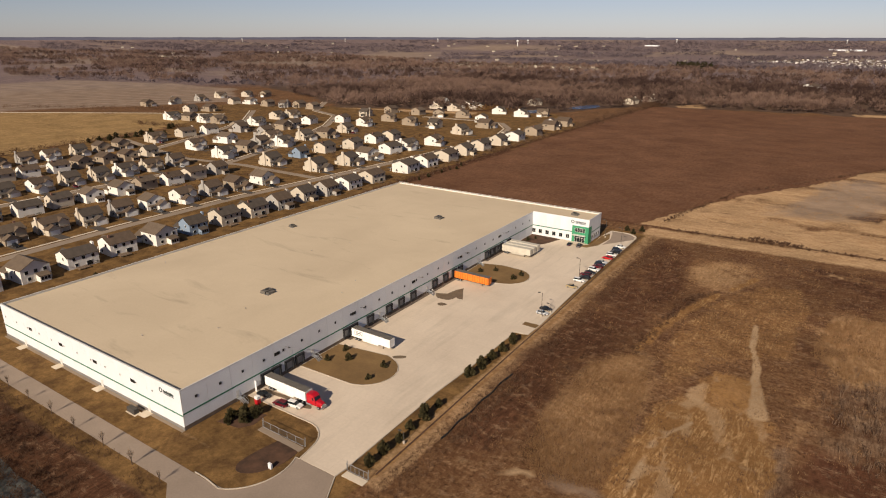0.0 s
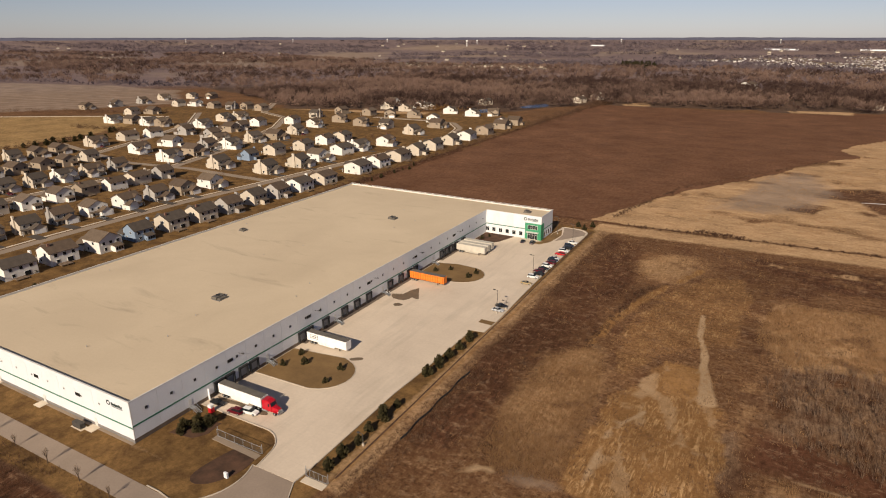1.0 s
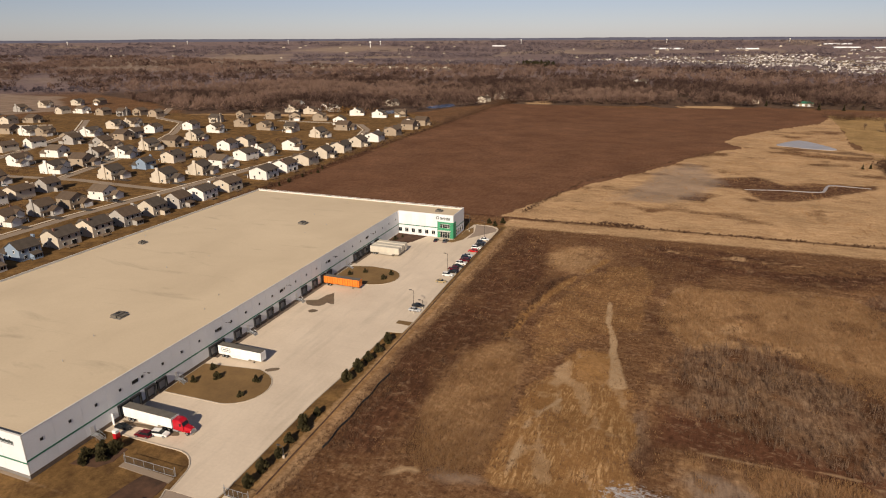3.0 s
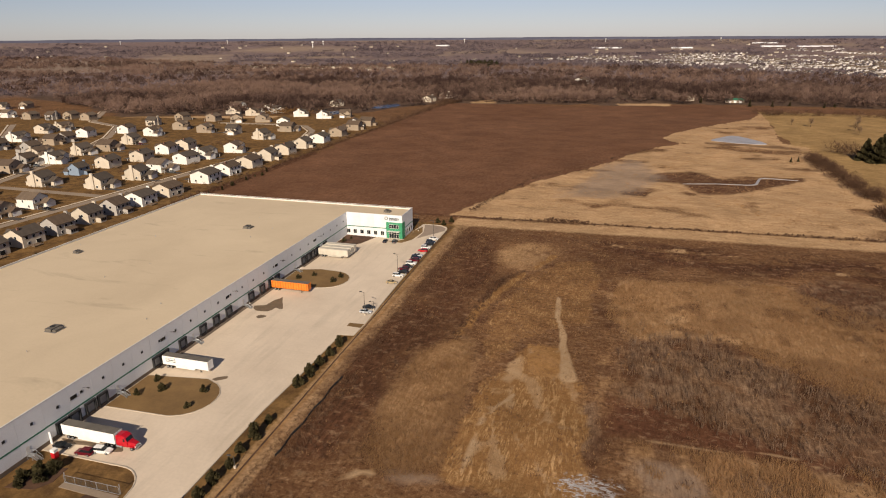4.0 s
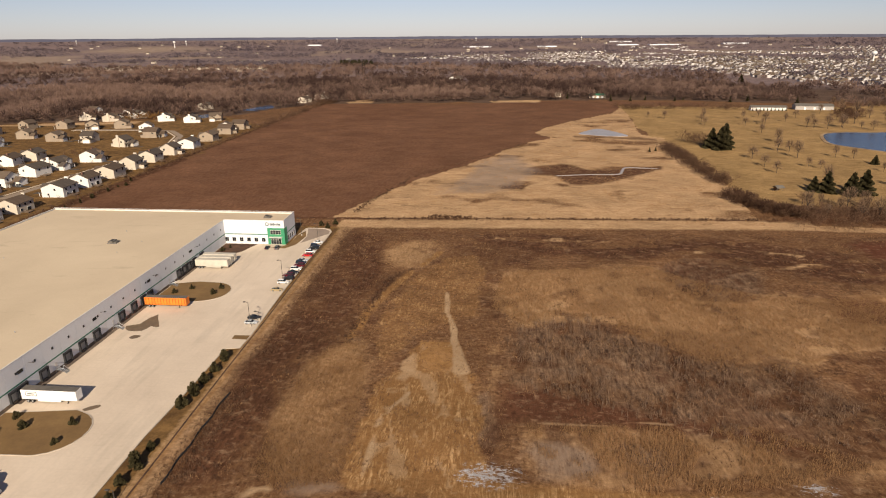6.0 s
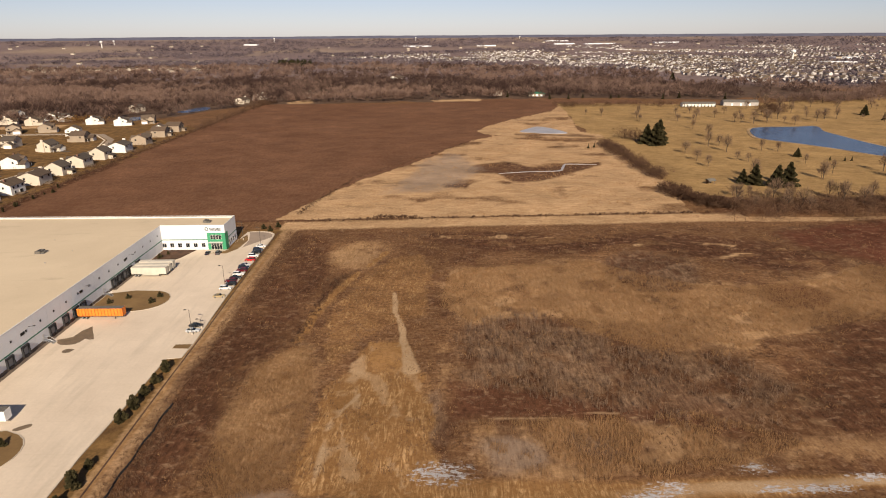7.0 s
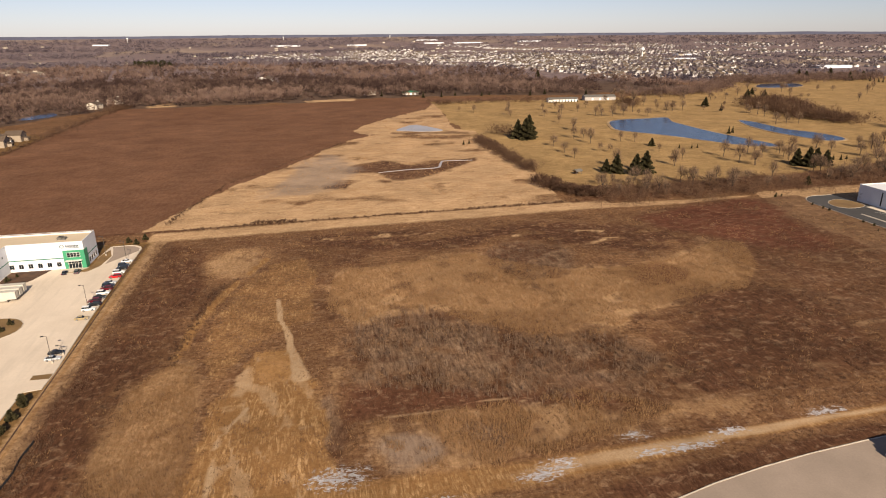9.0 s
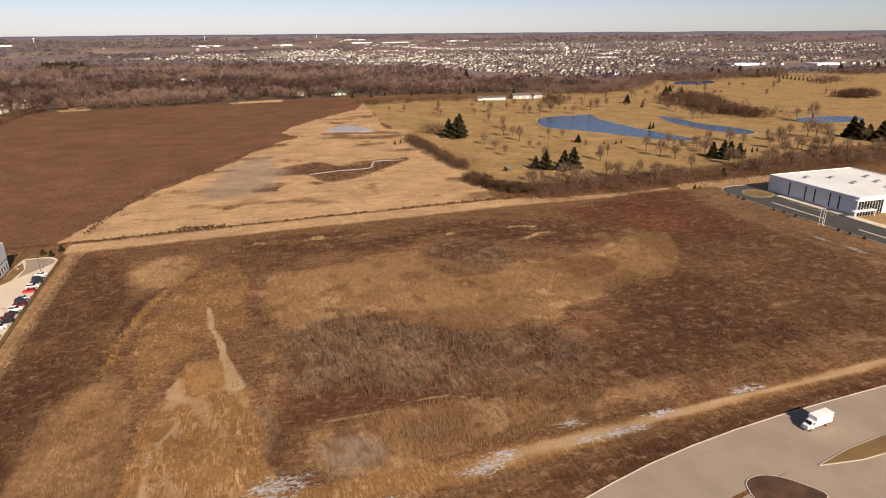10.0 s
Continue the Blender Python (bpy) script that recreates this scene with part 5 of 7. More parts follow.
def house(shape, wall, shingle, near=True):
    """A two-storey family house; its street front looks along +x, ridge along y."""
    wm, sm = WALLS[wall], SHINGLES[shingle]
    h = tagged(thing("house"), "two-storey %s sided house with dark shingled gable roof" % WALL_NAMES[wall], "house", "houses of the subdivision")
    hx, hy, eave, rise = ((4.6, 6.0, 5.4, 2.5), (4.4, 5.2, 5.5, 2.9), (5.0, 6.6, 5.3, 2.3), (4.8, 5.6, 5.5, 2.8))[shape]
    if shape == 3:
        body, top = Build(), Build()
        gable_body(body, -hx, hx, -hy, hy, eave, rise, "x")
        gable_roof(top, -hx, hx, -hy, hy, eave, rise, ridge="x")
    else:
        body, top = Build(), Build()
        gable_body(body, -hx, hx, -hy, hy, eave, rise)
        gable_roof(top, -hx, hx, -hy, hy, eave, rise)
    body.obj("wall", wm, h)
    top.obj("roof", sm, h, "dark shingled roof")
    # garage wing towards the street
    gy0, gy1, gx1 = (-hy + 0.2, -hy + 6.4, hx + 3.2) if shape % 2 == 0 else (hy - 6.2, hy + 0.6, hx + 3.6)
    ge = 2.9 if shape != 2 else 3.1
    g = gable_body(Build(), hx - 0.2, gx1, gy0, gy1, ge, 1.9, "x").obj("garage", wm, h)
    gable_roof(Build(), hx - 0.5, gx1, gy0, gy1, ge, 1.9, ridge="x").obj("garage_roof", sm, h, "low gable over the garage")
    Build().box(gx1, gy0 + 0.7, 0.05, gx1 + 0.08, gy1 - 0.7, 2.35).obj("garage_door", M_TRIM, g, "white panelled garage door")
    # front gable dormer
    if shape in (0, 2):
        dy = hy * 0.45
        gable_body(Build(), hx - 3.0, hx + 0.5, dy - 2.1, dy + 2.1, eave, 1.6, "x").obj("front_gable", wm, h)
        gable_roof(Build(), hx - 4.2, hx + 0.5, dy - 2.1, dy + 2.1, eave, 1.6, 0.35, 0.2, "x").obj("front_gable_roof", sm, h)
    # porch, chimney
    py = (gy1 + hy) / 2 if shape % 2 == 0 else (gy0 - hy) / 2
    po = Build().along([(hx, 2.6), (hx + 2.0, 2.3), (hx + 2.0, 2.45), (hx, 2.85)], py - 2.4, py + 2.4, "y").obj("porch_roof", sm, h)
    for yy in (py - 2.2, py + 2.2):
        Build().box(hx + 1.75, yy - 0.08, 0, hx + 1.92, yy + 0.08, 2.3).obj("post", M_TRIM, po)
    Build().box(hx, py - 0.5, 0.2, hx + 0.07, py + 0.5, 2.25).obj("front_door", M_CHASSIS, h, "dark front door")
    if shape in (1, 2):
        Build().box(-0.9, -hy - 0.75, -0.2, 0.7, -hy + 0.02, eave + rise + 0.9, 0.05).obj("chimney", wm, h)
    if shape == 0:
        Build().box(-1.6, hy - 2.4, eave + rise * 0.5, -0.9, hy - 1.5, eave + rise + 0.7).obj("chimney", M_BRICK, h)
    # garden side: a lean-to sunroom or a timber deck
    if shape in (1, 3):
        sr = Build().box(-hx - 2.6, -hy * 0.7, 0, -hx + 0.02, -hy * 0.7 + 4.2, 2.3).obj("sunroom", wm, h)
        Build().along([(-hx - 2.9, 2.25), (-hx, 3.1), (-hx, 3.3), (-hx - 2.9, 2.45)], -hy * 0.7 - 0.25, -hy * 0.7 + 4.45, "y").obj("sunroom_roof", sm, sr)
        for i in range(3):
            Build().box(-hx - 2.66, -hy * 0.7 + 0.35 + i * 1.25, 0.8, -hx - 2.6, -hy * 0.7 + 1.35 + i * 1.25, 2.0).obj("sunroom_window", M_GLASS, sr)
    else:
        dk = Build().box(-hx - 3.4, -1.0, 0.45, -hx - 0.01, 4.0, 0.62).obj("deck", M_DECK, h, "weathered timber deck")
        for yy in (-0.9, 1.5, 3.9):
            Build().box(-hx - 3.38, yy - 0.07, 0, -hx - 3.24, yy + 0.07, 1.5).obj("deck_post", M_DECK, dk)
        Build().box(-hx - 3.36, -0.9, 1.4, -hx - 3.26, 3.9, 1.5).obj("deck_rail", M_DECK, dk)
    if not near:
        g = M_GLASS
        for yy in (-hy * 0.55, hy * 0.5):
            Build().box(-hx - 0.05, yy - 0.65, 3.5, -hx, yy + 0.65, 4.8).obj("window", g, h)
            Build().box(hx, yy - 0.55, 3.6, hx + 0.05, yy + 0.55, 4.8).obj("window", g, h)
        for face in (-1, 1):
            y0, y1 = sorted((face * hy, face * (hy + 0.05)))
            Build().box(1.5, y0, 3.3, 2.5, y1, 4.6).obj("window", g, h)
        return h
    # windows: street front, back, both ends
    for yy in (-hy * 0.62, 0.0, hy * 0.62):
        house_window(h, -hx, yy, 3.5, 1.3, 1.3, -1)
        house_window(h, hx, yy, 3.6, 1.1, 1.2, 1)
    house_window(h, -hx, hy * 0.5, 0.9, 1.2, 1.3, -1)
    house_window(h, -hx, -hy * 0.35, 0.2, 2.4, 2.0, -1)
    for face, yy in ((-2, -hy), (2, hy)):
        if not (shape in (1, 2) and face == -2):
            house_window(h, -1.2, yy, 3.6, 0.9, 1.2, face)
        house_window(h, 2.0, yy, 0.95, 0.9, 1.2, face)
    return h


HOUSE_KINDS = [(0, 0, 0), (1, 1, 1), (2, 0, 1), (3, 2, 0), (0, 2, 2), (1, 3, 0), (2, 1, 0), (3, 0, 2), (1, 4, 1), (0, 1, 1)]
_protos = {}
rng_house = random.Random(11)


def place_house(x, y, turn, size=1.0):
    kind = rng_house.choices(range(len(HOUSE_KINDS)), (12, 13, 11, 10, 10, 10, 12, 11, 2, 11))[0]
    m = pose(x, y, 0.0, 0, 0, turn) @ Matrix.Diagonal((1.1, 1.0, 1.04, 1))
    near = x > -230 and y < 330
    key = (kind, near)
    if key not in _protos:
        _protos[key] = house(*HOUSE_KINDS[kind], near)
        _protos[key].matrix_world = m
        return _protos[key]
    return copy_thing(_protos[key], m @ Matrix.Diagonal((size, size, 1 + (size - 1) * 0.5, 1)))


HOUSE_SPOTS = []
for x, toward, spans in (
    (-209, 0, [(-30, 205)]),
    (-258, 180, [(20, 210)]),
    (-312, 0, [(50, 212)]),
    (-364, 180, [(90, 222)]),
    (-420, 0, [(130, 232)]),
):
    for a, b in spans:
        k = round((b - a) / (19.3 if b < 245 else 23.5))
        for i in range(k + 1):
            y = a + (b - a) * i / max(k, 1)
            HOUSE_SPOTS.append((x + rng_house.uniform(-2.2, 2.2), y + rng_house.uniform(-1.5, 1.5), toward + rng_house.uniform(-4, 4), 1.0 if b < 245 else 1.14))
for y in (-46, -27, -8, 11, 30.3, 50.6, 70.1, 90, 109.2, 129.4, 148.9, 167.8, 188.7, 207.7, 229.3, 253.3):
    HOUSE_SPOTS.append((-149 + rng_house.uniform(-1.5, 1.5), y, 180 + rng_house.uniform(-3, 3), 1.04))
for y in (293.6, 319.3, 348.3, 377.4, 407.4, 438.6, 472, 512, 557, 592):
    HOUSE_SPOTS.append((-149 + rng_house.uniform(-1.5, 1.5), y, 180 + rng_house.uniform(-3, 3), 1.18))
# the curving upper streets, row by row
for turn, row in (
    (0, [(-253, 255), (-207, 259), (-202, 289), (-204, 316), (-206, 374), (-199, 405)]),
    (180, [(-256, 291), (-256, 320), (-249, 349), (-254, 384), (-207, 350), (-250, 407)]),
    (0, [(-314, 324), (-321, 360), (-314, 382), (-321, 419), (-339, 470), (-341, 517), (-298, 503), (-262, 500), (-214, 476), (-216, 530)]),
    (180, [(-392, 412), (-401, 446), (-379, 478), (-392, 536), (-388, 582), (-347, 587)]),
    (20, [(-370, 659), (-334, 650), (-337, 690), (-316, 687), (-268, 655), (-230, 644), (-207, 660), (-316, 586), (-285, 593), (-244, 570), (-159, 580)]),
    (0, [(-730, 452), (-724, 494), (-730, 541), (-751, 594), (-731, 632), (-705, 649)]),
    (180, [(-618, 443), (-602, 462), (-652, 542), (-631, 556), (-586, 549), (-555, 552), (-538, 563), (-506, 559)]),
    (0, [(-569, 382), (-542, 388), (-513, 389), (-492, 391), (-432, 370), (-444, 406), (-468, 457), (-465, 479)]),
    (180, [(-436, 308), (-433, 334), (-370, 306), (-416, 360), (-376, 358), (-391, 397)]),
    (0, [(-433, 272), (-365, 268), (-312, 257), (-315, 284), (-326, 309), (-347, 342)]),
):
    for x, y in row:
        HOUSE_SPOTS.append((x + rng_house.uniform(-1, 1), y, turn + rng_house.choice((-90, 0, 0, 0)) * (y > 480) + rng_house.uniform(-8, 8), 1.16))
for spot in HOUSE_SPOTS:
    place_house(*spot)
for x, y, size in ((-395, 715, 1.2), (-150, 930, 1.2), (-80, 960, 1.2), (41, 1290, 2.0), (226, 972, 1.0), (-272, 775, 1.2), (-160, 870, 1.2)):
    place_house(x, y, rng_house.uniform(150, 210), size)
M_DRIVE = surface("dark driveway asphalt", (0.075, 0.06, 0.048), (0.05, 0.042, 0.035), 0.1, 2.0, 0.95, bump=0.1)
# dark driveways from the streets to the garages
drives = Build()
for x, y, turn, size in HOUSE_SPOTS:
    if x < -440 or y > 505:
        continue
    s = 1 if abs(turn) < 45 else -1
    x0, x1 = sorted((x + s * 8.0, x + s * 20.0))
    yy = y - s * 3.0
    drives.box(x0, yy - 2.3, -0.1, x1, yy + 2.3, 0.06)
tagged(drives.obj("driveways", M_DRIVE), "dark asphalt driveways before the houses", "driveway", kind="stuff")


# ---------------------------------------------------------------- vehicles
def loft(b, sections):
    """Joins outlines of equal length, in order, into a closed skin."""
    k = len(sections[0])
    pts = [p for s in sections for p in s]
    f = [tuple(range(k - 1, -1, -1)), tuple((len(sections) - 1) * k + i for i in range(k))]
    for s in range(len(sections) - 1):
        f += [(s * k + i, s * k + (i + 1) % k, (s + 1) * k + (i + 1) % k, (s + 1) * k + i) for i in range(k)]
    return b.solid(pts, f)


def wheel(parent, x, y, r=0.33, w=0.24, name="wheel"):
    o = Build().rod((x, y - w / 2, r), (x, y + w / 2, r), r, sides=14).obj(name, M_TYRE, parent)
    Build().rod((x, y - w / 2 - 0.015, r), (x, y + w / 2 + 0.015, r), r * 0.58, sides=10).obj("rim", M_STEEL, o)
    return o


CAR_PAINT = {n: surface("%s car paint" % n, c, tuple(v * 0.9 for v in c), 0.5, 6, 0.3, bump=0, spec=0.25) for n, c in (
    ("black", (0.012, 0.012, 0.014)), ("white", (0.66, 0.655, 0.63)), ("silver", (0.42, 0.43, 0.44)), ("maroon", (0.095, 0.004, 0.010)), ("red", (0.42, 0.012, 0.014)), ("grey", (0.10, 0.105, 0.11)), ("gold", (0.33, 0.25, 0.13)), ("navy", (0.015, 0.02, 0.035)))}


def car(colour, kind="sedan"):
    """Lofted body, glasshouse, four wheels, lamps; it points along +x."""
    c = tagged(thing("car"), "%s %s parked on pale concrete" % (colour, {"sedan": "saloon car", "suv": "estate car"}[kind]), "car")
    ln, hw = (2.3, 0.89) if kind == "sedan" else (2.35, 0.95)
    tall = 1.43 if kind == "sedan" else 1.72
    belt = 0.92 if kind == "sedan" else 1.05
    prof = [(-ln, 0.62, 0.80), (-ln + 0.15, 0.30, 0.90), (-ln * 0.55, 0.24, belt), (0.0, 0.24, belt), (ln * 0.42, 0.24, belt - 0.02), (ln * 0.8, 0.26, belt - 0.14), (ln - 0.08, 0.34, 0.70), (ln, 0.42, 0.58)]
    body = Build()
    loft(body, [[(x, -hw * k + 0.06, lo), (x, -hw * k, (lo + hi) / 2), (x, -hw * k + 0.09, hi), (x, hw * k - 0.09, hi), (x, hw * k, (lo + hi) / 2), (x, hw * k - 0.06, lo)] for (x, lo, hi), k in zip(prof, (0.9, 0.97, 1, 1, 1, 0.99, 0.94, 0.84))])
    body.obj("body", CAR_PAINT[colour], c)
    r0, r1 = (-ln * 0.78, ln * 0.40) if kind == "sedan" else (-ln * 0.93, ln * 0.42)
    t0, t1 = (-ln * 0.36, ln * 0.10) if kind == "sedan" else (-ln * 0.80, ln * 0.10)
    glass = Build()
    hb, ht = hw - 0.12, hw - 0.27
    glass.solid([(r0, -hb, belt - 0.01), (r1, -hb, belt - 0.01), (r1, hb, belt - 0.01), (r0, hb, belt - 0.01), (t0, -ht, tall - 0.05), (t1, -ht, tall - 0.05), (t1, ht, tall - 0.05), (t0, ht, tall - 0.05)],
                [(3, 2, 1, 0), (4, 5, 6, 7), (0, 1, 5, 4), (1, 2, 6, 5), (2, 3, 7, 6), (3, 0, 4, 7)])
    glass.obj("glasshouse", M_GLASS, c, "dark car glass")
    Build().box(t0 - 0.06, -ht - 0.03, tall - 0.06, t1 + 0.06, ht + 0.03, tall, 0.04).obj("roof", CAR_PAINT[colour], c)
    for x in (-ln * 0.62, ln * 0.63):
        for y in (-hw + 0.1, hw - 0.1):
            wheel(c, x, y, 0.33 if kind == "sedan" else 0.37)
    for y in (-hw * 0.62, hw * 0.62):
        Build().box(ln - 0.10, y - 0.16, 0.56, ln - 0.01, y + 0.16, 0.68).obj("headlight", M_TRIM, c)
        Build().box(-ln - 0.01, y - 0.15, 0.66, -ln + 0.1, y + 0.15, 0.79).obj("tail_light", M_RED, c)
    return c


_cars = {}


def place_car(colour, kind, x, y, turn):
    m = pose(x, y, 0.036, 0, 0, turn)
    key = (colour, kind)
    if key not in _cars:
        _cars[key] = car(colour, kind)
        _cars[key].matrix_world = m
        return _cars[key]
    return copy_thing(_cars[key], m)


for row in (
    ("black", "sedan", 4.2, 22.6, 5), ("maroon", "suv", 11.6, 21.9, 185), ("white", "suv", 15.4, 23.6, 8),
    ("navy", "sedan", 23.2, 197.0, 95), ("grey", "suv", 28.1, 197.2, 92),
    ("gold", "sedan", 45.3, 146.5, 5), ("black", "sedan", 45.8, 120.6, 5), ("silver", "sedan", 46.2, 116.6, 4),
    ("white", "suv", 45.2, 154.4, 3), ("black", "suv", 46.0, 158.6, 182), ("maroon", "suv", 44.9, 162.2, 181), ("black", "sedan", 45.7, 165.8, 2), ("white", "suv", 45.8, 169.8, 2),
    ("maroon", "suv", 45.8, 174.2, 181), ("navy", "suv", 45.6, 177.6, 2), ("silver", "sedan", 45.4, 181.0, 2), ("red", "suv", 45.6, 187.6, 182), ("white", "suv", 45.6, 192.6, 2),
    ("black", "suv", 45.6, 197.4, 181), ("navy", "suv", 45.4, 201.2, 2), ("white", "sedan", 45.4, 206.6, 2),
):
    place_car(*row)
rng_car = random.Random(4)
for x, y, turn, size in HOUSE_SPOTS[::4]:
    if x > -440 and y < 500:
        s = 1 if abs(turn) < 45 else -1
        place_car(rng_car.choice(("black", "white", "silver", "grey", "maroon")), rng_car.choice(("sedan", "suv")), x + s * 13, y - s * 3, 0 if s > 0 else 180)


def trailer_body(parent, ln, skin, top, z0=1.15, z1=4.05, hw=1.28, ribs=0):
    b = Build().box(0, -hw, z0, ln, hw, z1 - 0.02, 0.03)
    body = b.obj("body", skin, parent)
    Build().box(0.03, -hw + 0.03, z1 - 0.015, ln - 0.03, hw - 0.03, z1 + 0.02).obj("roof", top, parent)
    if ribs:
        me = Build().box(-0.09, -hw - 0.035, z0 + 0.1, 0.09, -hw - 0.002, z1 - 0.15).mesh("rib")
        me2 = Build().box(-0.09, hw + 0.002, z0 + 0.1, 0.09, hw + 0.035, z1 - 0.15).mesh("rib")
        for i in range(ribs):
            for k in (me, me2):
                r = put("rib", k, M_RIB, body)
                r.location.x = (i + 0.5) * ln / ribs
    for y in (-0.62, 0.62):
        Build().box(0.01 - 0.04, y - 0.58, z0 + 0.1, 0.0 - 0.002, y + 0.58, z1 - 0.12).obj("rear_door", skin, body)
    return body


M_RIB = surface("dark orange rib", (0.34, 0.075, 0.012), (0.28, 0.06, 0.01), 1, 4, 0.6)


def semitrailer(x, y, turn, skin, top, label, ribs=0, ln=16.15):
    """Rear at its origin, nose along +x."""
    s = tagged(thing("semitrailer", pose(x, y, 0.036, 0, 0, turn)), label, "trailer")
    trailer_body(s, ln, skin, top, ribs=ribs)
    Build().box(0.5, -0.5, 0.95, ln - 0.4, 0.5, 1.14).obj("chassis", M_CHASSIS, s)
    for wx in (1.6, 2.9):
        for wy in (-0.95, 0.95):
            wheel(s, wx, wy, 0.5, 0.55)
    for wy in (-0.8, 0.8):
        Build().box(ln - 3.2, wy - 0.08, 0.1, ln - 3.02, wy + 0.08, 1.0).box(ln - 3.3, wy - 0.18, 0.0, ln - 2.92, wy + 0.18, 0.1).obj("landing_leg", M_CHASSIS, s)
    Build().along([(2.6 + 2, 0.55), (2.6 + 8.5, 0.55), (2.6 + 9.0, 1.1), (2.6 + 2, 1.1)], -1.26, -1.22, "y").obj("side_skirt", skin, s) if not ribs else None
    Build().box(-0.05, -1.1, 0.5, 0.08, 1.1, 0.62).obj("rear_bumper", M_CHASSIS, s)
    return s


def bar_plate(parent, x0, x1, z0, z1, y):
    Build().box(x0, y - 0.01, z0, x1, y, z1).obj("plate", M_SIGN, parent, "dark outlined emblem of plain bars")


white_tr = semitrailer(1.4, 64.2, 0, M_WHITEMETAL, M_GREYROOF, "white box semitrailer backed to a dock")
for x0, x1, z0, z1 in ((1.3, 4.6, 3.35, 3.5), (1.3, 4.6, 2.2, 2.35), (1.3, 1.45, 2.2, 3.5), (4.45, 4.6, 2.2, 3.5), (1.9, 4.0, 2.7, 3.0)):
    bar_plate(white_tr, x0, x1, z0, z1, -1.285)
semitrailer(1.2, 128.6, 0, M_ORANGE, M_GREYROOF, "orange ribbed semitrailer backed to a dock", 14)
semitrailer(1.2, 27.0, 0, M_WHITEMETAL, M_GREYROOF, "white box semitrailer behind a red tractor")
for y, n in ((170.0, 0), (173.6, 1), (177.4, 2)):
    semitrailer(1.2, y, 0, M_BEIGE, M_BEIGE, "weathered beige container trailer backed to a dock", ln=14.6)


def tractor(x, y):
    t = tagged(thing("truck_tractor", pose(x, y, 0.036)), "bright red long-nosed semi tractor with sleeper cab", "truck")
    loft(Build(), [[(px, -w, lo), (px, -w, hi - 0.15), (px, -w + 0.2, hi), (px, w - 0.2, hi), (px, w, hi - 0.15), (px, w, lo)] for px, w, lo, hi in ((0, 1.2, 1.0, 3.75), (1.6, 1.2, 1.0, 3.95), (2.6, 1.18, 0.9, 3.6), (3.2, 1.12, 0.8, 2.3))]).obj("cab", M_RED, t)
    loft(Build(), [[(px, -w, 0.75), (px, -w, hi - 0.2), (px, -w + 0.25, hi), (px, w - 0.25, hi), (px, w, hi - 0.2), (px, w, 0.75)] for px, w, hi in ((3.2, 0.95, 2.2), (4.6, 0.85, 2.0), (5.2, 0.78, 1.75))]).obj("bonnet", M_RED, t)
    Build().solid([(2.68, -1.0, 2.5), (2.68, 1.0, 2.5), (3.2, 1.0, 2.36), (3.2, -1.0, 2.36), (2.62, -0.95, 3.3), (2.62, 0.95, 3.3), (2.8, 0.95, 3.2), (2.8, -0.95, 3.2)], [(0, 1, 2, 3), (4, 5, 6, 7), (0, 1, 5, 4), (1, 2, 6, 5), (2, 3, 7, 6), (3, 0, 4, 7)]).obj("windscreen", M_GLASS, t)
    for s in (-1, 1):
        Build().box(2.1, s * 1.19 - 0.02, 2.3, 2.62, s * 1.19 + 0.02, 3.1).obj("side_window", M_GLASS, t)
        Build().rod((0.1, s * 1.05, 1.0), (0.1, s * 1.05, 4.3), 0.09, sides=8).obj("exhaust_stack", M_STEEL, t)
        Build().rod((-0.2, s * 1.0, 0.7), (1.5, s * 1.0, 0.7), 0.32, sides=10).obj("fuel_tank", M_STEEL, t)
        wheel(t, 4.2, s * 1.0, 0.5, 0.34)
        Build().box(3.6, s * 1.0 - 0.25, 1.02, 4.8, s * 1.0 + 0.25, 1.2, 0.06).obj("mudguard", M_RED, t)
        for wx in (-1.6, -2.9):
            wheel(t, wx, s * 0.95, 0.5, 0.55)
        Build().box(5.12, s * 0.75 - 0.15, 1.0, 5.3, s * 0.75 + 0.15, 1.25).obj("headlight", M_TRIM, t)
    Build().box(-3.6, -0.45, 0.75, 3.2, 0.45, 1.0).obj("chassis", M_CHASSIS, t)
    Build().box(5.2, -1.1, 0.45, 5.42, 1.1, 0.85, 0.05).obj("front_bumper", M_STEEL, t)
    Build().box(5.18, -0.5, 0.9, 5.25, 0.5, 1.6).obj("grille", M_STEEL, t)
    return t


tractor(17.7, 27.0)


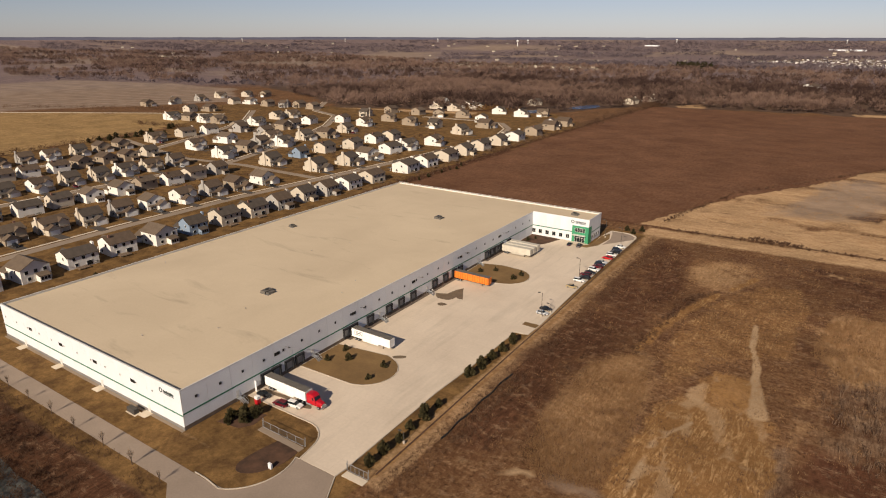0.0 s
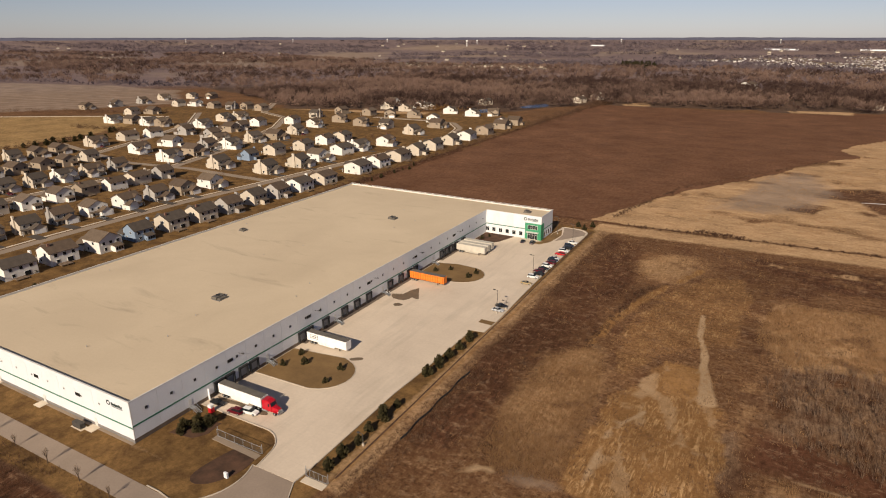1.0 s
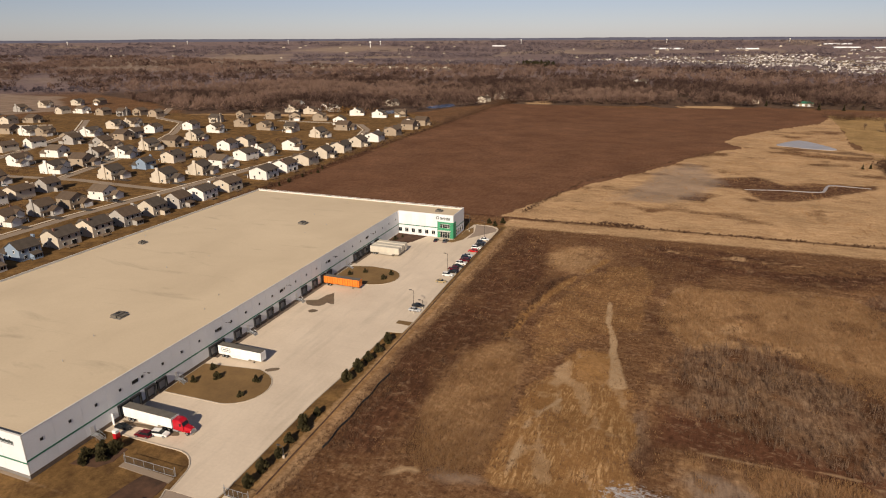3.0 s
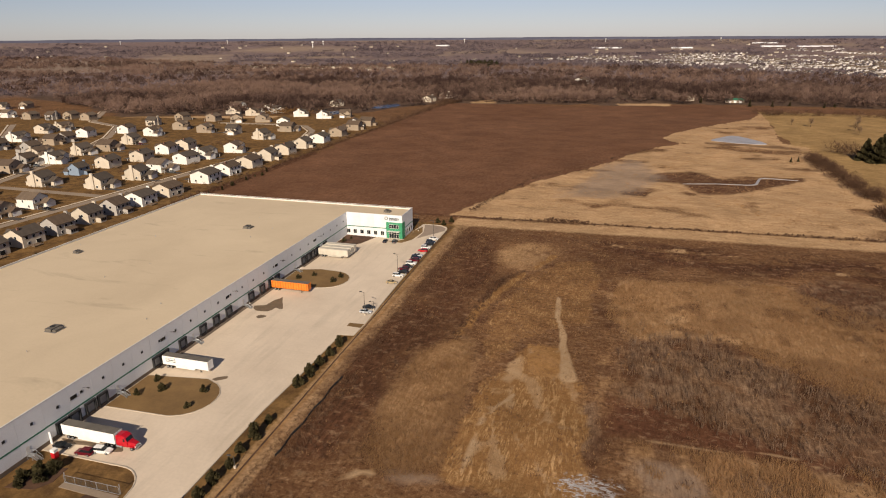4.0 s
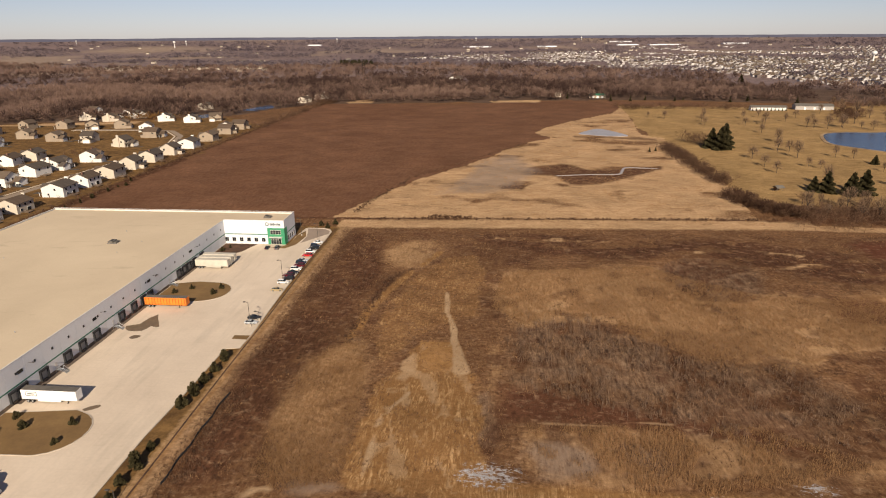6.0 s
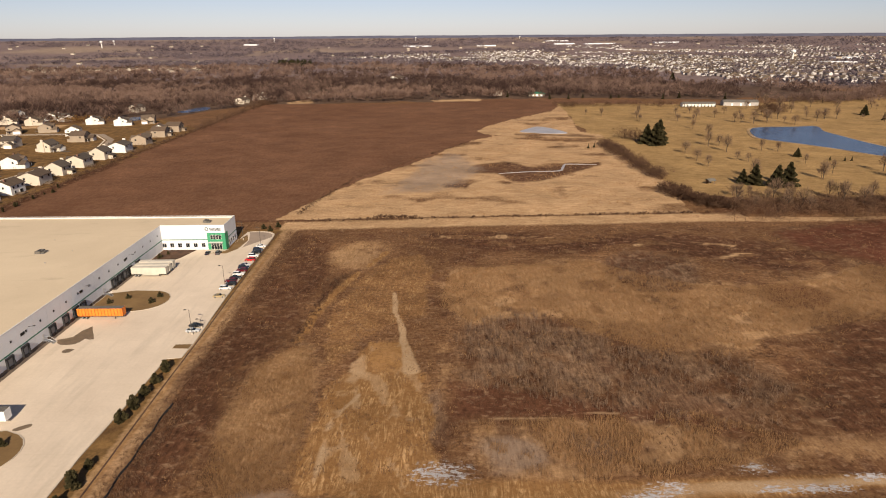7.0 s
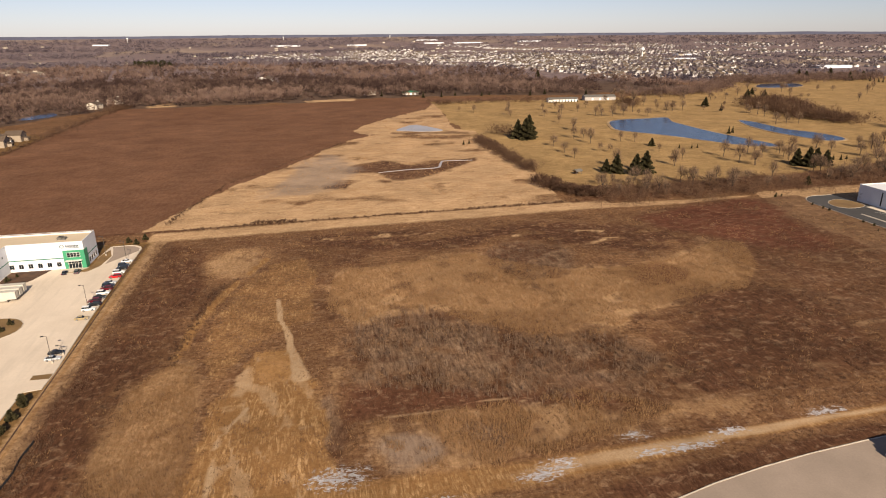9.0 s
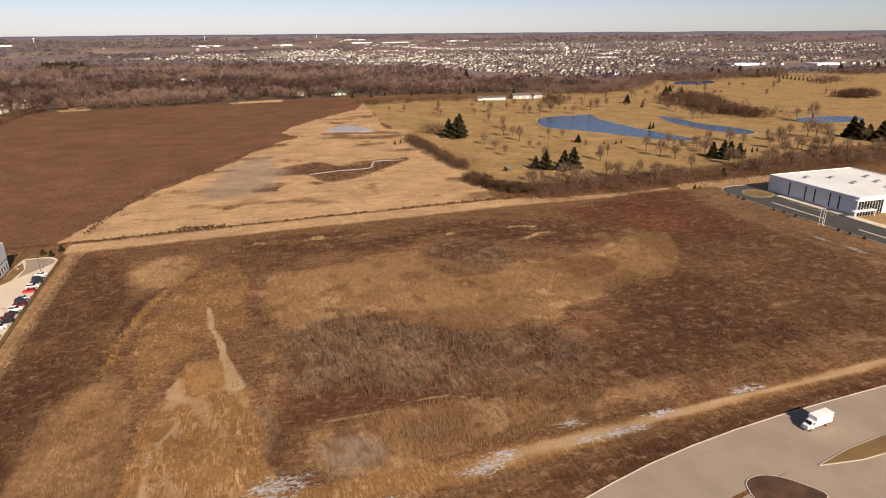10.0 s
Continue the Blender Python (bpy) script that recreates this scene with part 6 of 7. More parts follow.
def box_truck(x, y, turn):
    t = tagged(thing("box_truck", pose(x, y, 0.034, 0, 0, turn)), "white box truck driving on the grey boulevard", "truck")
    body = Build().box(-3.6, -1.2, 0.95, 2.6, 1.2, 3.7, 0.05).obj("cargo_box", M_WHITEMETAL, t)
    for x0, x1 in ((-1.6, -0.8), (-0.65, 0.3), (0.45, 0.9)):
        Build().box(x0, -1.212, 2.55, x1, -1.202, 2.85).obj("marking", M_SIGN, body)
    loft(Build(), [[(px, -w, 0.6), (px, -w, hi - 0.15), (px, -w + 0.2, hi), (px, w - 0.2, hi), (px, w, hi - 0.15), (px, w, 0.6)] for px, w, hi in ((2.65, 1.0, 2.55), (3.5, 1.0, 2.6), (4.15, 0.95, 1.75), (5.0, 0.9, 1.6))]).obj("cab", M_WHITEMETAL, t)
    Build().solid([(3.62, -0.85, 2.45), (3.62, 0.85, 2.45), (4.2, 0.85, 1.82), (4.2, -0.85, 1.82), (3.6, -0.85, 2.35), (3.6, 0.85, 2.35), (4.1, 0.85, 1.7), (4.1, -0.85, 1.7)], [(0, 1, 2, 3), (4, 5, 6, 7), (0, 1, 5, 4), (1, 2, 6, 5), (2, 3, 7, 6), (3, 0, 4, 7)]).obj("windscreen", M_GLASS, t)
    for s in (-1, 1):
        Build().box(2.85, s * 1.0 - 0.015, 1.7, 3.55, s * 1.0 + 0.015, 2.35).obj("side_window", M_GLASS, t)
        wheel(t, 3.9, s * 0.9, 0.45, 0.3)
        wheel(t, -1.9, s * 0.9, 0.45, 0.5)
        Build().box(4.95, s * 0.65 - 0.14, 0.9, 5.04, s * 0.65 + 0.14, 1.12).obj("headlight", M_GLASS, t)
    Build().box(-3.5, -0.5, 0.6, 3.0, 0.5, 0.94).obj("chassis", M_CHASSIS, t)
    Build().box(4.98, -0.95, 0.45, 5.15, 0.95, 0.75, 0.04).obj("front_bumper", M_STEEL, t)
    return t


box_truck(263.4, 22.6, 186)


# ---------------------------------------------------------------- yard fittings
def lamp_post(x, y, h=9.2):
    p = tagged(thing("street_lamp", pose(x, y, 0.035)), "slim dark yard lamp post on a concrete base", "street lamp", "yard lamps")
    Build().rod((0, 0, 0), (0, 0, 0.75), 0.32, sides=10).obj("base", M_KERB, p)
    Build().rod((0, 0, 0.75), (0, 0, h), 0.11, 0.075, 8).obj("pole", M_CHASSIS, p)
    Build().rod((0, 0, h - 0.1), (-0.9, 0, h), 0.05, sides=6).obj("arm", M_CHASSIS, p)
    Build().box(-1.7, -0.25, h - 0.06, -0.85, 0.25, h + 0.16, 0.05).obj("lamp_head", M_CHASSIS, p)


for x, y in ((44.3, 156.6), (46.8, 114.4), (44.6, 209.0), (33.6, 218.0)):
    lamp_post(x, y)
for x, y in ((50.2, 27.0), (48.2, 119.4)):
    lamp_post(x, y, 3.4)


def chain_gate(x0, x1, y, label):
    """Cantilever gate: tube frame with a woven wire infill."""
    g = tagged(thing("sliding_gate", pose(x0, y, 0)), label, "gate", "yard gates")
    ln, h = x1 - x0, 2.1
    f = Build()
    for z in (0.15, h):
        f.rod((0, 0, z), (ln, 0, z), 0.05)
    for i in range(6):
        f.rod((ln * i / 5, 0, 0.15), (ln * i / 5, 0, h), 0.045)
    f.obj("gate_frame", M_STEEL, g)
    w = Build()
    k = int(ln / 0.22)
    for i in range(-10, k):
        a, b = max(i * 0.22, 0), min(i * 0.22 + h - 0.15, ln)
        if b > a:
            w.rod((a, 0, 0.15 + a - i * 0.22), (b, 0, 0.15 + b - i * 0.22), 0.009, sides=3)
            w.rod((ln - a, 0.01, 0.15 + a - i * 0.22), (ln - b, 0.01, 0.15 + b - i * 0.22), 0.009, sides=3)
    w.obj("wire_mesh", M_CHASSIS, g)
    for i in (0, 5):
        Build().rod((ln * i / 5, 0.3, 0), (ln * i / 5, 0.3, 2.6), 0.08, sides=8).obj("post", M_STEEL, g)


chain_gate(15.4, 30.6, 12.2, "open chain-link sliding gate beside the entrance")
chain_gate(45.2, 51.6, 11.4, "short chain-link gate panel at the yard edge")
sheet("gate_track", [(15.2, 10.6), (30.8, 10.0), (30.8, 11.8), (15.2, 12.4)], 0.09, M_STREET, "pale concrete strip under the sliding gate", "strip")
sheet("gate_track_east", [(45.4, 9.2), (51.8, 9.2), (51.8, 11.2), (45.4, 11.2)], 0.09, M_WALK, "pale concrete strip under the gate panel", "strip")
tagged(Build().box(29.2, 1.7, 0, 30.2, 2.2, 1.5, 0.05).obj("gate_stone", M_PANEL), "small white entrance marker beside the kerb", "marker")
gb = tagged(thing("portable_toilet", pose(5.6, 19.0, 0.0)), "red-orange site box with a white roof by the wall", "site box")
Build().box(-0.6, -0.6, 0, 0.6, 0.6, 1.5, 0.06).obj("body", M_RED, gb)
Build().box(-0.58, -0.58, 1.5, 0.58, 0.58, 2.2, 0.06).obj("upper_body", M_WHITEMETAL, gb)
Build().box(-0.65, -0.65, 2.2, 0.65, 0.65, 2.35, 0.08).obj("lid", M_TRIM, gb)
tb = tagged(thing("transformer", pose(-19.0, -2.6, 0)), "dark green transformer box on a pale pad", "transformer")
Build().box(-2.2, -1.0, 0, 2.2, 1.0, 0.12).obj("pad", M_WALK, tb)
Build().box(-1.8, -0.7, 0.12, 1.6, 0.7, 1.6, 0.08).obj("cabinet", M_CHASSIS, tb)


# ---------------------------------------------------------------- plants
M_TWIGS = shaded("bare twigs", (0.165, 0.108, 0.068), (0.33, 0.220, 0.138))
M_FARWOOD = shaded("winter woods", (0.075, 0.045, 0.036), (0.300, 0.198, 0.148))
# greyer, more lavender than the nearer woods: aerial haze put into the twig colour
M_HAZEWOOD = shaded("distant winter woods", (0.112, 0.088, 0.096), (0.215, 0.168, 0.170))
M_NEEDLE = shaded("dark needles", (0.026, 0.025, 0.012), (0.105, 0.086, 0.040))
M_WILLOW = shaded("golden willow twigs", (0.17, 0.085, 0.030), (0.34, 0.19, 0.065))
M_STRAW = shaded("dry reeds and stalks", (0.265, 0.150, 0.070), (0.42, 0.255, 0.125))
M_SHRUB = shaded("leafless shrub stems", (0.078, 0.042, 0.026), (0.21, 0.126, 0.076))
M_SAPLING = shaded("brown sapling stems", (0.105, 0.062, 0.038), (0.275, 0.185, 0.122))
rs = np.random.RandomState(7)


def slivers(base, tip, width, tone):
    """Thin triangles from base to tip, each turned at random about its own length."""
    d = tip - base
    side = np.cross(d, rs.normal(size=d.shape))
    side /= np.linalg.norm(side, axis=1, keepdims=True) + 1e-9
    w = np.asarray(width)[:, None] * side * 0.5
    v = np.stack([base - w, base + w, tip], 1).reshape(-1, 3)
    return v, np.arange(len(v)).reshape(-1, 3), np.repeat(tone, 3)


def twig_cloud(x, y, z, height, radius, per, width, tone, trunk=0.3, mix_tone=0.10, lowest=-0.55):
    """Leafless crowns: twigs from inside each crown out to a rounded, uneven surface, widest outside."""
    k = len(x)
    idx = np.repeat(np.arange(k), per)
    a = rs.uniform(0, 2 * np.pi, k * per)
    e = np.arcsin(rs.uniform(lowest, 1.0, k * per))
    h, r = height[idx], radius[idx]
    low = trunk * h
    cz = low + (h - low) * 0.42
    s = rs.uniform(0.55, 1.05, k * per)
    tip = np.stack([x[idx] + r * s * np.cos(e) * np.cos(a), y[idx] + r * s * np.cos(e) * np.sin(a), z[idx] + cz + (h - low) * 0.58 * s * np.sin(e)], -1)
    d = rs.uniform(0.25, 0.6, k * per)[:, None]
    core = np.stack([x[idx], y[idx], z[idx] + cz * 0.8], -1)
    base = core * (1 - d) + tip * d
    t = np.clip(tone[idx] + rs.uniform(-1, 1, k * per) * mix_tone, 0, 1)
    v, f, tn = slivers(tip, base, rs.uniform(0.5, 1.3, k * per) * width, t)
    tb = np.stack([x, y, z - 0.3], -1)
    tt = np.stack([x, y, z + height * 0.75], -1)
    v2, f2, t2 = slivers(tb, tt, np.maximum(0.25, height * 0.03), np.clip(tone * 0.6, 0, 1))
    v, f = np.concatenate([v, v2]), np.concatenate([f, f2 + len(v)])
    return v, f, np.concatenate([tn, t2])


def scatter(poly, count, seed, keep=None):
    r = np.random.RandomState(seed)
    xs, ys = [p[0] for p in poly], [p[1] for p in poly]
    x, y = r.uniform(min(xs), max(xs), count), r.uniform(min(ys), max(ys), count)
    ok = inside(poly, x, y) > 0.5
    if keep is not None:
        ok &= keep(x, y)
    return x[ok], y[ok]


def stuff(name, parts, material, label, category):
    return tagged(put(name, quick_mesh(name, *parts), material), label, category, kind="stuff")


# great woods to the north
WOODS_NEAR = [(-700, 700), (-490, 612), (-365, 650), (-200, 722), (-135, 862), (150, 892), (293, 937), (470, 915), (560, 900), (640, 1000), (500, 1300), (-700, 1300)]
def wood_tone(x, y):
    return np.clip(1.7 * (field_noise(x, y, 130, 14) - 0.5) + 0.9 * (field_noise(x, y, 30, 15) - 0.5) + 0.50 + rs.uniform(-0.4, 0.4, len(x)), 0, 1)


def wood_gap(x, y):
    """Clearings round the houses and ponds among the trees."""
    ok = (near_line([(-255, 685), (-236, 712)], x, y) > 20) & (near_line([(-205, 770), (-200, 820)], x, y) > 20)
    for hx, hy, r in ((-395, 715, 20), (-150, 930, 18), (-80, 960, 18), (41, 1290, 34), (50, 1255, 26), (226, 972, 24), (-272, 775, 20), (-160, 870, 16)):
        ok &= np.hypot(x - hx, y - hy + 8) > r
    return ok


wx, wy = scatter(WOODS_NEAR, 9500, 1, lambda x, y: (field_noise(x, y, 70, 9) > 0.28) & wood_gap(x, y))
hh = 9 + 8 * field_noise(wx, wy, 60, 12) + rs.uniform(-3, 4, len(wx))
cloud = twig_cloud(wx, wy, land(wx, wy), hh, hh * rs.uniform(0.34, 0.5, len(wx)), 84, 0.62, wood_tone(wx, wy), 0.12)
stuff("woods", cloud, M_FARWOOD, "leafless brown-grey winter woods beyond the fields", "woods")
wx, wy = scatter(FOREST, 17000, 2, lambda x, y: (field_noise(x, y, 160, 19) > 0.36) & (inside(WOODS_NEAR, x, y) < 0.5) & wood_gap(x, y))
hh = 10 + 9 * field_noise(wx, wy, 90, 12) + rs.uniform(-3, 4, len(wx))
cloud = twig_cloud(wx, wy, land(wx, wy), hh, hh * rs.uniform(0.4, 0.6, len(wx)), 40, 1.5, wood_tone(wx, wy), 0.12)
stuff("woods_beyond", cloud, M_FARWOOD, "distant leafless woodland in brown and grey", "woods")
wx, wy = scatter([(-371, 1961), (-256, 1905), (-310, 2190), (-438, 2244)], 260, 5)
hh = rs.uniform(13, 18, len(wx))
stuff("pine_stand", twig_cloud(wx, wy, land(wx, wy), hh, hh * 0.35, 60, 1.6, rs.uniform(0, 0.5, len(wx)), 0.05), M_NEEDLE, "dark pine stand within the leafless woods", "woods")
# broken woodland out to the rim
a = rs.uniform(radians(-25), radians(155), 30000)
r = 1350 + 3250 * rs.uniform(0, 1, len(a)) ** 0.9
wx, wy = EYE_XY[0] + r * np.cos(a), EYE_XY[1] + r * np.sin(a)
ok = (field_noise(wx * 0.6, wy * 2.0, 330, 52) > 0.40) & (inside(FOREST, wx, wy) < 0.5) & (inside(GOLF, wx, wy) < 0.5) & (inside(TILLED, wx, wy) < 0.5)
for p in FAR_FIELDS + FAR_PLOUGHED:
    ok &= inside(p, wx, wy, 25, 120) < 0.5
for p in (TOWN, TOWN_WEST, TOWN_FAR, TOWN_EAST):
    ok &= (inside(p, wx, wy) < 0.5) | (rs.uniform(0, 1, len(wx)) < 0.35)
wx, wy = wx[ok], wy[ok]
hh = rs.uniform(8, 15, len(wx))
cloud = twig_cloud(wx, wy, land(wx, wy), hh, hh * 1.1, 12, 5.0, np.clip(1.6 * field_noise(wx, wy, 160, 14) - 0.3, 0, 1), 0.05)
stuff("far_woods", cloud, M_HAZEWOOD, "far belts of bare trees towards the horizon", "woods")


# bare and evergreen trees
def bare_tree(h=9.0, spread_r=3.6, seed=0, twigs=330, twig=0.15):
    t = tagged(thing("bare_tree"), "leafless deciduous tree with fine brown twigs", "tree", "bare trees")
    r = random.Random(seed)
    b = Build().rod((0, 0, -0.2), (0.1, 0, h * 0.32), h * 0.022, h * 0.016, 6)
    for k in range(7):
        a = k * 2.4 + r.uniform(-0.4, 0.4)
        s = Vector((0.1, 0, h * r.uniform(0.22, 0.36)))
        e = Vector((math.cos(a) * spread_r * r.uniform(0.35, 0.6), math.sin(a) * spread_r * r.uniform(0.35, 0.6), h * r.uniform(0.55, 0.75)))
        b.rod(s, e, h * 0.011, h * 0.005, 5)
        for q in range(3):
            e2 = e + Vector((r.uniform(-1, 1) * spread_r * 0.4, r.uniform(-1, 1) * spread_r * 0.4, h * r.uniform(0.08, 0.24)))
            b.rod(s.lerp(e, r.uniform(0.55, 1)), e2, h * 0.005, h * 0.002, 4)
    b.obj("trunk", M_TRUNK, t)
    one = np.zeros(1)
    crown = twig_cloud(one, one, one, np.full(1, h), np.full(1, spread_r), twigs, twig, np.full(1, 0.5), 0.16, 0.5, -0.55)
    put("crown", quick_mesh("crown", *crown), M_TWIGS, t)
    return t


def evergreen(h=7.0, r=2.0, seed=0, full=900, label="dark green spruce with dense drooping boughs", round_top=False):
    t = tagged(thing("evergreen"), label, "tree", "evergreens")
    Build().rod((0, 0, -0.2), (0, 0, h * 0.8), h * 0.025, h * 0.006, 6).obj("trunk", M_TRUNK, t)
    u = rs.uniform(0.05, 1, full) ** 0.75
    z = h * (1 - u) * 0.97
    a = rs.uniform(0, 2 * np.pi, full)
    reach = r * (u ** (0.6 if round_top else 0.95)) * (0.72 + 0.28 * np.sin(a * 3 + z * 2.1)) * rs.uniform(0.75, 1.1, full)
    if round_top:
        reach = r * np.sin(np.pi * (0.04 + 0.62 * u)) * (0.70 + 0.30 * np.sin(a * 2 + z * 1.7)) * rs.uniform(0.7, 1.15, full)
    base = np.stack([0.1 * reach * np.cos(a), 0.1 * reach * np.sin(a), z + 0.10 * reach], -1)
    tip = np.stack([reach * np.cos(a), reach * np.sin(a), z - 0.05 * reach + rs.uniform(-0.1, 0.35, full)], -1)
    v, f, tn = slivers(tip, base, 0.34 + 0.25 * reach, np.clip(0.25 + 0.6 * rs.uniform(0, 1, full), 0, 1))
    put("crown", quick_mesh("crown", v, f, tn), M_NEEDLE, t)
    return t


def grow(proto, spots, seed):
    r = random.Random(seed)
    for i, (x, y, k) in enumerate(spots):
        m = pose(x, y, 0, 0, 0, r.uniform(0, 360)) @ Matrix.Diagonal((k * r.uniform(0.92, 1.08), k * r.uniform(0.92, 1.08), k, 1))
        if i == 0:
            proto.matrix_world = m
        else:
            s = proto.scale.copy()
            proto.scale = (1, 1, 1)
            copy_thing(proto, m)
            proto.scale = s


# evergreens of the yard
pine_a = evergreen(4.0, 1.65, 1, 380, "small dark evergreen in the yard strip", True)
grow(pine_a, [(46.9, 64.2, 1.0), (47.3, 70.6, 1.1), (47.5, 76.8, 0.95), (47.7, 83.4, 0.9), (47.9, 90.2, 1.05), (48.3, 45.5, 0.7), (48.4, 38.6, 1.3), (48.0, 32.6, 0.8), (48.8, 27.2, 0.75), (48.2, 21.4, 0.95), (48.4, 15.9, 0.9)], 1)
pine_b = evergreen(2.5, 1.15, 2, 190, "small sparse evergreen on a planting island", True)
grow(pine_b, [(4.9, 47.4, 0.95), (10.3, 51.4, 1.1), (5.2, 55.6, 0.95), (22.9, 45.8, 0.85), (22.2, 54.0, 1.05), (5.6, 141.0, 0.9), (10.5, 145.7, 0.9), (21.4, 141.2, 1.05), (22.2, 147.0, 1.0), (3.2, 192.0, 1.0), (5.0, 197.0, 0.7), (39.0, 236.0, 1.2), (43.2, 232.5, 1.2), (45.8, 239.0, 1.3)], 2)
pine_c = evergreen(3.8, 2.0, 3, 260, "bushy dark evergreen in a group beside the wall", True)
grow(pine_c, [(5.2, 10.4, 0.9), (7.6, 13.2, 1.05), (9.6, 11.0, 0.8), (9.8, 14.8, 0.95), (6.4, 8.4, 0.65)], 3)
sheet("shrub_bed", [(3.4, 7.2), (10.5, 8.4), (12.6, 11.5), (12.0, 16.5), (7.0, 15.4), (4.0, 12.0)], 0.06, M_MULCH, "brown mulch bed under evergreens", "planting bed")
spruce = evergreen(15.0, 6.3, 4, 1900, "tall dark spruce on the golf course")
grow(spruce, [(334, 332, 0.75), (340, 328, 1.05), (352, 322, 1.1), (361, 325, 1.2), (320, 492, 1.35), (326, 486, 1.5), (333, 498, 1.6), (421, 424, 0.55), (484, 324, 0.95), (489, 318, 1.1), (497, 320, 1.0), (503, 317, 0.9), (445, 267, 0.45)], 4)
grow(copy_thing(spruce, Matrix()), [(672, 362, 1.5), (669, 352, 1.35), (672, 345, 1.1), (676, 336, 1.4), (681, 334, 1.5), (1092, 1053, 1.6), (1104, 1046, 1.4), (1209, 1101, 1.5), (1178, 1016, 1.3), (1225, 1033, 1.3), (1470, 1073, 1.5), (1582, 1070, 1.6), (644, 685, 0.95), (756, 752, 1.1), (809, 813, 0.8), (807, 781, 0.8), (628, 1295, 1.2)], 41)
cedar = evergreen(8.0, 2.0, 5, 520, "narrow dark cedar in open grass")
grow(cedar, [(262, 470, 0.6), (268, 474, 0.6), (284, 478, 0.65), (300, 900, 1.5), (240, 940, 1.3), (330, 905, 1.2), (355, 920, 1.0), (395, 905, 1.1), (410, 915, 1.0), (470, 890, 1.3), (500, 905, 1.5), (560, 880, 1.4), (700, 830, 1.2), (720, 850, 1.3), (405, 172, 0.25)], 5)
grow(copy_thing(cedar, Matrix()), [(438, 408, 0.5), (448, 405, 0.5), (454, 406, 0.5), (524, 333, 0.6), (529, 331, 0.65), (537, 334, 0.5), (635, 637, 1.3), (529, 470, 1.0), (536, 474, 0.9)] + [(462 + 4.6 * i, 781 - 0.1 * i, 0.6) for i in range(10)] + [(1199 - 0.75 * i, 988 - 10.7 * i, 1.0) for i in range(13)], 51)
fir = evergreen(6.5, 2.9, 9, 520, "bushy dark conifer between pasture and gardens", True)
grow(fir, [(-478 + 2.5 * (i % 3), 232 + 9 * i, 0.8 + 0.12 * (i % 4)) for i in range(8)] + [(-497, 330, 1.0), (-505, 340, 0.8), (-460, 300, 0.9)], 9)
# rows of small evergreens behind the gardens of the nearest houses
rng_bush = random.Random(8)
bush = evergreen(2.2, 0.9, 6, 220, "small garden evergreen behind the houses", True)
grow(bush, [(-122 + rng_bush.uniform(-3, 3), -20 + i * 9.5 + rng_bush.uniform(-3, 3), rng_bush.uniform(0.7, 1.4)) for i in range(38)] + [(410.4 + rng_bush.uniform(-0.5, 0.5), y, 0.75) for y in (132, 139.5, 145.5, 172.6, 180, 186.5, 210, 214.5, 222.5)] + [(402, 243, 0.8), (405, 246, 0.9), (407, 244, 0.7)], 6)

rng_tree = random.Random(21)
sapling = bare_tree(4.2, 0.8, 7, 46, 0.05)
grow(sapling, [(-88, -15.1, 0.9), (-75, -15.2, 1.0), (-62, -15.0, 1.0), (-49.8, -15.1, 0.9), (-36.8, -15.2, 1.1), (-24.9, -15.2, 1.0), (-11.6, -15.1, 1.15), (1.2, -15.2, 1.2), (12.5, -15.3, 0.9)], 34)
tree_a = bare_tree(11.5, 3.9, 1)
tree_b = bare_tree(12.0, 3.2, 2)
tree_c = bare_tree(10.5, 4.4, 3)
spots = [
    [(447, 340, 1.4), (451, 365, 1.3), (501, 364, 1.1), (517, 370, 1.3), (716, 447, 2.2), (723, 474, 1.3), (629, 371, 1.8), (636, 368, 1.7), (640, 360, 1.6), (497, 626, 1.4), (477, 616, 1.4), (616, 514, 1.3), (644, 514, 1.2), (632, 518, 1.1), (546, 360, 1.1), (558, 343, 1.1), (563, 333, 1.3), (574, 329, 1.2)],
    [(578, 314, 1.2), (571, 279, 1.2), (397, 582, 0.9), (390, 525, 1.2), (406, 453, 0.9), (374, 448, 1.3), (418, 449, 0.8), (412, 361, 0.9), (349, 347, 1.3), (412, 396, 0.7), (977, 767, 1.5), (1043, 824, 1.4), (1156, 817, 1.5), (1165, 813, 1.5), (656, 596, 1.4), (557, 634, 1.3), (561, 725, 1.8)],
    [(371, 287, 1.1), (381, 278, 1.1), (312, 269, 0.8), (304, 272, 0.7), (330, 268, 0.9), (341, 263, 0.9), (401, 282, 1.0), (411, 283, 0.9), (414, 266, 0.8), (427, 268, 0.8), (480, 278, 1.1), (478, 268, 1.0), (479, 289, 1.0), (518, 286, 1.0), (527, 278, 1.0), (504, 280, 0.9), (572, 290, 1.1), (573, 266, 1.1)],
]
for x0, x1, y0, y1, k in ((310, 430, 560, 760, 10), (560, 700, 680, 850, 16), (540, 700, 270, 330, 22), (700, 1000, 560, 900, 22), (660, 760, 300, 400, 18), (330, 430, 340, 540, 9), (450, 640, 296, 390, 22), (560, 690, 570, 680, 12), (440, 560, 605, 770, 14), (300, 420, 262, 300, 16), (420, 700, 262, 296, 26)):
    for _ in range(k):
        spots[rng_tree.randrange(3)].append((rng_tree.uniform(x0, x1), rng_tree.uniform(y0, y1), rng_tree.uniform(0.6, 1.35)))
for p, s, k in ((tree_a, spots[0], 31), (tree_b, spots[1], 32), (tree_c, spots[2], 33)):
    grow(p, s, k)


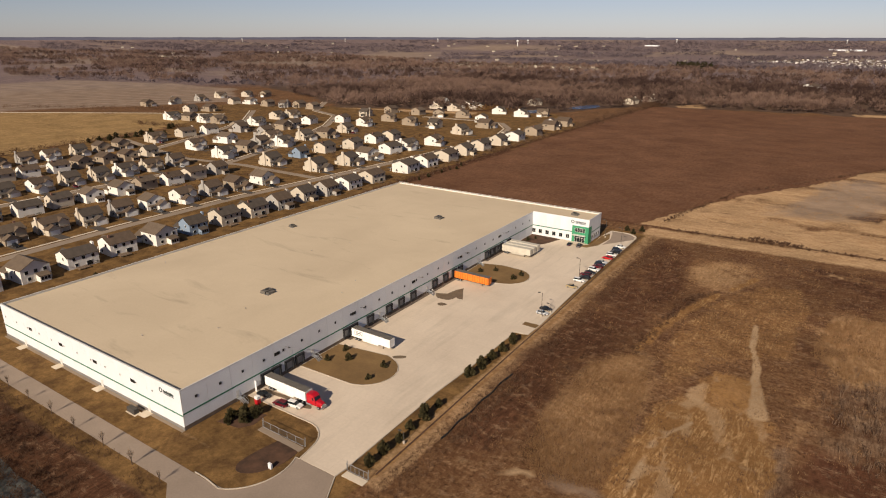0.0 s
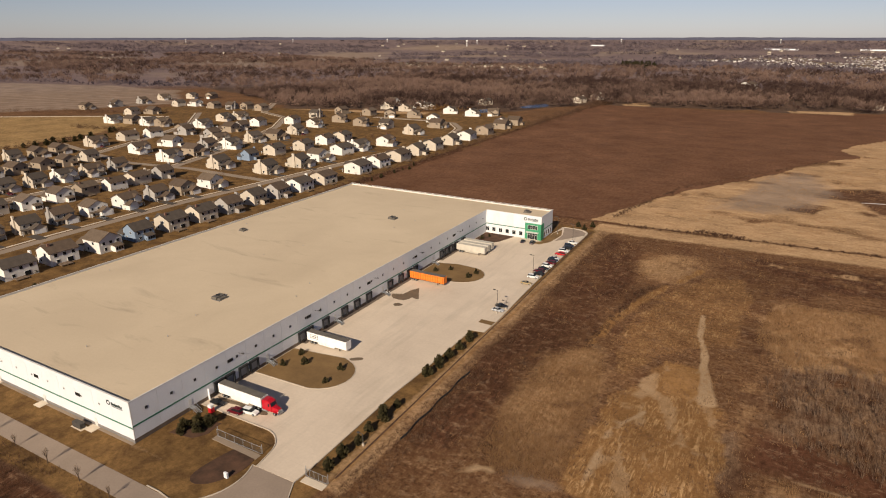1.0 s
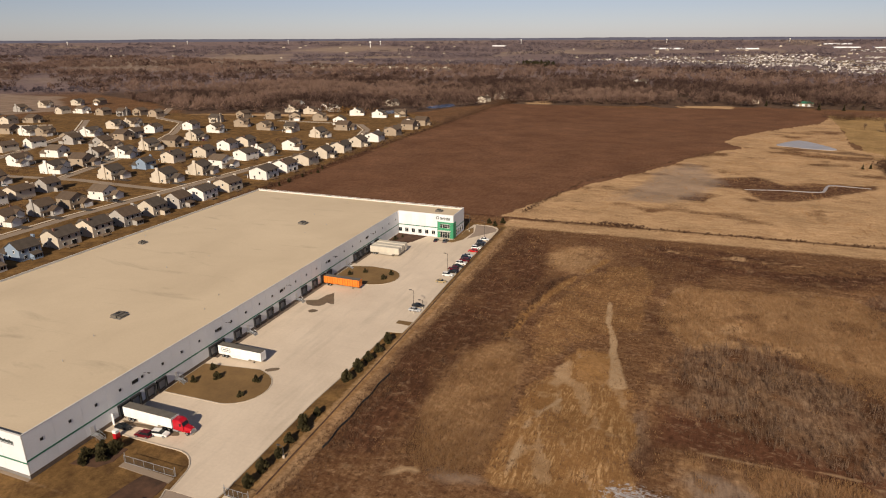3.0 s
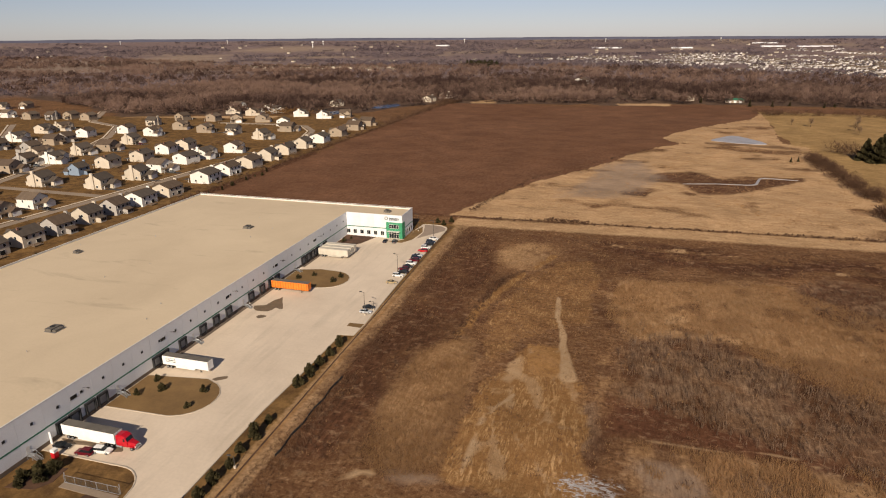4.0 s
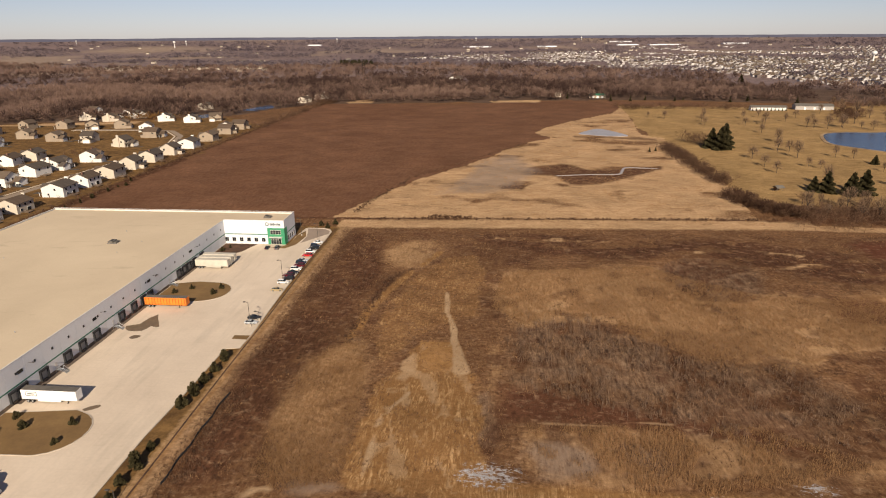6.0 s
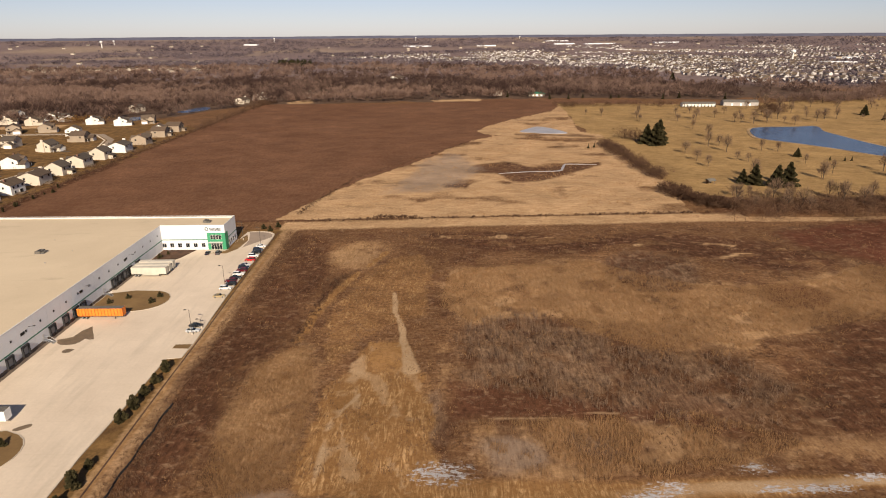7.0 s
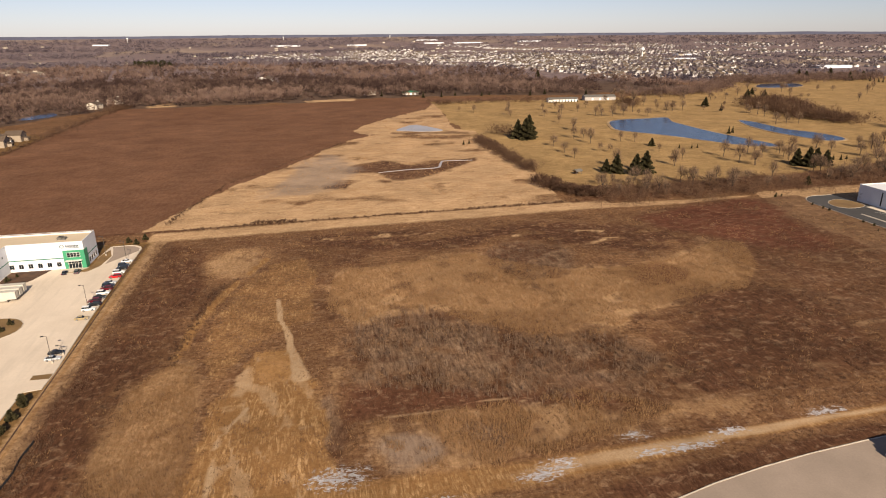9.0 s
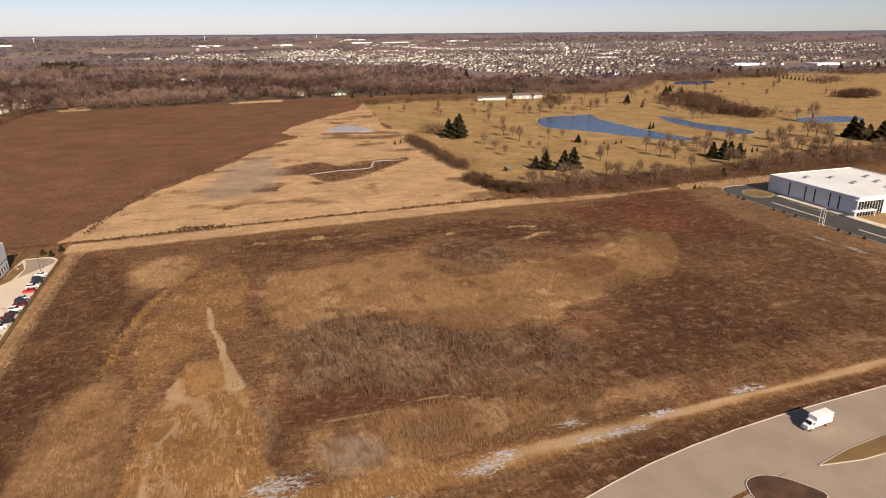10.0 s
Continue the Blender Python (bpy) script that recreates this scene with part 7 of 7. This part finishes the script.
# hedgerows and thickets
def thicket(name, line, width, height, count, label, seed, tone=(0.1, 0.7), twig=0.26, per=26, material=None):
    r = np.random.RandomState(seed)
    seg = r.randint(0, len(line) - 1, count)
    u = r.uniform(0, 1, count)
    p = np.array(line, float)
    xy = p[seg] * (1 - u[:, None]) + p[seg + 1] * u[:, None] + r.normal(size=(count, 2)) * width * 0.5
    h = height * r.uniform(0.45, 1.1, count)
    cloud = twig_cloud(xy[:, 0], xy[:, 1], np.zeros(count), h, h * 0.6, per, twig, r.uniform(tone[0], tone[1], count), 0.02)
    stuff(name, cloud, material or M_SHRUB, label, "shrubs")


thicket("hedgerow", [(281, 490), (282, 430), (283, 345)], 7, 7.0, 300, "leafless brown hedgerow between meadow and golf course", 1, per=50)
thicket("hedgerow", [(279, 316), (281, 296), (292, 278), (300, 270)], 8, 6.5, 190, "dense leafless thicket at the field corner", 2, (0.0, 0.5), 0.3, 60)
thicket("hedgerow", [(300, 270), (350, 266), (420, 268), (520, 276), (620, 276), (900, 290)], 26, 7.5, 1050, "tangled leafless hedge before the golf course", 3, (0.3, 1.0), 0.22, 34)
thicket("thicket", [(706, 664), (705, 610), (690, 560), (700, 500)], 22, 13.0, 420, "broad leafless thicket on the golf course", 4, (0.1, 0.7), 0.4, 60)
thicket("thicket", [(720, 690), (760, 680), (720, 600)], 20, 15.0, 200, "tall leafless thicket on the golf course", 18, (0.1, 0.7), 0.4, 60)
thicket("thicket", [(984, 640), (1015, 625)], 18, 15.0, 110, "round leafless thicket on far lawn", 5, (0.0, 0.5), 0.4, 60)
thicket("tree_belt", [(940, 1065), (960, 1025), (1020, 1000), (1130, 1075), (1190, 1010), (1280, 1110)], 55, 17.0, 560, "brown tree belt at the golf course edge", 19, (0.1, 0.8), 0.6, 50, M_FARWOOD)
thicket("tree_belt", [(1155, 850), (1210, 870), (1250, 890)], 30, 12.0, 60, "brown tree clump on far lawn", 20, (0.1, 0.7), 0.5, 50, M_FARWOOD)
thicket("tree_belt", [(1424, 1050), (1440, 1000), (1562, 1035), (1700, 980)], 40, 15.0, 170, "brown tree belt on far lawn", 21, (0.1, 0.7), 0.6, 50, M_FARWOOD)
thicket("tree_belt", [(640, 860), (680, 840), (745, 865), (830, 930), (900, 1010)], 34, 14.0, 380, "brown tree belt behind the golf course", 22, (0.2, 0.9), 0.5, 50, M_FARWOOD)
thicket("tree_belt", [(545, 712), (560, 735)], 14, 12.0, 50, "leafless clump beside the fairway", 23, (0.1, 0.7), 0.4, 60)
thicket("tree_belt", [(306, 800), (380, 815), (450, 800)], 24, 8.0, 140, "straggling leafless trees near the barns", 24, (0.2, 0.9), 0.35, 40)
thicket("hedgerow", [(-127, 222), (-131, 420), (-130, 560), (-128, 852)], 5, 3.2, 420, "straggling brown hedge along the ploughed field", 6, (0.2, 1.0))
thicket("hedgerow", [(-128, 560), (-128, 852), (-120, 870)], 14, 7.5, 420, "taller leafless trees along the field edge", 7, (0.2, 0.9), 0.25)
thicket("scrub_row", [(96, 256), (118, 255)], 3, 1.6, 110, "low dark scrub beside the dirt track", 8, (0.1, 0.6))
thicket("scrub_row", [(60, 250), (290, 262)], 2.2, 1.3, 260, "sparse brown scrub along the dirt track", 9, (0.1, 0.8))
thicket("scrub_row", [(50, 262), (72, 356), (166, 520)], 2.0, 1.6, 170, "sparse brush along the ploughed edge", 10, (0.1, 0.8))
thicket("hedgerow", [(295, 835), (310, 800), (322, 806)], 10, 8.0, 60, "dark leafless clump in golden grass", 11, (0.1, 0.6), 0.25)
thicket("hedgerow", [(308, 530), (318, 515), (324, 505)], 9, 13.0, 60, "tall leafless clump beside spruces", 12, (0.1, 0.6), 0.25)
thicket("tree_row", [(-590, 475), (-690, 428), (-870, 330), (-1150, 150)], 6, 7, 330, "row of leafless trees along a far field", 13, (0.2, 0.9), 0.35, 16)
thicket("golden_willows", [(-318, 664), (-262, 674)], 9, 10, 60, "yellow-brown leafless willows beside the pond", 14, (0.1, 1.0), 0.4, material=M_WILLOW)
thicket("tree_row", [(-470, 150), (-478, 215), (-486, 290)], 9, 5.5, 130, "leafless garden trees behind the last row of houses", 25, (0.0, 0.6), 0.22, 34)
thicket("tree_row", [(-560, 330), (-520, 345), (-470, 330)], 9, 5, 70, "dark shrubs beside the pasture", 26, (0.0, 0.5), 0.22, 34)
thicket("garden_shrubs", [(-140, 260), (-138, 420), (-150, 560)], 9, 2.6, 200, "mixed shrubs behind the last gardens", 27, (0.1, 0.8), 0.14)
near_homes = np.array([(x, y) for x, y, *_ in HOUSE_SPOTS if x > -330 and y < 420])
pick = np.repeat(np.arange(len(near_homes)), 7)
turn_round = rs.uniform(0, 2 * np.pi, len(pick))
fx, fy = near_homes[pick, 0] + 7.6 * np.cos(turn_round), near_homes[pick, 1] + 8.6 * np.sin(turn_round)
fh = rs.uniform(0.8, 2.4, len(pick))
stuff("foundation_shrubs", twig_cloud(fx, fy, np.zeros(len(pick)), fh, fh * 0.55, 26, 0.22, rs.uniform(0, 0.6, len(pick)), 0.02), M_NEEDLE, "dark low shrubs round the houses", "shrubs")
thicket("garden_shrubs", [(-232, 30), (-234, 200), (-236, 470)], 10, 2.8, 420, "mixed leafless garden shrubs between houses", 15, (0.1, 0.9), 0.14)
thicket("garden_shrubs", [(-338, 90), (-340, 230), (-342, 430)], 12, 3.0, 380, "mixed leafless garden shrubs between houses", 16, (0.1, 0.9), 0.14)
thicket("roadside_scrub", [(-120, -30), (-60, -33), (-20, -38), (40, -56)], 14, 2.6, 900, "tangled dark scrub below the service road", 17, (0.0, 0.35), 0.16, 40)


# stalks and reeds of the open field
def tufts(name, poly, count, height, width, per, label, material, seed, keep=None, tone=(0.0, 1.0), lean=0.28):
    x, y = scatter(poly, count, seed, keep)
    k = len(x)
    idx = np.repeat(np.arange(k), per)
    h = height * rs.uniform(0.5, 1.25, k * per)
    jit = rs.normal(size=(k * per, 2)) * 0.35
    base = np.stack([x[idx] + jit[:, 0], y[idx] + jit[:, 1], np.full(k * per, -0.25)], -1)
    d = rs.normal(size=(k * per, 2)) * lean * h[:, None]
    tip = base + np.stack([d[:, 0], d[:, 1], h + 0.25], -1)
    tn = np.clip(rs.uniform(tone[0], tone[1], k)[idx] + rs.uniform(-0.15, 0.15, k * per), 0, 1)
    v, f, t = slivers(base, tip, width * rs.uniform(0.6, 1.4, k * per), tn)
    stuff(name, (v, f, t), material, label, "dry plants")


FIELD = [(55, 34), (53, 230), (300, 236), (400, 240), (412, 44), (130, 44)]
noisy = lambda lo, size, seed: (lambda x, y: field_noise(x, y, size, seed) > lo)
tufts("dry_weeds", FIELD, 52000, 0.55, 0.16, 3, "matted brown weeds over the open field", M_SHRUB, 41, noisy(0.50, 9, 71), (0.2, 1.0), 0.6)
tufts("pale_grass", FIELD, 16000, 0.6, 0.15, 4, "tufts of bleached grass in the field", M_STRAW, 42, noisy(0.58, 7, 72), (0.2, 0.9), 0.45)
tufts("reeds", REED, 60000, 1.0, 0.075, 4, "stand of tan reeds in the wet field", M_STRAW, 43, noisy(0.26, 14, 73), (0.25, 0.75), 0.3)
tufts("dry_weeds", DRY_WEST, 12000, 0.7, 0.07, 4, "tall tan weeds near the yard", M_STRAW, 44, None, (0.0, 0.6), 0.2)
tufts("cattails", [(140, 62), (200, 66), (222, 52), (200, 44), (172, 38), (146, 42)], 9000, 1.2, 0.08, 4, "cattails round a wet hollow", M_STRAW, 45, noisy(0.40, 7, 74), (0.2, 1.0), 0.15)
WIDE_SAPLINGS = [(150, 138), (172, 136), (186, 122), (210, 104), (240, 94), (252, 74), (224, 58), (194, 57), (172, 63), (152, 68), (138, 78), (132, 92), (131, 115), (140, 128)]
patchy = lambda x, y: field_noise(x, y, 11, 75) + 0.55 * inside(SAPLINGS, x, y, 8, 12) > 0.88
tufts("saplings", WIDE_SAPLINGS, 2300, 2.9, 0.12, 3, "thin grey-brown saplings in rough scrub", M_SAPLING, 46, patchy, (0.5, 1.0), 0.12)


def bushes(name, poly, count, height, radius, per, twig, label, material, seed, tone, keep=None):
    """Single leafless bushes strewn over an outline."""
    x, y = scatter(poly, count, seed, keep)
    h = height * rs.uniform(0.5, 1.3, len(x))
    stuff(name, twig_cloud(x, y, np.full(len(x), -0.1), h, radius * h / height, per, twig, rs.uniform(*tone, len(x)), 0.05), material, label, "shrubs")


bushes("sapling_clumps", WIDE_SAPLINGS, 1500, 3.0, 0.9, 22, 0.12, "leafless grey sapling clumps throwing long shadows", M_SAPLING, 61, (0.3, 1.0), patchy)
bushes("sapling_clumps", HOLLOW, 190, 2.4, 1.0, 24, 0.13, "grey leafless willows in a hollow of the reeds", M_SAPLING, 62, (0.2, 0.8))
bushes("brush_clumps", EAST_BRUSH, 520, 1.3, 0.9, 24, 0.14, "low dark brush in the scrub field", M_SHRUB, 63, (0.0, 0.7))
bushes("brush_clumps", WEST_BRUSH, 420, 0.9, 0.9, 22, 0.14, "low dark brush beside the yard", M_SHRUB, 64, (0.0, 0.7))
bushes("brush_clumps", NORTH_BAND, 700, 1.1, 1.0, 22, 0.16, "low dark brush along the field edge", M_SHRUB, 65, (0.0, 0.6), noisy(0.42, 10, 79))
bushes("brush_clumps", [(300, 60), (300, 200), (372, 150), (412, 120), (412, 60)], 700, 0.9, 1.1, 22, 0.16, "low brown brush over the rough field", M_SHRUB, 66, (0.1, 0.9), noisy(0.45, 12, 80))
thicket("scruff", [(82.6, 106), (84, 121), (86, 140), (88, 159), (95, 172)], 2.4, 1.5, 170, "dark weedy scruff on a low bank", 67, (0.0, 0.8), 0.12)
tufts("meadow_grass", MEADOW, 26000, 0.5, 0.3, 3, "bleached meadow grass", M_STRAW, 47, noisy(0.5, 16, 76), (0.3, 1.0), 0.5)
tufts("dry_weeds", [(54, 8), (54, 232), (62, 232), (62, 8)], 3500, 0.6, 0.12, 4, "brown weeds along the yard verge", M_SHRUB, 48, None, (0.2, 1.0), 0.4)
tufts("road_weeds", [(-120, -15), (12, -15), (22, -24), (100, -32), (100, -60), (-120, -60)], 14000, 0.7, 0.12, 4, "rank brown weeds beside the service road", M_SHRUB, 49, noisy(0.4, 8, 77), (0.0, 0.6), 0.4)
tufts("road_weeds", [(190, 20), (242, 30), (298, 34), (420, 36), (420, 42), (240, 36), (160, 28)], 4200, 0.5, 0.11, 4, "brown weeds between dirt track and boulevard", M_SHRUB, 50, noisy(0.35, 6, 78), (0.0, 1.0), 0.45)

# ---------------------------------------------------------------- distance
def far_houses(name, spots, label, wall, top):
    """Simple gabled houses, far off: bodies and roofs."""
    body, roofs = Build(), Build()
    for x, y, turn, s in spots:
        z = float(land(x, y))
        c, q = math.cos(turn), math.sin(turn)
        w, d, e, r = 5.5 * s, 7.5 * s, 5.5 * s, 2.4 * s
        at = lambda u, v, h: (x + u * c - v * q, y + u * q + v * c, z + h)
        body.solid([at(-w, -d, -1), at(w, -d, -1), at(w, d, -1), at(-w, d, -1), at(-w, -d, e), at(w, -d, e), at(w, d, e), at(-w, d, e), at(0, -d, e + r), at(0, d, e + r)],
                   [(0, 1, 5, 8, 4), (2, 3, 7, 9, 6), (1, 2, 6, 5), (3, 0, 4, 7)])
        o = 0.5
        roofs.solid([at(-w - o, -d - o, e - 0.2), at(-w - o, d + o, e - 0.2), at(0, -d - o, e + r + 0.25), at(0, d + o, e + r + 0.25), at(w + o, -d - o, e - 0.2), at(w + o, d + o, e - 0.2)], [(0, 2, 3, 1), (2, 4, 5, 3)])
    for nm, b, m in ((name, body, wall), (name + "_roofs", roofs, top)):
        me = bpy.data.meshes.new(nm)
        me.from_pydata(b.v, [], b.f)
        tagged(put(nm, me, m), label, "houses", kind="stuff")


def far_wall_mat():
    m, n, l, b = node_mat("mixed pale siding")
    g = n.new("ShaderNodeNewGeometry").outputs["Random Per Island"]
    # shade differs per house; all dimmed and browned to include the far haze
    l.new(mix(n, l, g, (0.15, 0.125, 0.115), (0.56, 0.53, 0.50)), b.inputs["Base Color"])
    b.inputs["Roughness"].default_value = 0.8
    return m


M_FARWALL = far_wall_mat()
r5 = random.Random(55)
spots_far = []
for poly, count, low, big in ((TOWN, 1500, 0.30, 0.95), (TOWN_WEST, 1300, 0.40, 0.9), (TOWN_FAR, 1500, 0.46, 0.9), (TOWN_EAST, 420, 0.42, 1.0)):
    bx, by = scatter(poly, count * 3, 90 + count)
    keep = (field_noise(bx, by, 240, 90) > low) & (inside(GOLF, bx, by) < 0.5) & (inside(FOREST, bx, by) < 0.5)
    for x, y in list(zip(bx[keep], by[keep]))[:count]:
        spots_far.append((round(x / 18) * 18 + r5.uniform(-3, 3), round(y / 30) * 30 + r5.uniform(-4, 4), r5.choice((0, 0, math.pi / 2)) + r5.uniform(-0.2, 0.2), big * r5.uniform(0.65, 1.0)))
far_houses("far_town", spots_far, "distant town of pale houses beyond the woods", M_FARWALL, SHINGLES[2])
spots_w = [(-900 + r5.gauss(0, 190), 1830 + r5.gauss(0, 60), r5.uniform(0, 3), 1.0) for _ in range(60)]
spots_w += [(EYE_XY[0] + d * math.cos(a), EYE_XY[1] + d * math.sin(a), r5.uniform(0, 3), r5.uniform(0.7, 1.2)) for a, d in ((radians(r5.uniform(20, 150)), r5.uniform(2400, 4300)) for _ in range(110))]
far_houses("far_farms", spots_w, "scattered far farmsteads and houses", WALLS[1], SHINGLES[2])
sheds = Build()
for x, y, w, h in ((-1, 3780, 75, 6), (410, 3782, 55, 6), (885, 3871, 60, 6), (1091, 3847, 90, 5), (47, 3782, 40, 6), (894, 4175, 70, 6), (1481, 3826, 70, 7), (-1000, 3900, 40, 6), (1395, 1963, 60, 6), (1487, 1407, 48, 6), (1700, 1330, 40, 6), (1620, 2300, 50, 6)):
    z = float(land(x, y))
    sheds.box(x - w, y - 20, z - 3, x + w, y + 20, z + h, 0.5)
tagged(sheds.obj("far_sheds", M_PANEL), "far pale industrial sheds on the plain", "buildings", kind="stuff")
# green-roofed shed at the edge of the woods
shed = tagged(thing("farm_shed", pose(289, 956, 0, 0, 0, -8)), "farm shed with a green metal roof by the woods", "shed")
gable_body(Build(), -13, 13, -6, 6, 4.2, 2.0, "x").obj("wall", WALLS[2], shed)
gable_roof(Build(), -13, 13, -6, 6, 4.2, 2.0, ridge="x").obj("roof", M_GREEN, shed, "green metal roof")
for i in range(3):
    Build().box(-8.5 + i * 7, -6.08, 0, -5.0 + i * 7, -6.01, 3.2).obj("shed_door", M_TRIM, shed)
# open shelter on the golf course
hut = tagged(thing("golf_shelter", pose(311.8, 330.8, 0, 0, 0, 20)), "small dark timber shelter on dormant grass", "shelter")
gable_roof(Build(), -2.6, 2.6, -2.0, 2.0, 2.5, 1.1, ridge="x").obj("roof", M_GREYROOF, hut, "grey weathered roof")
for px in (-2.2, 2.2):
    for py in (-1.6, 1.6):
        Build().box(px - 0.12, py - 0.12, -0.2, px + 0.12, py + 0.12, 2.6).obj("post", M_DECK, hut)
Build().box(-2.2, 1.4, 0, 2.2, 1.55, 2.4).obj("back_wall", M_DECK, hut)
Build().box(-1.8, 0.7, 0.4, 1.8, 1.2, 0.5).obj("bench", M_DECK, hut)
# long farm building and barns beside the golf course
for x0, y0, w, d, h, turn, skin in ((484, 790, 44, 10, 4.0, -3, 0), (545, 800, 46, 14, 5.0, -6, 3)):
    bn = tagged(thing("barn", pose(x0, y0, 0, 0, 0, turn)), "long low pale barn with gabled roof beyond the golf course", "barn", "barns")
    gable_body(Build(), -w / 2, w / 2, -d / 2, d / 2, h, h * 0.5, "x").obj("wall", WALLS[skin], bn)
    gable_roof(Build(), -w / 2, w / 2, -d / 2, d / 2, h, h * 0.5, ridge="x").obj("roof", M_GREYROOF, bn)
    for i in range(3):
        Build().box(-w / 4 + i * w / 4 - 1.2, -d / 2 - 0.08, 0, -w / 4 + i * w / 4 + 1.2, -d / 2 - 0.01, h * 0.7).obj("barn_door", M_TRIM, bn)


def water_tower(x, y, s):
    w = tagged(thing("water_tower", pose(x, y, float(land(x, y)))), "white water tower on a slender stem far away", "water tower", "water towers")
    Build().rod((0, 0, -1), (0, 0, 26 * s), 3.2 * s, 1.7 * s, 12).obj("stem", M_POLE, w)
    k = Build()
    rings = [(1.7, 24.5), (5.2, 26.5), (7.6, 29.5), (7.9, 32), (6.6, 35), (3.6, 37), (0.4, 37.8)]
    loft(k, [[(rr * s * math.cos(2 * math.pi * i / 16), rr * s * math.sin(2 * math.pi * i / 16), zz * s) for i in range(16)] for rr, zz in rings])
    k.obj("tank", M_POLE, w, "rounded white tank")


water_tower(1343.6, 2152.4, 1.0)
water_tower(-1717, 3537, 1.0)
for a, d, s in ((116.2, 4300, 0.7), (124.0, 4500, 0.55), (104.0, 4400, 0.7), (92.0, 4450, 0.6), (132, 4500, 0.55), (83.0, 4500, 0.6), (140.5, 4500, 0.55)):
    water_tower(EYE_XY[0] + d * math.cos(radians(a)), EYE_XY[1] + d * math.sin(radians(a)), s)



# low added ridge that closes the horizon; distance haze is put into its blue-grey
def haze_ridge():
    k = 360
    a = np.linspace(radians(-40), radians(215), k)
    crest = 4 + 5 * field_noise(a * 900, a * 0, 60, 93) + 3 * field_noise(a * 900, a * 0, 9, 94)
    v = []
    for r, f in ((4700.0, 0.0), (4780.0, 0.8), (4840.0, 1.0), (4876.0, 0.0)):
        x, y = EYE_XY[0] + r * np.cos(a), EYE_XY[1] + r * np.sin(a)
        v.append(np.stack([x, y, land(x, y) + f * crest - (2 if f == 0 else 0)], -1))
    idx = np.arange(4 * k).reshape(4, k)
    faces = np.stack([idx[:-1, :-1], idx[:-1, 1:], idx[1:, 1:], idx[1:, :-1]], -1).reshape(-1, 4)
    return tagged(put("backdrop", quick_mesh("backdrop", np.concatenate(v), faces), M_HAZERIDGE), "low blue-grey wooded ridge on the horizon", "ridge", kind="structure")


# the blue cast is the haze of the distance, put into the base colour
M_HAZERIDGE = surface("blue-grey far ridge", (0.125, 0.125, 0.165), (0.10, 0.10, 0.135), 0.004, 0.03, 1.0, bump=0.0, spec=0.0)
haze_ridge()
